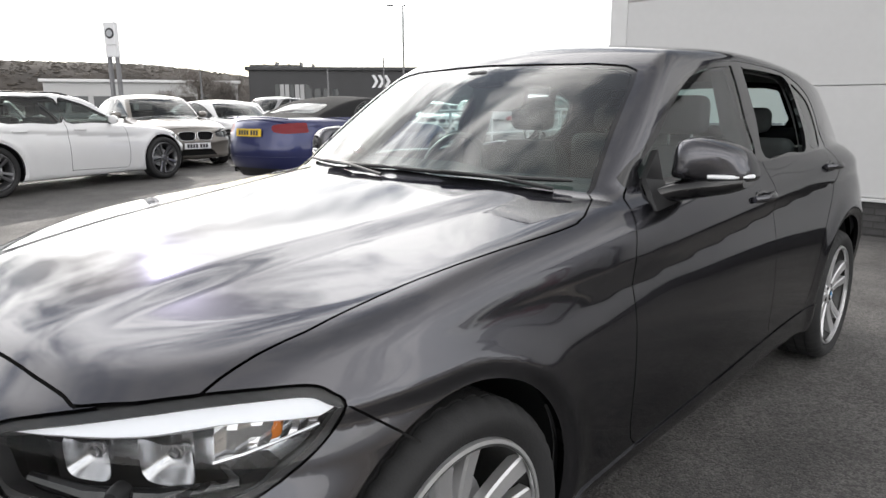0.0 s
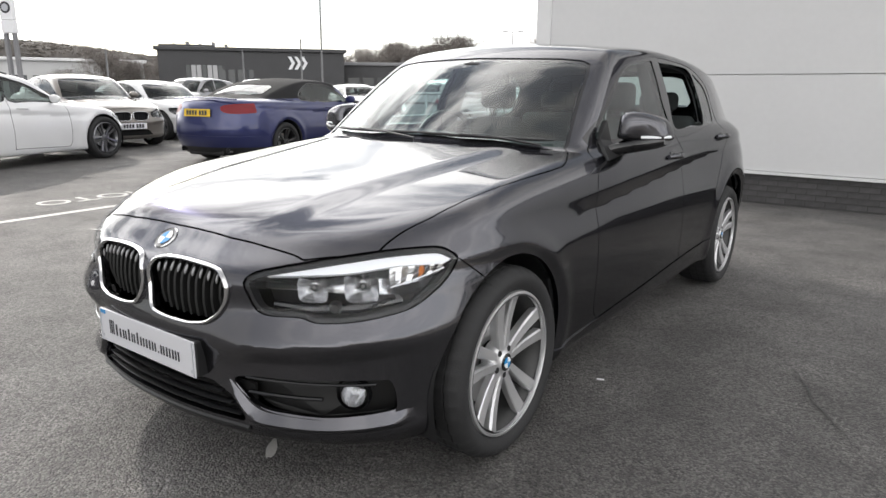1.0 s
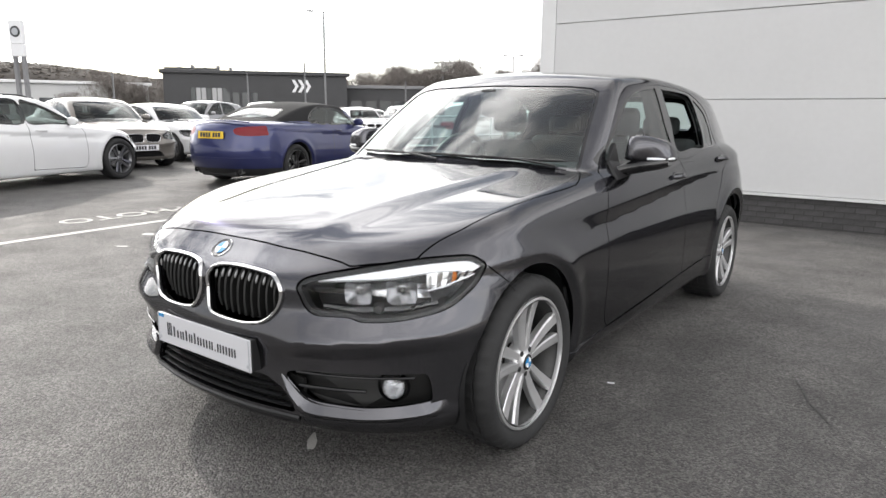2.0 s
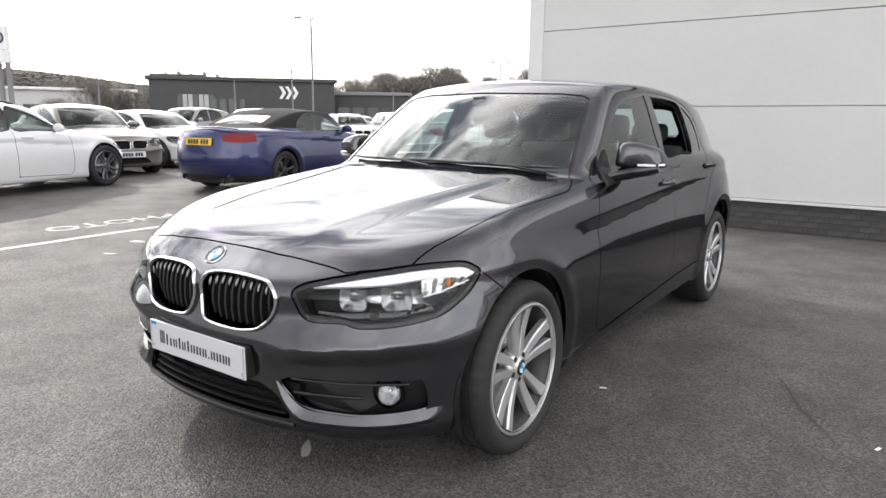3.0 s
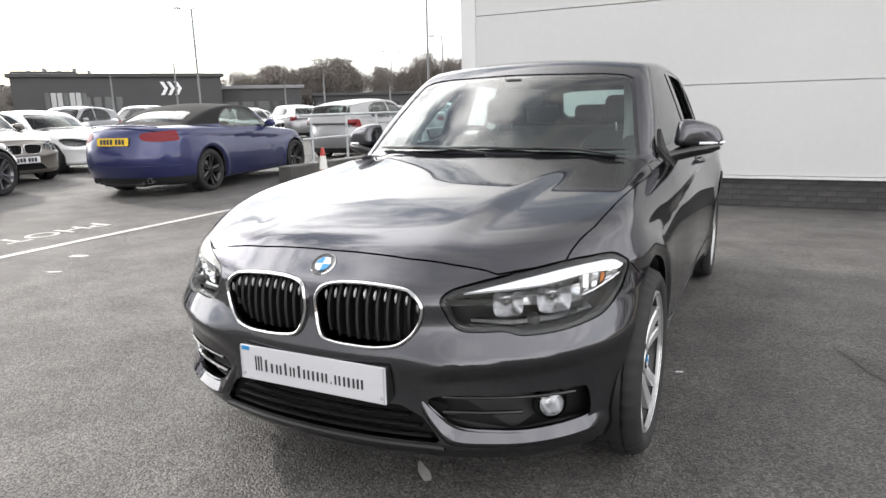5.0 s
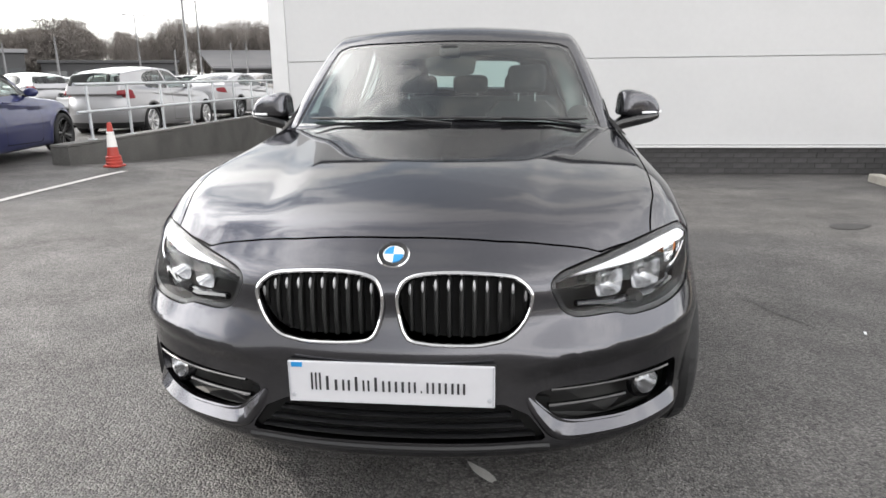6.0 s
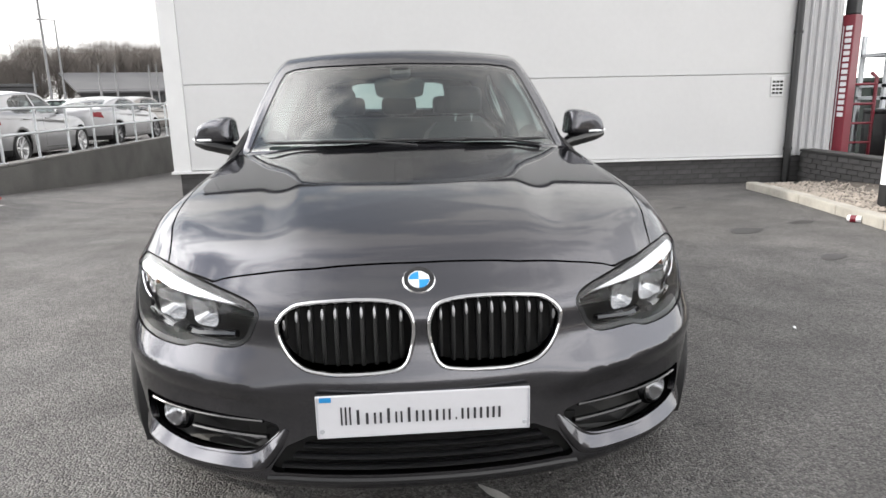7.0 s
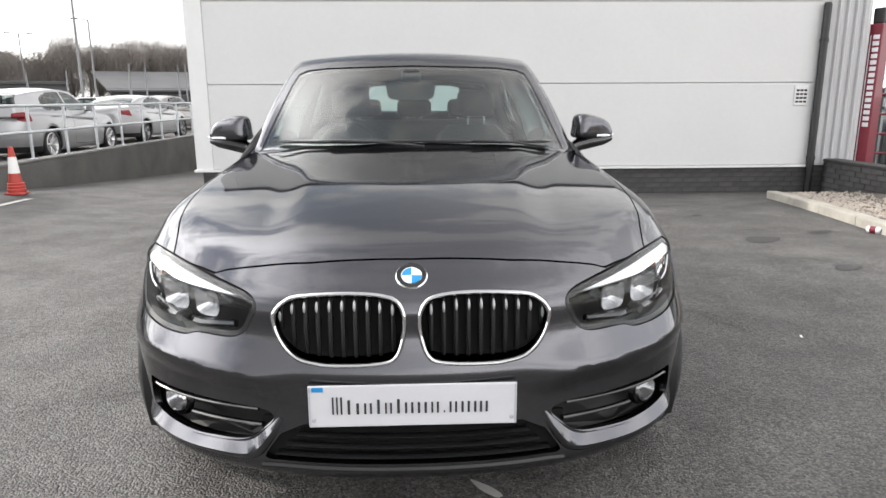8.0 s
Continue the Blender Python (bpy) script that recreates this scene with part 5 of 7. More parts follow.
word.matrix_world = pose(-5.50, 1.94, 0.005, 0, 0, -90)
tagged(word, "worn white lettering painted on the asphalt", "road marking", kind="structure")
OIL = mat("oil_stain", (0.022, 0.021, 0.02), 0.45, var=0.3, scale=20)
for name, x, y, r, k, material, lab in (("oil_stain", 3.06, 3.33, 0.20, 0.55, OIL, "dark dried oil stain on asphalt"), ("oil_stain", 3.78, 3.65, 0.15, 0.5, OIL, "dark dried oil stain on asphalt"), ("oil_stain", 3.1, 2.2, 0.13, 0.5, OIL, "dark dried oil stain on asphalt"),
                                   ("oil_stain", 3.14, 4.90, 0.11, 0.5, OIL, "small dark stain on asphalt"), ("paint_spot", -4.17, 1.44, 0.085, 0.6, ROAD_WHITE, "white paint spot on asphalt"), ("paint_spot", -3.78, 0.96, 0.06, 0.4, ROAD_WHITE, "faint white paint spot on asphalt"),
                                   ("paint_mark", 0.22, -0.47, 0.065, 0.25, ROAD_WHITE, "pale scrape on asphalt")):
    b = bmesh.new()
    rim = [b.verts.new((r * (1 + 0.18 * math.sin(3 * a + x * 7)) * math.cos(a), k * r * (1 + 0.15 * math.cos(2 * a + y * 5)) * math.sin(a), 0.0)) for a in [2 * math.pi * i / 22 for i in range(22)]]
    b.faces.new(rim)
    ob = part(name, b, material)
    slope = math.degrees(math.atan((gz(x, y + 0.2) - gz(x, y - 0.2)) / 0.4))
    ob.matrix_world = pose(x, y, gz(x, y) + 0.004, slope, 0, 0) @ pose(0, 0, 0, 0, 0, 25 if name != "paint_mark" else 130)
    tagged(ob, lab, "stain" if name == "oil_stain" else "road marking", kind="structure")
crack = bmesh.new()
rows = []
for i in range(25):
    t = i / 24
    x, y = 1.50 + 0.29 * t + 0.012 * math.sin(9 * t), 1.36 - 0.64 * t + 0.010 * math.sin(23 * t)
    w = 0.0022 * math.sin(math.pi * min(0.98, t + 0.02)) + 0.001
    rows.append([crack.verts.new((x - w, y, gz(x, y) + 0.004)), crack.verts.new((x + w, y + w, gz(x, y) + 0.004))])
for a, b in zip(rows, rows[1:]):
    crack.faces.new((a[0], a[1], b[1], b[0]))
tagged(part("ground_crack", crack, OIL), "thin dark crack in the asphalt", "crack", kind="structure")
for x, y, a in ((0.885, 0.715, 20), (1.93, 0.78, 70)):
    chip = thing("paper_scrap", pose(x, y, gz(x, y) + 0.003, 0, 0, a), "tiny white paper scrap on asphalt", "litter", "scraps")
    part("scrap", box(-0.016, 0.016, -0.006, 0.006, 0, 0.004, 0.0015), WHITE_PLASTIC, chip)

# traffic cone
cone_x, cone_y = -5.29, 6.62
CONE_RED = mat("cone_red", (0.40, 0.045, 0.032), 0.45, var=0.1)
CONE_WHITE = mat("cone_white", (0.75, 0.74, 0.72), 0.4, var=0.08)
cone = thing("traffic_cone", pose(cone_x, cone_y, gz(cone_x, cone_y)), "orange-red traffic cone with a white sleeve", "traffic cone")
part("cone_base", box(-0.112, 0.112, -0.112, 0.112, 0, 0.04, 0.02, 3), CONE_RED, cone, "", True)
part("cone_foot", lathe([(0.108, 0.035), (0.112, 0.075), (0.104, 0.085), (0.108, 0.115), (0.100, 0.125), (0.104, 0.152), (0.090, 0.165)], 28, "z"), CONE_RED, cone, "", True)
part("cone_body", lathe([(0.082, 0.16), (0.066, 0.28), (0.032, 0.60), (0.027, 0.625), (0.0, 0.63)], 28, "z"), CONE_RED, cone, "", True)
part("cone_sleeve", lathe([(0.069, 0.285), (0.046, 0.50)], 28, "z"), CONE_WHITE, cone, "white reflective sleeve", True)

# kerb, gravel bed and things at the edge of the yard
ka, kb = Vector((4.95, 6.66, 0)), Vector((3.46, -1.1, 0))
along = (kb - ka).normalized()
ang = math.degrees(math.atan2(along.y, along.x))
kerb = thing("kerb", pose(0, 0, 0), "rough pale concrete kerb edging a gravel bed", "kerb", kind="structure")
pos = 0.0
while pos < 17.0:
    c = ka + along * (pos + 0.45)
    k = part("kerb_stone", box(-0.447, 0.447, -0.075, 0.075, -0.12, 0.10, 0.016, 2), CONCRETE, kerb)
    k.matrix_local = pose(c.x, c.y, gz(c.x, c.y), 0, math.degrees(-math.atan((gz(c.x, c.y - 0.4) - gz(c.x, c.y + 0.4)) / 0.8)) * -along.y, ang)
    pos += 0.90
GRAVEL = mat("bed_soil", (0.16, 0.14, 0.12), 0.95, var=0.4, scale=9, fine=80, bump=0.8)
bed = bmesh.new()
rows = []
for i in range(25):
    p0 = ka + along * (17.4 * i / 24)
    rows.append([bed.verts.new((p0.x + d, p0.y + 0.04 * d, gz(p0.x, p0.y) + 0.055 + 0.02 * math.sin(i * 1.7 + d * 9) + 0.012 * d)) for d in np.linspace(0.05, 4.0, 16)])
for a, b in zip(rows, rows[1:]):
    for k in range(15):
        bed.faces.new((a[k], a[k + 1], b[k + 1], b[k]))
tagged(part("gravel_bed", bed, GRAVEL), "planting bed of soil and pale gravel behind the kerb", "ground", kind="structure")
rng = np.random.default_rng(4)
gvs, gfs = [], []
for k in range(3400):
    t, d = rng.uniform(0, 9.0), abs(rng.normal(0, 0.5)) + 0.06
    c = ka + along * t
    cx, cy = c.x + d, c.y + 0.04 * d
    cz = gz(c.x, c.y) + 0.065 + 0.012 * d
    r = rng.uniform(0.012, 0.032)
    o = len(gvs)
    for ax_, ay_, az_ in ((1, 0, 0), (-1, 0, 0), (0, 1, 0), (0, -1, 0), (0, 0, 0.7), (0, 0, -0.7)):
        j = rng.uniform(0.7, 1.2)
        gvs.append((cx + ax_ * r * j, cy + ay_ * r * j, cz + az_ * r * j))
    gfs += [(o, o + 2, o + 4), (o + 2, o + 1, o + 4), (o + 1, o + 3, o + 4), (o + 3, o, o + 4), (o + 2, o, o + 5), (o + 1, o + 2, o + 5), (o + 3, o + 1, o + 5), (o, o + 3, o + 5)]
STONES = mat("pale_gravel", (0.34, 0.30, 0.26), 0.85, var=0.35, scale=14, fine=50)
tagged(part("gravel", mesh_of("gravel", gvs, gfs, STONES, smooth=False), STONES), "loose pale gravel behind the kerb", "gravel", kind="stuff")

sign = thing("sign_post", pose(6.83, 7.60, gz(6.8, 7.5), 0, 0, 24), "dark red upright sign panel with a column of pale bars", "sign")
part("sign_panel", box(-0.10, 0.10, -0.10, 0.10, 0.0, 2.46, 0.012), RED_PAINT, sign)
part("sign_cap", box(-0.08, 0.09, -0.08, 0.08, 2.46, 2.68, 0.02), BLACK, sign)
for k in range(15):
    part("sign_bar", box(-0.106, -0.099, -0.07, 0.02, 0.98 + 0.09 * k, 1.04 + 0.09 * k), WHITE_PLASTIC, sign)
part("sign_stripe", box(-0.106, -0.099, 0.05, 0.062, 0.30, 2.3), WHITE_PLASTIC, sign)
cage = thing("red_trolley", pose(7.06, 7.85, gz(7.0, 7.4)), "dark red steel trolley frame beside the sign", "trolley")
for dx in (0.0, 0.45):
    part("upright", tube([(dx, 0, 0), (dx, 0, 1.55), (dx, 0.12, 1.62)], 0.03, 8), RED_PAINT, cage, "", True)
for k in range(5):
    part("crossbar", tube([(0, 0, 0.25 + 0.3 * k), (0.45, 0, 0.25 + 0.3 * k)], 0.02, 8), RED_PAINT, cage, "", True)
bollard = thing("bollard", pose(4.92, 4.02, gz(4.7, 4.0) + 0.05), "white steel bollard with a dark base", "bollard")
part("bollard_post", lathe([(0.0, 1.30), (0.05, 1.295), (0.085, 1.26), (0.09, 1.2), (0.09, 0.22)], 24, "z"), WHITE_PLASTIC, bollard, "", True)
part("bollard_base", lathe([(0.095, 0.24), (0.095, 0.0)], 24, "z"), BLACK, bollard, "dark base sleeve", True)
bottle = thing("drink_can", pose(4.20, 3.60, gz(4.2, 3.6) + 0.035, 90, 0, 35), "crushed red and white drink can beside the kerb", "can")
part("can_body", lathe([(0.0, 0.0), (0.026, 0.0), (0.033, 0.012), (0.033, 0.105), (0.026, 0.12), (0.0, 0.12)], 20, "z"), WHITE_PLASTIC, bottle, "", True)
part("can_band", lathe([(0.0335, 0.03), (0.0335, 0.08)], 20, "z"), RED_PAINT, bottle, "", True)

# low dark wall beside the bed, and the bin behind it
LOW_WALL = mat("dark_wall_render", (0.045, 0.044, 0.043), 0.75, var=0.45, scale=3.5, fine=30, bump=0.3)
low_wall = tagged(part("low_wall", box(6.21, 6.42, 3.4, WY - 0.01, -0.6, 0.235, 0.006), LOW_WALL), "low dark wall beside the gravel bed", "wall", kind="structure")
part("wall_cap", box(6.18, 6.44, 3.38, WY - 0.012, 0.239, 0.275, 0.006), LOW_WALL, low_wall)
bin_ob = thing("wheeled_bin", pose(7.95, 7.9, gz(7.9, 7.9)), "black wheeled refuse bin behind the low wall", "bin")
b = box(-0.30, 0.30, -0.32, 0.32, 0.08, 1.02, 0.03, 2)
for v in b.verts:
    v.co.x *= 0.86 + 0.14 * v.co.z
    v.co.y *= 0.86 + 0.14 * v.co.z
part("bin_body", b, BLACK, bin_ob, "", True)
part("bin_lid", box(-0.32, 0.32, -0.36, 0.34, 1.025, 1.08, 0.02, 2), BLACK, bin_ob, "", True)
for wx in (-0.25, 0.25):
    wheel_small = part("bin_wheel", lathe([(0.0, -0.03), (0.10, -0.03), (0.10, 0.03), (0.0, 0.03)], 18), RUBBER, bin_ob, "", True)
    wheel_small.matrix_local = pose(wx, 0.26, 0.10)
rack = thing("storage_rack", pose(8.9, 8.6, gz(8.9, 8.6)), "grey steel storage rack stacked with dark panels", "rack")
for rx in (-0.9, 0.9):
    for ry in (-0.3, 0.3):
        part("rack_post", box(rx - 0.03, rx + 0.03, ry - 0.03, ry + 0.03, 0, 2.3), GALV, rack)
for rz in (0.25, 1.25, 1.45, 1.95):
    part("rack_shelf", box(-0.93, 0.93, -0.33, 0.33, rz, rz + 0.05), GALV, rack)
part("stacked_panel", box(-0.8, 0.8, -0.28, 0.28, 0.305, 1.10, 0.02), DARK_STEEL, rack)

# brick plinth, course by course
plinth = tagged(part("plinth", box(WX0 + 0.06, 6.70, WY + 0.012, WY + 0.2, -0.75, 0.165), MORTAR), "dark brick plinth under the white wall", "wall", kind="structure")
plinth_side = tagged(part("plinth_side", box(WX0 + 0.072, WX0 + 0.2, WY + 0.2, 21.8, -1.1, 0.165), MORTAR), "dark brick plinth under the side wall", "wall", kind="structure")


tone = BRICK.node_tree
each = tone.nodes.new("ShaderNodeObjectInfo")
spread = tone.nodes.new("ShaderNodeMapRange")
spread.inputs[3].default_value, spread.inputs[4].default_value = 0.85, 1.16
scale_by = tone.nodes.new("ShaderNodeVectorMath")
scale_by.operation = "SCALE"
base = tone.nodes["Principled BSDF"].inputs["Base Color"]
tone.links.new(each.outputs["Random"], spread.inputs[0])
tone.links.new(base.links[0].from_socket, scale_by.inputs[0])
tone.links.new(spread.outputs[0], scale_by.inputs["Scale"])
tone.links.new(scale_by.outputs["Vector"], base)


def brick_mesh():
    b = box(-0.107, 0.107, -0.012, 0.05, -0.0325, 0.0325)
    for v in b.verts:
        if v.co.y < 0:
            v.co.x *= 0.985
            v.co.z *= 0.95
    me = bpy.data.meshes.new("brick")
    bmesh.ops.recalc_face_normals(b, faces=b.faces)
    b.to_mesh(me)
    b.free()
    me.materials.append(BRICK)
    return me


def brick_at(me, parent, m):
    ob = bpy.data.objects.new("brick", me)
    scene.collection.objects.link(ob)
    ob.parent = parent
    ob.matrix_local = m
    return ob


one_brick = brick_mesh()
rest_v, rest_f = [], []
corner = [tuple(v.co) for v in one_brick.vertices]
polys = [tuple(p.vertices) for p in one_brick.polygons]


def brick_rest(m):
    o = len(rest_v)
    rest_v.extend([tuple(m @ Vector(c)) for c in corner])
    rest_f.extend([tuple(i + o for i in p) for p in polys])


def save_rest(parent):
    me = mesh_of("brickwork", rest_v, rest_f, BRICK, smooth=False)
    ob = part("brickwork", me, BRICK, parent)
    ob["kind"] = "stuff"
    rest_v.clear()
    rest_f.clear()


for row in range(12):
    z = 0.155 - 0.0375 - 0.075 * row
    x = WX0 + 0.18 + (0.1125 if row % 2 else 0)
    while x < 6.6:
        m = pose(x + random.uniform(-0.002, 0.002), WY + 0.018 + random.uniform(-0.002, 0.002), z)
        if row < 7 and -0.6 < x < 6.4:
            brick_at(one_brick, plinth, m)
        else:
            brick_rest(m)
        x += 0.225
save_rest(plinth)
for row in range(7):
    z = 0.232 - 0.0375 - 0.075 * row
    y = WY - 0.13 - (0.1125 if row % 2 else 0)
    while y > 3.6:
        brick_at(one_brick, low_wall, pose(6.20 + 0.006 + random.uniform(-0.003, 0.003), y, z, 0, 0, -90))
        y -= 0.225


# ---- parked cars ----
WHITE_PAINT = mat("white_car_paint", (0.72, 0.72, 0.73), 0.35, 0.0, 1.0, 0.03, 3, 300)
SILVER_PAINT = mat("silver_car_paint", (0.31, 0.31, 0.32), 0.32, 0.6, 1.0, 0.05, 3, 600)
BRONZE_PAINT = mat("grey_bronze_paint", (0.17, 0.155, 0.14), 0.34, 0.6, 1.0, 0.05, 3, 600)
BLUE_PAINT = mat("blue_car_paint", (0.020, 0.026, 0.105), 0.32, 0.45, 1.0, 0.06, 3, 600)
SOFT_TOP = mat("black_soft_top", (0.012, 0.012, 0.013), 0.9, var=0.2, fine=200, bump=0.4)
TAIL_RED = mat("tail_lamp_red", (0.17, 0.006, 0.012), 0.32, coat=0.15, var=0.05, spec=0.25)
YELLOW = mat("yellow_plate", (0.75, 0.50, 0.03), 0.4, var=0.05)
DARK_ALLOY = mat("dark_alloy", (0.22, 0.22, 0.23), 0.3, 0.8, 0.3, var=0.1)
BLACK_ALLOY = mat("black_alloy", (0.015, 0.015, 0.016), 0.3, 0.3, 0.4, var=0.1)
TINT = glass("parked_glass", (0.42, 0.47, 0.46))


def estate_form():
    P = hatchback_form()
    P.update(wheelbase=2.81, wheel=0.352, tail=spline(0.15, 3.55, 0.3, 3.66, 0.5, 3.70, 0.75, 3.68, 0.95, 3.62, 1.05, 3.58), tail_from=2.95,
             roof=spline(0.9, 1.26, 1.25, 1.365, 1.6, 1.415, 2.1, 1.425, 2.8, 1.405, 3.4, 1.36), rear=(3.72, 0.55), cabin=spline(0.5, 0.70, 0.8, 0.735, 1.3, 0.77, 2.0, 0.785, 2.9, 0.76, 3.6, 0.69))
    P["windows"] = ([(0.86, 0.985), (1.08, 1.115), (1.30, 1.225), (1.52, 1.290), (1.66, 1.30), (1.66, 1.0), (1.3, 0.988)],
                    [(1.74, 1.0), (1.74, 1.305), (2.1, 1.325), (2.55, 1.305), (2.62, 1.02), (2.2, 1.003)], [(2.70, 1.03), (2.66, 1.295), (3.1, 1.275), (3.40, 1.20), (3.42, 1.06)])
    P["hatch"] = [(0, 1.26), (0.42, 1.25), (0.52, 1.22), (0.58, 1.06), (0.5, 1.03), (0, 1.02)]
    return P


def saloon_form():
    P = hatchback_form()
    P.update(wheelbase=2.81, wheel=0.325, tail=spline(0.15, 3.58, 0.3, 3.68, 0.5, 3.73, 0.75, 3.72, 0.95, 3.68, 1.05, 3.60), tail_from=2.95,
             top=spline(-0.78, 0.685, -0.6, 0.80, -0.45, 0.832, -0.2, 0.872, 0.1, 0.907, 0.4, 0.945, 0.7, 0.985, 1.1, 1.02, 2.0, 1.06, 2.9, 1.09, 3.6, 1.05),
             roof=spline(0.9, 1.27, 1.25, 1.375, 1.6, 1.42, 2.0, 1.42, 2.4, 1.37, 2.9, 1.24, 3.3, 1.10), rear=(3.35, 1.5), cabin=spline(0.5, 0.70, 0.8, 0.735, 1.3, 0.77, 2.0, 0.785, 2.9, 0.70, 3.4, 0.60))
    P["windows"] = ([(0.86, 0.985), (1.08, 1.115), (1.30, 1.225), (1.52, 1.290), (1.66, 1.30), (1.66, 1.0), (1.3, 0.988)],
                    [(1.74, 1.0), (1.74, 1.305), (2.05, 1.315), (2.35, 1.275), (2.48, 1.15), (2.42, 1.02), (2.1, 1.003)])
    P["hatch"] = [(0, 1.30), (0.42, 1.285), (0.50, 1.25), (0.60, 1.10), (0.55, 1.085), (0, 1.10)]
    return P


def coupe_form():
    P = saloon_form()
    P.update(roof=spline(0.9, 1.24, 1.25, 1.335, 1.6, 1.375, 2.0, 1.375, 2.4, 1.335, 2.9, 1.22, 3.3, 1.10))
    P["windows"] = ([(0.88, 0.985), (1.10, 1.105), (1.34, 1.205), (1.60, 1.262), (1.86, 1.272), (1.86, 1.0), (1.3, 0.988)], [(1.93, 1.0), (1.93, 1.27), (2.2, 1.255), (2.48, 1.15), (2.5, 1.05), (2.35, 1.01)])
    return P


def cabriolet_form():
    P = saloon_form()
    P.update(wheelbase=2.75, wheel=0.33, tail=spline(0.15, 3.62, 0.3, 3.72, 0.5, 3.80, 0.75, 3.78, 0.95, 3.72, 1.05, 3.64),
             roof=spline(0.9, 1.25, 1.25, 1.335, 1.6, 1.365, 2.0, 1.36, 2.35, 1.305, 2.7, 1.20, 3.1, 1.05), rear=(3.12, 1.25), cabin=spline(0.5, 0.71, 0.8, 0.75, 1.3, 0.785, 2.0, 0.79, 2.6, 0.73, 3.2, 0.62), round_top=0.07)
    P["windows"] = ([(0.88, 0.985), (1.08, 1.10), (1.30, 1.20), (1.50, 1.245), (1.78, 1.255), (1.80, 1.0), (1.3, 0.988)], [(1.84, 1.0), (1.83, 1.255), (2.02, 1.235), (2.22, 1.12), (2.25, 1.02), (2.1, 1.005)])
    P["lamps"], P["lamp_wrap"] = [(0.40, 0.925), (0.60, 0.955), (0.80, 0.962), (0.99, 0.945), (0.99, 0.85), (0.80, 0.822), (0.60, 0.808), (0.43, 0.835)], 0.42
    P["hatch"] = [(0, 1.255), (0.36, 1.245), (0.45, 1.22), (0.50, 1.11), (0.45, 1.095), (0, 1.095)]
    return P


def scaled(field, k):
    return lambda x, y, z: field(x / k[0], y / k[1], z / k[2])


def number_bars(parent, material, y, z, face, tilt=0.0):
    pl = part("number_plate", box(-0.26, 0.26, -0.004, 0.004, -0.056, 0.056, 0.002), material, parent, "number plate with plain dark bars")
    pl.matrix_local = pose(0, y, z, tilt, 0, 0 if face < 0 else 180)
    x = -0.21
    for k in range(7):
        part("plate_bar", box(x, x + 0.042, -0.0065, -0.003, -0.036, 0.036), INK, pl)
        x += 0.056 + (0.03 if k == 3 else 0)
    return pl


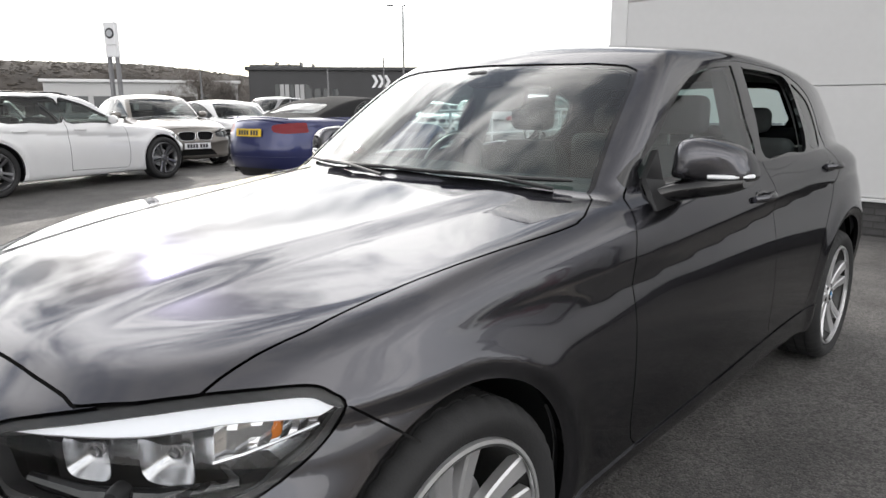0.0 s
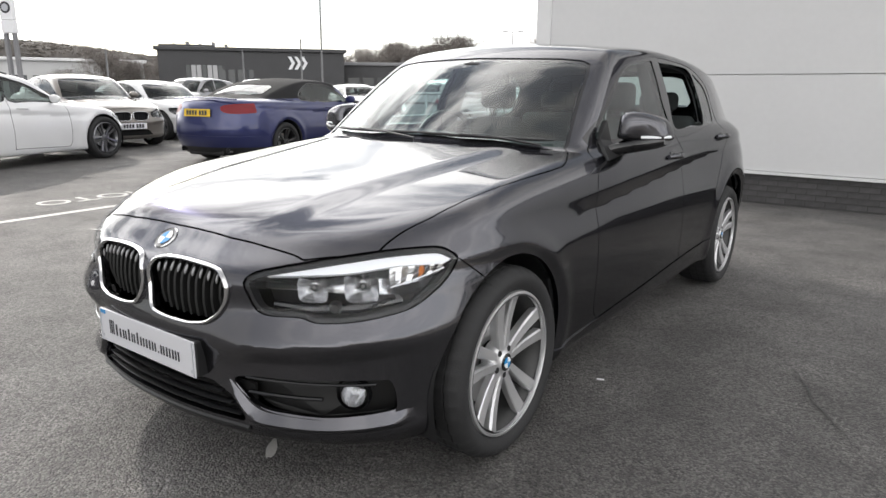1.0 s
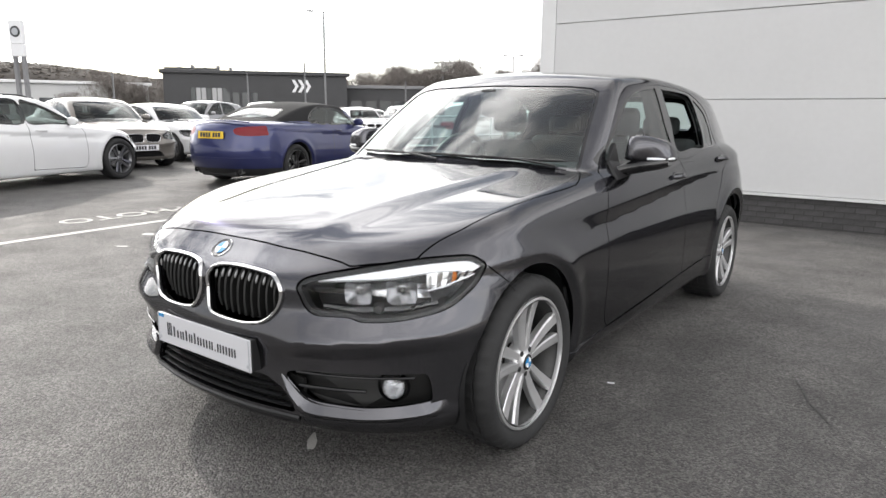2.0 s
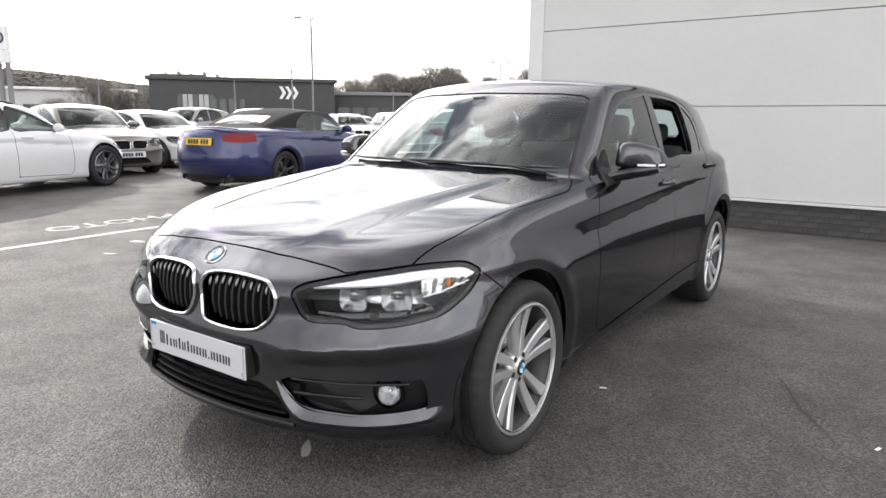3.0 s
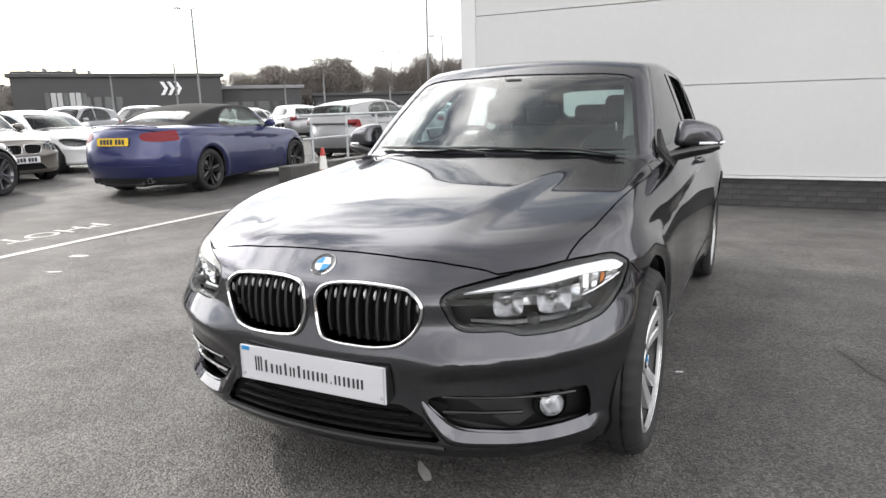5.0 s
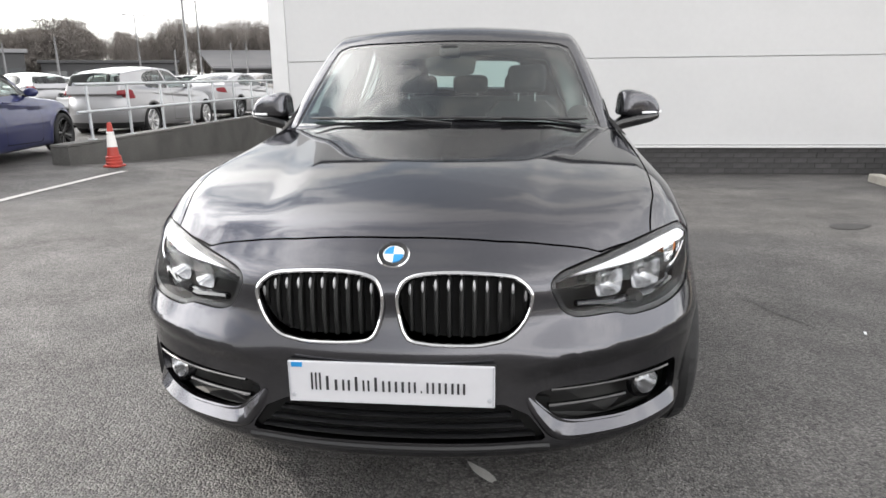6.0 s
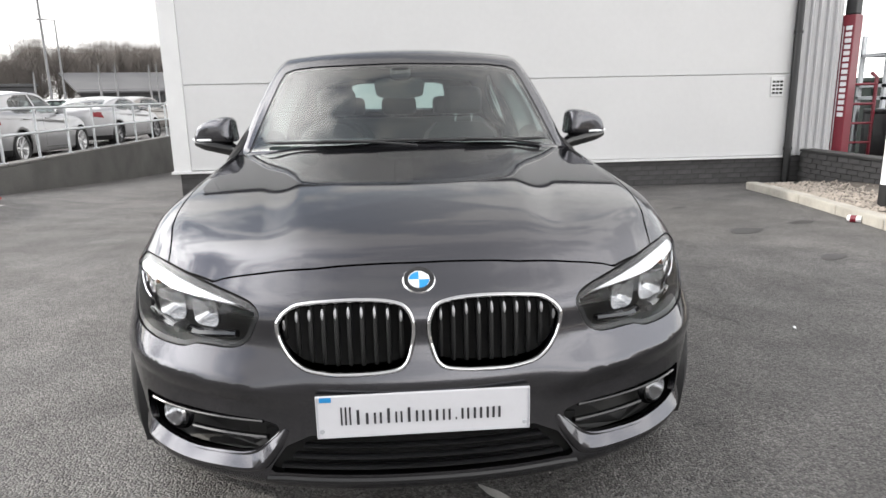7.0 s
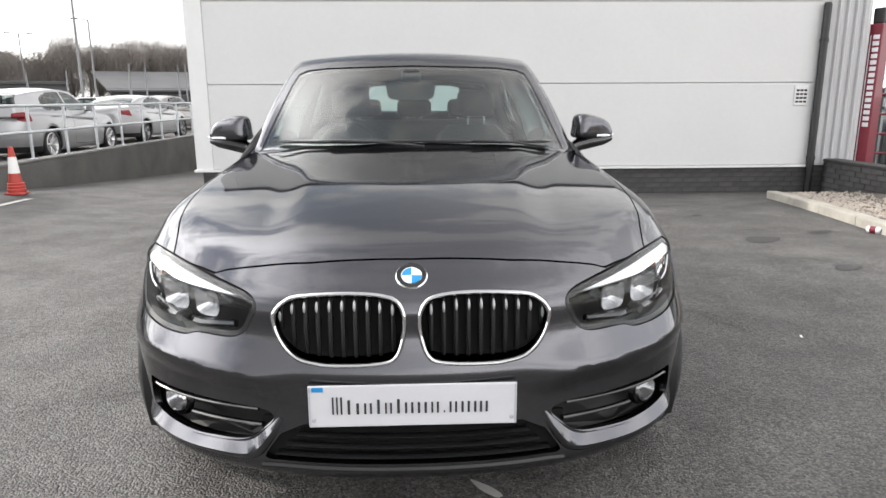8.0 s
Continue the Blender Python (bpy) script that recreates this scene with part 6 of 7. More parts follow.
def parked_car(name, form, m, label, paint, wheels=None, size=(1, 1, 1), top=None, h=0.036, seams=True, twin=True, kidney_front=True, rear_plate=True, front_plate=True, seats=True, group="", roof_bars=False):
    """A whole parked car: shell cut into panels, panes, lamps; wheels, mirrors, plates."""
    fld = body_field(form)
    root = thing(name, m, label, "car", group)
    sh = Shell(fld, (-0.98, -0.86, 0.08), (0.98, 3.92, 1.52), h)
    wb, axle = form["wheelbase"], form["wheel"]

    def wells(x, y, z):
        r = np.minimum(np.hypot(y, z - axle), np.hypot(y - wb, z - axle))
        return np.maximum(r - axle - 0.045, 0.5 - np.abs(x))

    def pane_front(x, y, z):
        a, b, c, e = form["screen"]
        dz = z - 0.965
        near = np.abs(a + b * dz + c * np.abs(dz) * dz + e * x * x - y) - 0.28
        return np.maximum(screen_edge(x, z + (1.336 - min(1.336, float(form["roof"](1.12)) - 0.012))), np.maximum(near, y - 1.6))

    back_edge = outline(both(form["hatch"])) if "hatch" in form else hatch_edge
    back_from = form["rear"][0] - 1.1

    def pane_back(x, y, z):
        return np.maximum(back_edge(x, z), back_from - y)

    glass_zones = [side_zone(outline(rounded(w, 3))) for w in form["windows"]] if "windows" in form else [side_zone(front_pane), side_zone(rear_pane), side_zone(corner_pane)]
    tail_lamp = outline(rounded(form["lamps"], 3) if "lamps" in form else [(0.50, 0.93), (0.70, 0.95), (0.99, 0.95), (0.99, 0.80), (0.70, 0.79), (0.52, 0.83)])
    end = float(form["tail"](0.85))

    def lamp_back(x, y, z):
        return np.maximum(tail_lamp(np.abs(x), z), end - form.get("lamp_wrap", 0.30) - y)

    hood_line = lambda x, y, z: np.maximum(hood_edge(x, y), 0.62 - z)
    door1 = door_zone(outline(door_a + [(1.70, 0.283), (1.70, 1.05), (1.2, 1.05), (0.80, 1.0)]))
    cuts = [wells, pane_front, pane_back, lamp_zone, lamp_back] + glass_zones + ([front_zone(kidney_edge), front_zone(intake_edge)] if kidney_front else [])
    for c in cuts:
        sh.cut(c)
    for c in glass_zones:
        sh.cut(c, 0.020)
    if seams:
        for c in (hood_line, door1):
            sh.cut(c, 0.004)
            sh.cut(c, -0.004)
    if top:
        cloth = lambda x, y, z: np.maximum(np.maximum(1.045 + 0.10 * np.clip(1.3 - y, 0, 1) - z, 1.12 - y), 0)
        roof_zone = lambda x, y, z: np.maximum(1.03 - z + 0.05 * (y > 9), 1.16 - y)
        sh.cut(roof_zone)
    sh.cut(lambda x, y, z: z - 0.30)
    sh.cut(lambda x, y, z: z - 0.47, 0.0, lambda x, y, z: end - 0.75 - y)
    c = sh.middles()
    cx, cy, cz = c.T
    hit = lambda f: f(cx, cy, cz) < 0
    out_w, fr, bk, hl, tl = hit(wells), hit(pane_front), hit(pane_back), hit(lamp_zone), hit(lamp_back)
    sides = [hit(g) for g in glass_zones]
    gr = hit(front_zone(kidney_edge)) | hit(front_zone(intake_edge)) if kidney_front else np.zeros(len(c), bool)
    panes = fr | bk
    for g in sides:
        panes |= g
    trim = np.zeros(len(c), bool)
    for g in glass_zones:
        trim |= g(cx, cy, cz) < 0.020
    trim &= ~panes
    gapm = np.zeros(len(c), bool)
    if seams:
        for z_ in (hood_line, door1):
            gapm |= np.abs(z_(cx, cy, cz)) < 0.004
        gapm &= ~(panes | hl | gr | trim)
    solid = ~(out_w | panes | hl | tl | gr | gapm | trim)
    if top:
        soft = solid & hit(roof_zone)
        solid &= ~soft
        part("soft_top", sh.piece(soft, "soft_top", top), top, root, "black fabric soft top")
    low = solid & (cz < 0.30) & (cy > end - 0.75)
    solid &= ~low
    part("valance", sh.piece(low, "valance", BLACK), BLACK, root, "black lower valance")
    bumper = solid & (cz < 0.47) & (cy > end - 0.75) & (cy > wb + axle + 0.06)
    solid &= ~bumper
    part("rear_bumper", sh.piece(bumper, "rear_bumper", paint, 0.008, 0.012), paint, root)
    hoodm = solid & hit(hood_line)
    body = part("body", sh.piece(solid & ~hoodm, "body", paint), paint, root)
    part("hood", sh.piece(hoodm, "hood", paint), paint, root)
    if gapm.any():
        part("panel_gap", sh.piece(gapm, "panel_gap", GAP, -0.01), GAP, root)
    part("windscreen", sh.piece(fr, "windscreen", TINT, -0.004), TINT, root)
    part("rear_window", sh.piece(bk, "rear_window", TINT, -0.004), TINT, root)
    for s in (1, -1):
        sd = cx * s > 0
        for g in sides:
            part("window", sh.piece(g & sd, "window", TINT, -0.006), TINT, root)
        part("window_surround", sh.piece(trim & sd, "window_surround", GLOSS_BLACK, -0.001), GLOSS_BLACK, root, "black window surround")
        lamp = part("headlight", sh.piece(hl & sd, "headlight", GLOSS_BLACK, -0.05), GLOSS_BLACK, root)
        part("headlight_lens", sh.piece(hl & sd, "headlight_lens", LENS), LENS, lamp)
        for lx, ly, lz in ((0.545, -0.535, 0.640), (0.655, -0.430, 0.650)):
            o = part("reflector", lathe([(0.05, -0.01), (0.045, 0.02), (0.02, 0.05), (0.0, 0.05)], 18, "y"), CHROME_SATIN, lamp, "", True)
            o.matrix_local = pose(s * lx, ly, lz, 8, 0, s * 32)
        part("tail_lamp", sh.piece(tl & sd, "tail_lamp", TAIL_RED, 0.002), TAIL_RED, root, "red tail lamp")
        for y in (0.0, wb):
            alloy_wheel(root, s * 0.858, y, axle, s, r=axle, spokes=5, metal=wheels or SILVER, rim=axle - 0.090, width=0.22, twin=twin, badge=False)
            arch_liner(root, s * 0.50, s * 0.83, y, axle, axle + 0.055)
        b = bmesh.new()
        bmesh.ops.create_uvsphere(b, u_segments=16, v_segments=10, radius=1)
        for v in b.verts:
            x, y, z = v.co
            v.co = Vector((s * (0.90 + 0.105 * x), 0.98 + 0.07 * (y if y < 0 else y * 0.4), 1.01 + 0.066 * z))
        mir = part("door_mirror", b, paint, root, "", True)
        part("mirror_arm", tube([(s * 0.74, 0.92, 0.955), (s * 0.86, 0.98, 0.965)], 0.02, 8), BLACK, mir, "", True)
        for y0 in ((1.50, 2.42) if len(form.get("windows", (0, 0, 0))) > 2 or name == "saloon_car" else (1.55,)):
            sx = side_x(y0, 0.87, fld)
            part("door_handle", tube([(s * (sx + 0.002), y0 - 0.1, 0.87), (s * (sx + 0.028), y0 - 0.05, 0.872), (s * (sx + 0.028), y0 + 0.05, 0.874), (s * (sx + 0.002), y0 + 0.1, 0.875)], 0.012, 8), paint, root, "", True)
        if roof_bars:
            part("roof_rail", tube([(s * 0.55, 1.45, 1.375), (s * 0.56, 1.6, 1.405), (s * 0.565, 2.4, 1.41), (s * 0.55, 3.2, 1.37)], 0.014, 8), BLACK, root, "", True)
    lining = ~(out_w | panes | hl | tl | gr) & (cz > 0.3) & (cy > 0.3)
    part("cabin_lining", sh.piece(lining, "cabin_lining", TRIM_DARK, -0.04), TRIM_DARK, root)
    part("floor_pan", box(-0.70, 0.70, -0.4, 3.3, 0.19, 0.24), GAP, root)
    part("dashboard", box(-0.68, 0.68, 0.62, 1.10, 0.6, 0.945, 0.05), TRIM_DARK, root)
    part("engine_bay", box(-0.6, 0.6, -0.55, 0.6, 0.25, 0.6), GAP, root)
    if seats:
        for x in (0.36, -0.36):
            st = part("seat", box(x - 0.25, x + 0.25, 1.75, 1.9, 0.5, 1.06, 0.06), TRIM_DARK, root)
            part("headrest", box(x - 0.12, x + 0.12, 1.82, 1.91, 1.08, 1.24, 0.035), TRIM_DARK, st)
        part("rear_bench", box(-0.6, 0.6, 2.5, 2.65, 0.5, 1.02, 0.06), TRIM_DARK, root)
    if kidney_front:
        for s in (1, -1):
            pts = [(s * x, front_y(x, z, fld) - 0.004, z) for x, z in kidney[::3]]
            fr_ob = part("grille_frame", surface_tube(pts, (0.009, 0.011), 8), CHROME, root, "chrome kidney grille frame", True)
            part("grille_back", box(min(s * 0.03, s * 0.34), max(s * 0.03, s * 0.34), -0.62, -0.61, 0.52, 0.68), GAP, fr_ob)
            for k in range(7):
                x = 0.055 + 0.04 * k
                part("grille_bar", box(s * x - 0.006, s * x + 0.006, front_y(x, 0.6, fld) + 0.012, front_y(x, 0.6, fld) + 0.03, 0.54, 0.665), BLACK, fr_ob)
        part("intake_back", box(-0.42, 0.42, -0.66, -0.65, 0.22, 0.36), GAP, root)
    if front_plate:
        number_bars(root, WHITE_PLASTIC, float(form["nose"](0.43)) - 0.02, 0.43, -1)
    if rear_plate:
        ybk = max(y for y in np.arange(3.0, 4.0, 0.005) if fld(np.array([0.0]), np.array([y]), np.array([0.82]))[0] < 0)
        number_bars(root, YELLOW, ybk + 0.012, 0.82, 1, -6)
    if size != (1, 1, 1):
        root.scale = size
    return root


def at_car(x, y, heading, z=0.0):
    return pose(x, y, z, 0, 0, heading)


blue = parked_car("cabriolet_car", cabriolet_form(), at_car(-7.95, 8.06, 190.0), "metallic blue cabriolet with a closed black soft top", BLUE_PAINT, BLACK_ALLOY, (1.03, 1, 1.0), top=SOFT_TOP, h=0.030, twin=True, kidney_front=False)
part("boot_spoiler", tube([(-0.62, 3.60, 1.02), (-0.3, 3.66, 1.045), (0.3, 3.66, 1.045), (0.62, 3.60, 1.02)], 0.022, 8, flat=0.5), BLUE_PAINT, blue, "", True)
part("rear_diffuser", box(-0.36, 0.36, 3.45, 3.655, 0.16, 0.27, 0.03), BLACK, blue)
for sx in (-0.46, 0.46):
    part("exhaust_pipe", lathe([(0.042, 3.45), (0.042, 3.665), (0.036, 3.665), (0.036, 3.45)], 18, "y", closed=True), CHROME, blue, "", True).matrix_local = pose(sx, 0, 0.25)
estate = parked_car("estate_car", estate_form(), at_car(-10.42, 3.80, 198.0), "white estate car with dark-spoked alloy wheels", WHITE_PAINT, DARK_ALLOY, (1.02, 1, 1.0), h=0.030, roof_bars=True)
grey = parked_car("saloon_car", saloon_form(), at_car(-11.75, 5.40, 87.2), "bronze-grey saloon with a chrome kidney grille", BRONZE_PAINT, SILVER, (1.02, 1, 1.03))
coupe = parked_car("coupe_car", coupe_form(), at_car(-12.70, 7.80, 93.0), "white coupe with grey alloy wheels", WHITE_PAINT, DARK_ALLOY)
silver = parked_car("compact_car", dict(hatchback_form(), lamps=[(0.57, 0.92), (0.64, 0.952), (0.80, 0.955), (0.97, 0.93), (0.97, 0.80), (0.80, 0.778), (0.64, 0.785), (0.58, 0.83)], lamp_wrap=0.30, rear=(3.53, 0.42), hatch=[(0, 1.325), (0.45, 1.31), (0.54, 1.27), (0.60, 1.08), (0.54, 1.04), (0, 1.03)]), at_car(-8.70, 15.15, 179.4, -0.05), "silver compact hatchback behind the guard rail", SILVER_PAINT, SILVER, (1.02, 1.0, 1.07), rear_plate=False)
silver_coupe = parked_car("coupe_car", coupe_form(), at_car(-8.70, 20.6, 177.8), "silver coupe behind the guard rail", SILVER_PAINT, DARK_ALLOY, rear_plate=False)

# further rows, as copies
far_group = "cars in the far rows"
for src, x, y, hd, lab, k in ((silver, -20.2, 11.8, 20, "silver car in the far row", 1.1), (coupe, -17.2, 10.2, 75, "white coupe in the far row", 1.0), (silver, -21.5, 15.5, 10, "silver car in the far row", 1.12),
                              (estate, -17.9, 19.6, 60, "white estate in the far row", 1.0), (silver, -19.6, 23.0, 240, "silver car in the far row", 1.05), (coupe, -16.4, 22.2, 60, "white coupe in the far row", 1.0),
                              (grey, -18.2, 26.2, 240, "grey saloon in the far row", 1.0), (estate, -15.0, 25.0, 60, "white estate in the far row", 1.0), (coupe, -23.5, 26.5, 60, "white coupe in the far row", 1.0),
                              (grey, -10.3, 27.8, 172, "dark grey saloon behind the guard rail", 1.0), (estate, -13.2, 30.5, 90, "white estate in the far row", 1.0), (silver_coupe, -9.8, 33.5, 172, "silver coupe behind the guard rail", 1.0),
                              (coupe, -14.5, 36.5, 100, "white coupe in the far row", 1.0), (silver, -17.5, 33.0, 80, "silver car in the far row", 1.0), (estate, -22.0, 34.0, 80, "white estate in the far row", 1.0),
                              (grey, -15.8, 3.2, 93, "grey saloon beside other parked cars", 1.0), (silver, -16.5, 0.4, 93, "silver car beside other parked cars", 1.0), (coupe, -16.0, -2.5, 93, "white coupe beside other parked cars", 1.0)):
    o = copy_thing(src, at_car(x, y, hd))
    o.scale = (1, 1, k)
    tagged(o, lab, "car", far_group)

# ---- distance: buildings, lamps, pylon, trees, hill ----
CAM0 = (1.0, -2.0)


def far_at(az, dist):
    a = radians(az)
    return CAM0[0] + dist * math.sin(a), CAM0[1] + dist * math.cos(a)


BARK = mat("bark", (0.10, 0.085, 0.07), 0.9, var=0.25)
TWIG = mat("bare_twigs", (0.20, 0.18, 0.165), 0.9, var=0.25, scale=0.6)
HILL = mat("wooded_hill", (0.066, 0.058, 0.052), 0.95, var=0.45, scale=0.05, fine=0.6)
GLAZING = mat("dark_window_glass", (0.03, 0.035, 0.04), 0.08, coat=0.5, var=0.05)
LAMP_STEEL = mat("weathered_lamp_steel", (0.17, 0.17, 0.175), 0.5, 0.4, var=0.15, scale=3)
PALE_WALL = mat("pale_cladding", (0.52, 0.52, 0.52), 0.5, var=0.06, scale=0.3)
ROOF_DARK = mat("dark_roof_sheet", (0.10, 0.10, 0.105), 0.75, var=0.15, scale=0.4)
ROOF_GREY = mat("grey_roof_sheet", (0.22, 0.22, 0.23), 0.6, var=0.12, scale=0.4)


def block(name, az0, az1, dist, height, depth, label, walls, roof=None, windows=0, wz=(1.0, 3.0), wmat=None, over=0.3, slope=0.0):
    x0, y0 = far_at(az0, dist)
    x1, y1 = far_at(az1, dist)
    w = math.hypot(x1 - x0, y1 - y0)
    ang = math.degrees(math.atan2(y1 - y0, x1 - x0))
    e = thing(name, pose(x0, y0, 0, 0, 0, ang), label, "building")
    part("wall", box(0, w, 0, depth, -1, height), walls, e)
    if slope:
        r = bmesh.new()
        v = [r.verts.new(c) for c in ((-over, -over, height), (w + over, -over, height), (w + over - slope, depth * 0.6, height + slope * 0.55), (-over + slope, depth * 0.6, height + slope * 0.55), (w + over, depth + over, height), (-over, depth + over, height))]
        for f in ((0, 1, 2, 3), (2, 4, 5, 3), (0, 3, 5), (1, 4, 2), (0, 5, 4, 1)):
            r.faces.new([v[i] for i in f])
        part("roof", r, roof or ROOF_GREY, e)
    else:
        part("roof", box(-over, w + over, -over, depth + over, height, height + 0.35, 0.05), roof or ROOF_GREY, e)
    for k in range(windows):
        a = w * (k + 0.12) / windows
        win = part("window", box(a, a + w / windows * 0.76, -0.06, 0.05, wz[0], wz[1]), wmat or GLAZING, e)
        part("frame", box(a - 0.05, a + w / windows * 0.76 + 0.05, -0.10, -0.06, wz[0] - 0.08, wz[0]), PALE_WALL, win)
    return e, w, ang


dark, dw, da = block("dark_showroom", -58.4, -43.9, 70, 4.75, 18, "long dark-clad showroom with white chevrons", DARK_STEEL, DARK_STEEL, 0)
for k in range(3):
    xx = dw * 0.685 + k * 0.62
    b = bmesh.new()
    o = [(0, 0), (0.32, 0), (0.68, 0.62), (0.32, 1.24), (0, 1.24), (0.36, 0.62)]
    f = [b.verts.new((xx + u, -0.12, 3.10 + v)) for u, v in o]
    g = [b.verts.new((xx + u, 0.02, 3.10 + v)) for u, v in o]
    b.faces.new((f[0], f[1], f[2], f[5]))
    b.faces.new((f[5], f[2], f[3], f[4]))
    for i in range(6):
        b.faces.new((f[i], g[i], g[(i + 1) % 6], f[(i + 1) % 6]))
    part("chevron", b, WHITE_PLASTIC, dark, "white chevron")
for k in range(7):
    part("shop_window", box(dw * (0.14 + 0.028 * k), dw * (0.163 + 0.028 * k), -0.08, 0.05, 1.4, 3.4), SILVER_PAINT if k % 3 else GLAZING, dark, "pale window strip")
part("upper_box", box(dw * 0.0, dw * 0.29, 1.0, 14, 4.75, 5.35, 0.05), DARK_STEEL, dark)
for k in range(5):
    part("roof_unit", box(dw * (0.06 + 0.07 * k), dw * (0.075 + 0.07 * k), 3, 4.5, 4.75, 5.55 + 0.2 * (k % 2), 0.05), ROOF_GREY, dark)
for k in range(4):
    part("door_bay", box(dw * (0.31 + 0.05 * k), dw * (0.345 + 0.05 * k), -0.06, 0.05, 0.2, 3.0), GLAZING, dark)
block("low_shed", -45.0, -37.6, 74, 3.7, 14, "low dark shed with a pale roof edge", DARK_STEEL, ROOF_GREY, 6, (1.2, 2.4))
block("white_warehouse", -73.3, -59.6, 95, 4.3, 20, "long low white warehouse", PALE_WALL, FLASHING, 9, (0.6, 2.6), None, 0.4)
block("white_warehouse", -92, -77, 80, 4.0, 20, "long low white warehouse", PALE_WALL, FLASHING, 8, (0.6, 2.6), None, 0.4)
hall, hw, ha = block("grey_roof_building", -24.6, -15.5, 82, 2.3, 16, "low building under a sloping dark grey roof", DARK_STEEL, ROOF_DARK, 0, over=0.3)
slab = bmesh.new()
v = [slab.verts.new(c) for c in ((-0.2, -0.9, 2.25), (hw + 1, -0.9, 2.25), (hw + 1, 9.0, 4.55), (-2.6, 9.0, 4.55), (-0.2, -0.9, 2.45), (hw + 1, -0.9, 2.45), (hw + 1, 9.0, 4.75), (-2.6, 9.0, 4.75))]
for f in ((0, 1, 2, 3), (4, 7, 6, 5), (0, 4, 5, 1), (1, 5, 6, 2), (2, 6, 7, 3), (3, 7, 4, 0)):
    slab.faces.new([v[k] for k in f])
part("pitched_roof", slab, ROOF_DARK, hall)
for k in range(7):
    win = part("window", box(0.6 + 1.9 * k, 2.1 + 1.9 * k, -0.06, 0.05, 0.7, 1.9), GLAZING, hall)
    part("frame", box(0.55 + 1.9 * k, 2.15 + 1.9 * k, -0.10, -0.06, 0.62, 0.7), PALE_WALL, win)
block("dark_shed", -36.6, -27.4, 84, 3.0, 12, "low dark shed among trees", DARK_STEEL, DARK_STEEL, 5, (1.0, 2.2))

px, py = far_at(-67.75, 50)
pyl = thing("pylon_sign", pose(px, py, 0, 0, 0, 28), "tall white twin-legged pylon sign with a round emblem", "sign")
for x in (-0.30, 0.30):
    part("leg", box(x - 0.11, x + 0.11, -0.12, 0.12, 0, 4.5, 0.02), ROOF_GREY, pyl)
part("sign_panel", box(-0.44, 0.44, -0.18, 0.18, 4.45, 5.20, 0.03), WHITE_PLASTIC, pyl)
part("sign_panel", box(-0.44, 0.44, -0.18, 0.18, 5.22, 6.65, 0.03), WHITE_PLASTIC, pyl)
for r, mt, d in ((0.34, INK, 0.0), (0.22, PLATE_GREY, -0.02)):
    part("sign_disc", lathe([(0.0, -0.20 + d), (r, -0.20 + d), (r, -0.17 + d)], 28, "y"), mt, pyl).matrix_local = pose(0.03, 0, 5.95)


def street_lamp(az, dist, height, arms, label="tall slim grey street lamp"):
    x, y = far_at(az, dist)
    e = thing("street_lamp", pose(x, y, 0, 0, 0, -az), label, "street lamp", "street lamps")
    part("column", tube([(0, 0, -0.7), (0, 0, 1.2), (0, 0, 1.25), (0, 0, height)], [0.12, 0.12, 0.095, 0.06], 10), LAMP_STEEL, e, "", True)
    for s in arms:
        part("arm", tube([(0, 0, height - 0.1), (s * 0.3, 0, height), (s * 0.9, 0, height + 0.04)], 0.03, 8), LAMP_STEEL, e, "", True)
        part("lantern", box(min(s * 0.8, s * 1.4), max(s * 0.8, s * 1.4), -0.13, 0.13, height - 0.02, height + 0.10, 0.03), LAMP_STEEL, e)
    return e


for az, dist, hh, arms in ((-45.6, 60, 9.65, (-1, 0.15)), (-26.9, 52, 10.6, (1,)), (-25.7, 72, 8.6, (-1,)), (-30.0, 92, 8.8, (-1, 1)), (-22.2, 70, 4.6, ()), (-19.9, 66, 4.4, ()), (-19.2, 80, 5.2, ()), (-27.6, 66, 3.8, ()),
                           (-30.2, 60, 3.4, ()), (-47.3, 62, 5.5, ()), (-51.9, 60, 4.4, ()), (-38.9, 66, 4.2, ()), (-61.9, 60, 4.3, ()), (-35.7, 60, 4.4, ()), (-23.5, 58, 4.0, ())):
    street_lamp(az, dist, hh, arms, "tall slim grey street lamp" if arms else "slim grey post standing in the car park")


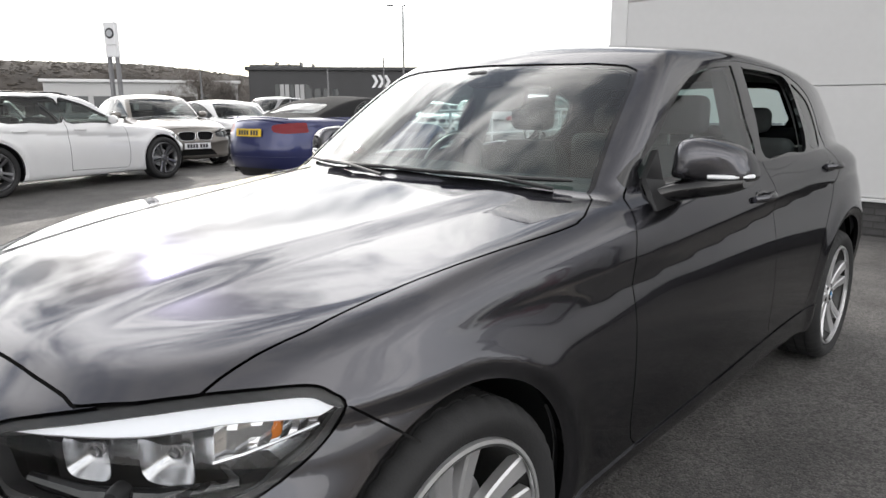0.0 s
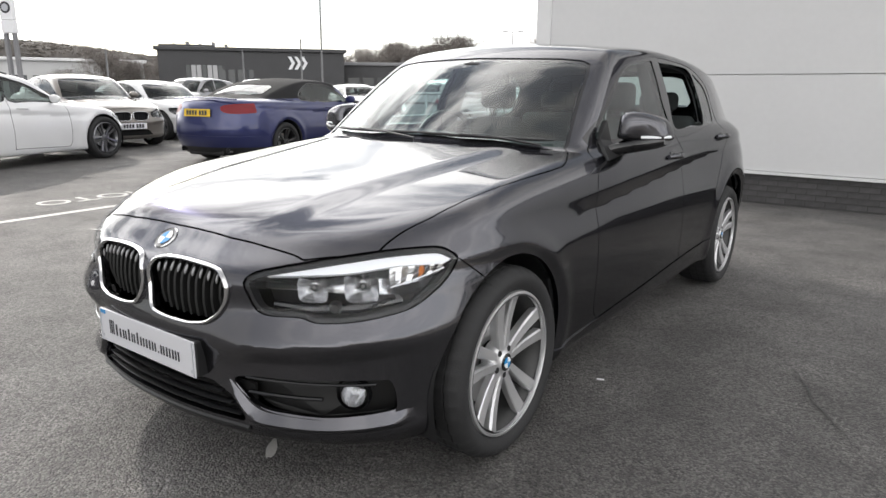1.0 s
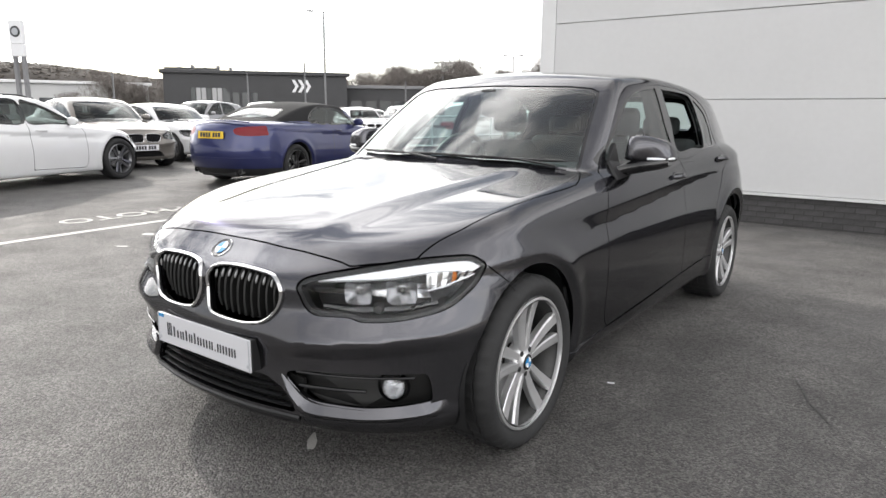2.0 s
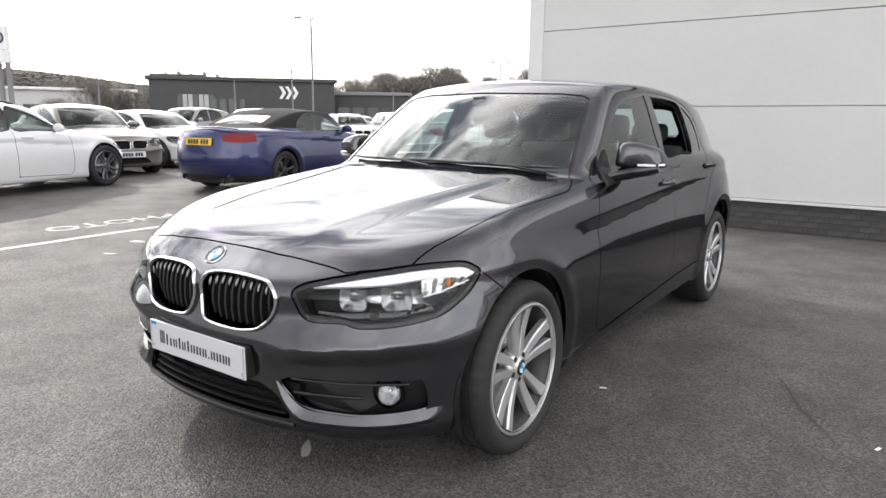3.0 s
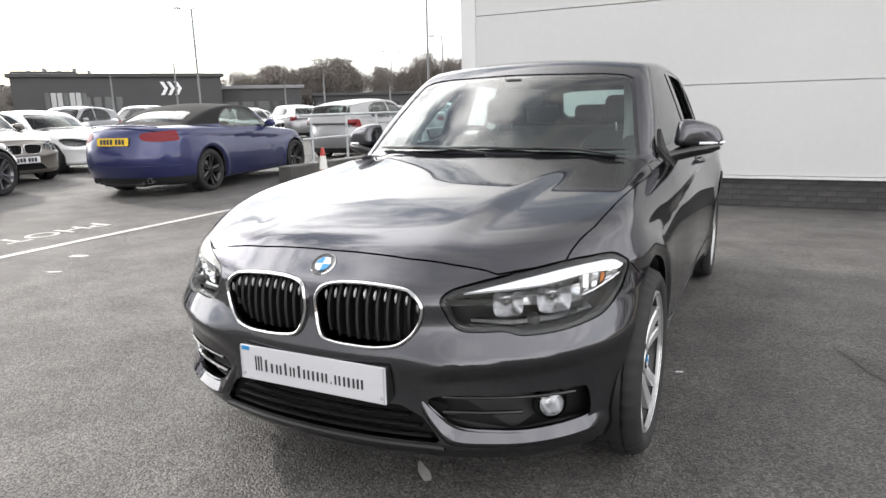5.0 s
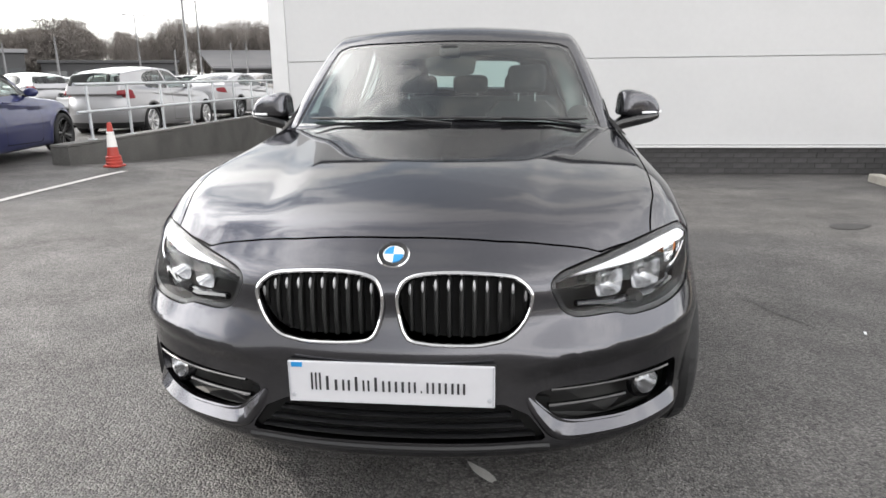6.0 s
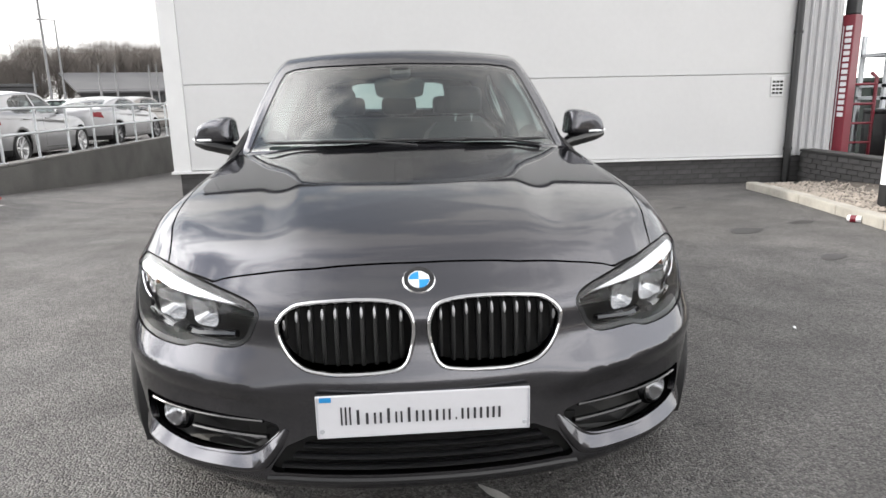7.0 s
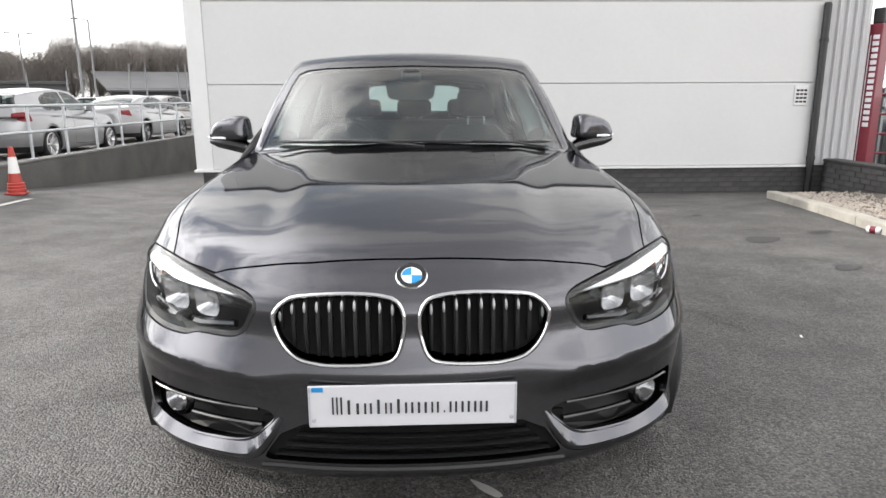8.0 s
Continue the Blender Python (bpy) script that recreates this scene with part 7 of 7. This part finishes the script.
def tree(x, y, height, spread, dense, seed, name="tree", label="bare winter tree with fine twigs"):
    """Tapered trunk, limbs, and a crown of many small blades: fine twigs, or leaves when dense."""
    r = np.random.default_rng(seed)
    e = thing(name, pose(x, y, -0.2), label, "tree", "trees along the skyline")
    trunk = bmesh.new()
    tips = []
    tube([(0, 0, 0), (0.1, 0, height * 0.3), (0.05, 0.1, height * 0.62), (0.1, 0.1, height * 0.9)], [height * 0.024, height * 0.018, height * 0.010, height * 0.003], 7, trunk)
    for k in range(14):
        t = r.uniform(0.25, 0.85)
        a = r.uniform(0, 2 * math.pi)
        ln = spread * r.uniform(0.5, 1.0) * (1.1 - 0.6 * t)
        p0 = (0.08, 0.05, height * t)
        p2 = (math.cos(a) * ln, math.sin(a) * ln, height * min(0.97, t + r.uniform(0.1, 0.28)))
        p1 = tuple((p0[i] + p2[i]) / 2 + (0.06 * height if i == 2 else 0) * 0.4 for i in range(3))
        tube([p0, p1, p2], [height * 0.008, height * 0.005, height * 0.0015], 5, trunk)
        tips += [p1, p2, tuple((p1[i] + p2[i]) / 2 for i in range(3))]
    part("trunk", trunk, BARK, e, "", True)
    tips = np.array(tips + [(0.1, 0.1, height * 0.9), (0.1, 0, height * 0.75)])
    n = 3600 if dense else 2900
    c = tips[r.integers(0, len(tips), n)] + r.normal(0, 1, (n, 3)) * np.array([spread * 0.22, spread * 0.22, height * 0.085])
    c[:, 2] = np.clip(c[:, 2], height * 0.12, height * 1.02)
    d = r.normal(0, 1, (n, 3)) + (np.array([0, 0, 1.0]) if dense else np.array([0, 0, 1.3]))
    d /= np.linalg.norm(d, axis=1)[:, None]
    u = np.cross(d, r.normal(0, 1, (n, 3)))
    u /= np.linalg.norm(u, axis=1)[:, None]
    ln = (r.uniform(0.3, 0.9, n) if dense else r.uniform(0.4, 1.0, n))[:, None]
    wd = (r.uniform(0.012, 0.034, n) if dense else r.uniform(0.009, 0.021, n))[:, None]
    v = np.stack([c - u * wd, c + u * wd, c + d * ln + u * wd * 0.3, c + d * ln - u * wd * 0.3], 1).reshape(-1, 3)
    f = [(4 * i, 4 * i + 1, 4 * i + 2, 4 * i + 3) for i in range(n)]
    mt = TWIG
    part("crown", mesh_of("crown", v, f, mt, smooth=False), mt, e)
    return e


rt = np.random.default_rng(11)
protos = {k: tree(*far_at(-40 + 2.3 * k, 96 + k), 6.7 if k < 2 else 6.2, 2.6 if k < 2 else 2.0, k < 2, 20 + k, label="dense bare winter tree in the distance" if k < 2 else "bare winter tree with fine twigs") for k in range(4)}
for k in range(62):
    az = -44 + 28 * (k / 61) ** 0.75 + rt.normal(0, 0.3)
    dense = -40 < az < -33.6
    src = protos[int(rt.integers(0, 2)) if dense else 2 + int(rt.integers(0, 2))]
    x, y = far_at(az, rt.uniform(92, 112))
    s = rt.uniform(0.88, 1.12) * (1.08 if az < -28 else 1.26)
    o = copy_thing(src, pose(x, y, -0.2, 0, 0, rt.uniform(0, 360)))
    o.scale = (s * (1.15 if dense else 0.85), s * (1.15 if dense else 0.85), s)
for az, dist, s in ((-62.4, 70, 0.75), (-61.2, 72, 0.65), (-60.2, 75, 0.6), (-65.0, 85, 0.5), (-57.6, 90, 0.8), (-51, 95, 0.8)):
    x, y = far_at(az, dist)
    o = copy_thing(protos[2], pose(x, y, -0.2, 0, 0, 40 * az))
    o.scale = (s * 1.4, s * 1.4, s)

# wooded hill on the skyline
hv, hf = [], []
azs = np.linspace(-125, -50, 151)
levels = ((300, 0.0), (305, 0.30), (315, 0.62), (330, 0.86), (350, 1.0), (420, 1.05))
ridge = spline(-125, 17.5, -95, 20, -76, 21.2, -69, 21.2, -65, 20.0, -61, 17.2, -57, 14.5, -50, 9.5)
for a in azs:
    for d, k in levels:
        x, y = far_at(a, d)
        jag = noise.noise((a * 1.9, d * 0.05, 3)) * 0.7 + noise.noise((a * 6.1, d * 0.11, 7)) * 0.5
        hv.append((x, y, float(ridge(np.array(a))) * k + (jag if k > 0 else 0)))
nl = len(levels)
for i in range(len(azs) - 1):
    for j in range(nl - 1):
        hf.append((i * nl + j, (i + 1) * nl + j, (i + 1) * nl + j + 1, i * nl + j + 1))
tagged(part("hill", mesh_of("hill", hv, hf, HILL), HILL), "wooded winter hill on the skyline", "hill", kind="structure")
wv, wf = [], []
for k in range(5200):
    a = rt.uniform(-122, -51)
    t = rt.uniform(0.1, 1.0)
    d = 300 + 52 * t
    x, y = far_at(a, d)
    kk = float(np.interp(d, [300, 305, 315, 330, 350, 420], [0, 0.30, 0.62, 0.86, 1.0, 1.05]))
    z = float(ridge(np.array(a))) * kk
    w, hh = rt.uniform(0.5, 1.0), rt.uniform(0.25, 0.65)
    o = len(wv)
    for q in range(5):
        b = 2 * math.pi * q / 5 + rt.uniform(0, 1)
        wv.append((x + w * math.cos(b), y + w * math.sin(b), z + hh * rt.uniform(0.1, 0.4)))
    wv.append((x + rt.normal(0, 0.3), y, z + hh))
    wf += [(o + q, o + (q + 1) % 5, o + 5) for q in range(5)]
WOOD = mat("winter_woodland", (0.085, 0.072, 0.060), 0.95, var=0.2, scale=0.08, fine=0.7)
tagged(part("woodland", mesh_of("woodland", wv, wf, WOOD, smooth=False), WOOD), "distant bare woodland on the hill", "woodland", kind="stuff")
# plain yard and hedge beyond the sign
block("rear_unit", 40.0, 62.0, 34, 4.6, 10, "grey industrial unit beyond the yard", PALE_WALL, ROOF_GREY, 6, (1.0, 3.0))
van = thing("waste_container", pose(11.2, 12.8, gz(11, 12), 0, 0, 8), "dark green steel waste container", "container")
CONTAINER = mat("container_green", (0.02, 0.03, 0.025), 0.6, var=0.3, scale=4)
part("container_body", box(-1.6, 1.6, -0.9, 0.9, 0.2, 1.75, 0.05), CONTAINER, van)
for k in range(6):
    part("container_rib", box(-1.5 + 0.58 * k, -1.42 + 0.58 * k, -0.96, -0.9, 0.25, 1.7), CONTAINER, van)
part("container_lid", box(-1.65, 1.65, -0.95, 0.95, 1.75, 1.85, 0.03), CONTAINER, van)
part("container_skid", box(-1.5, 1.5, -0.8, 0.8, 0.0, 0.2), GAP, van)
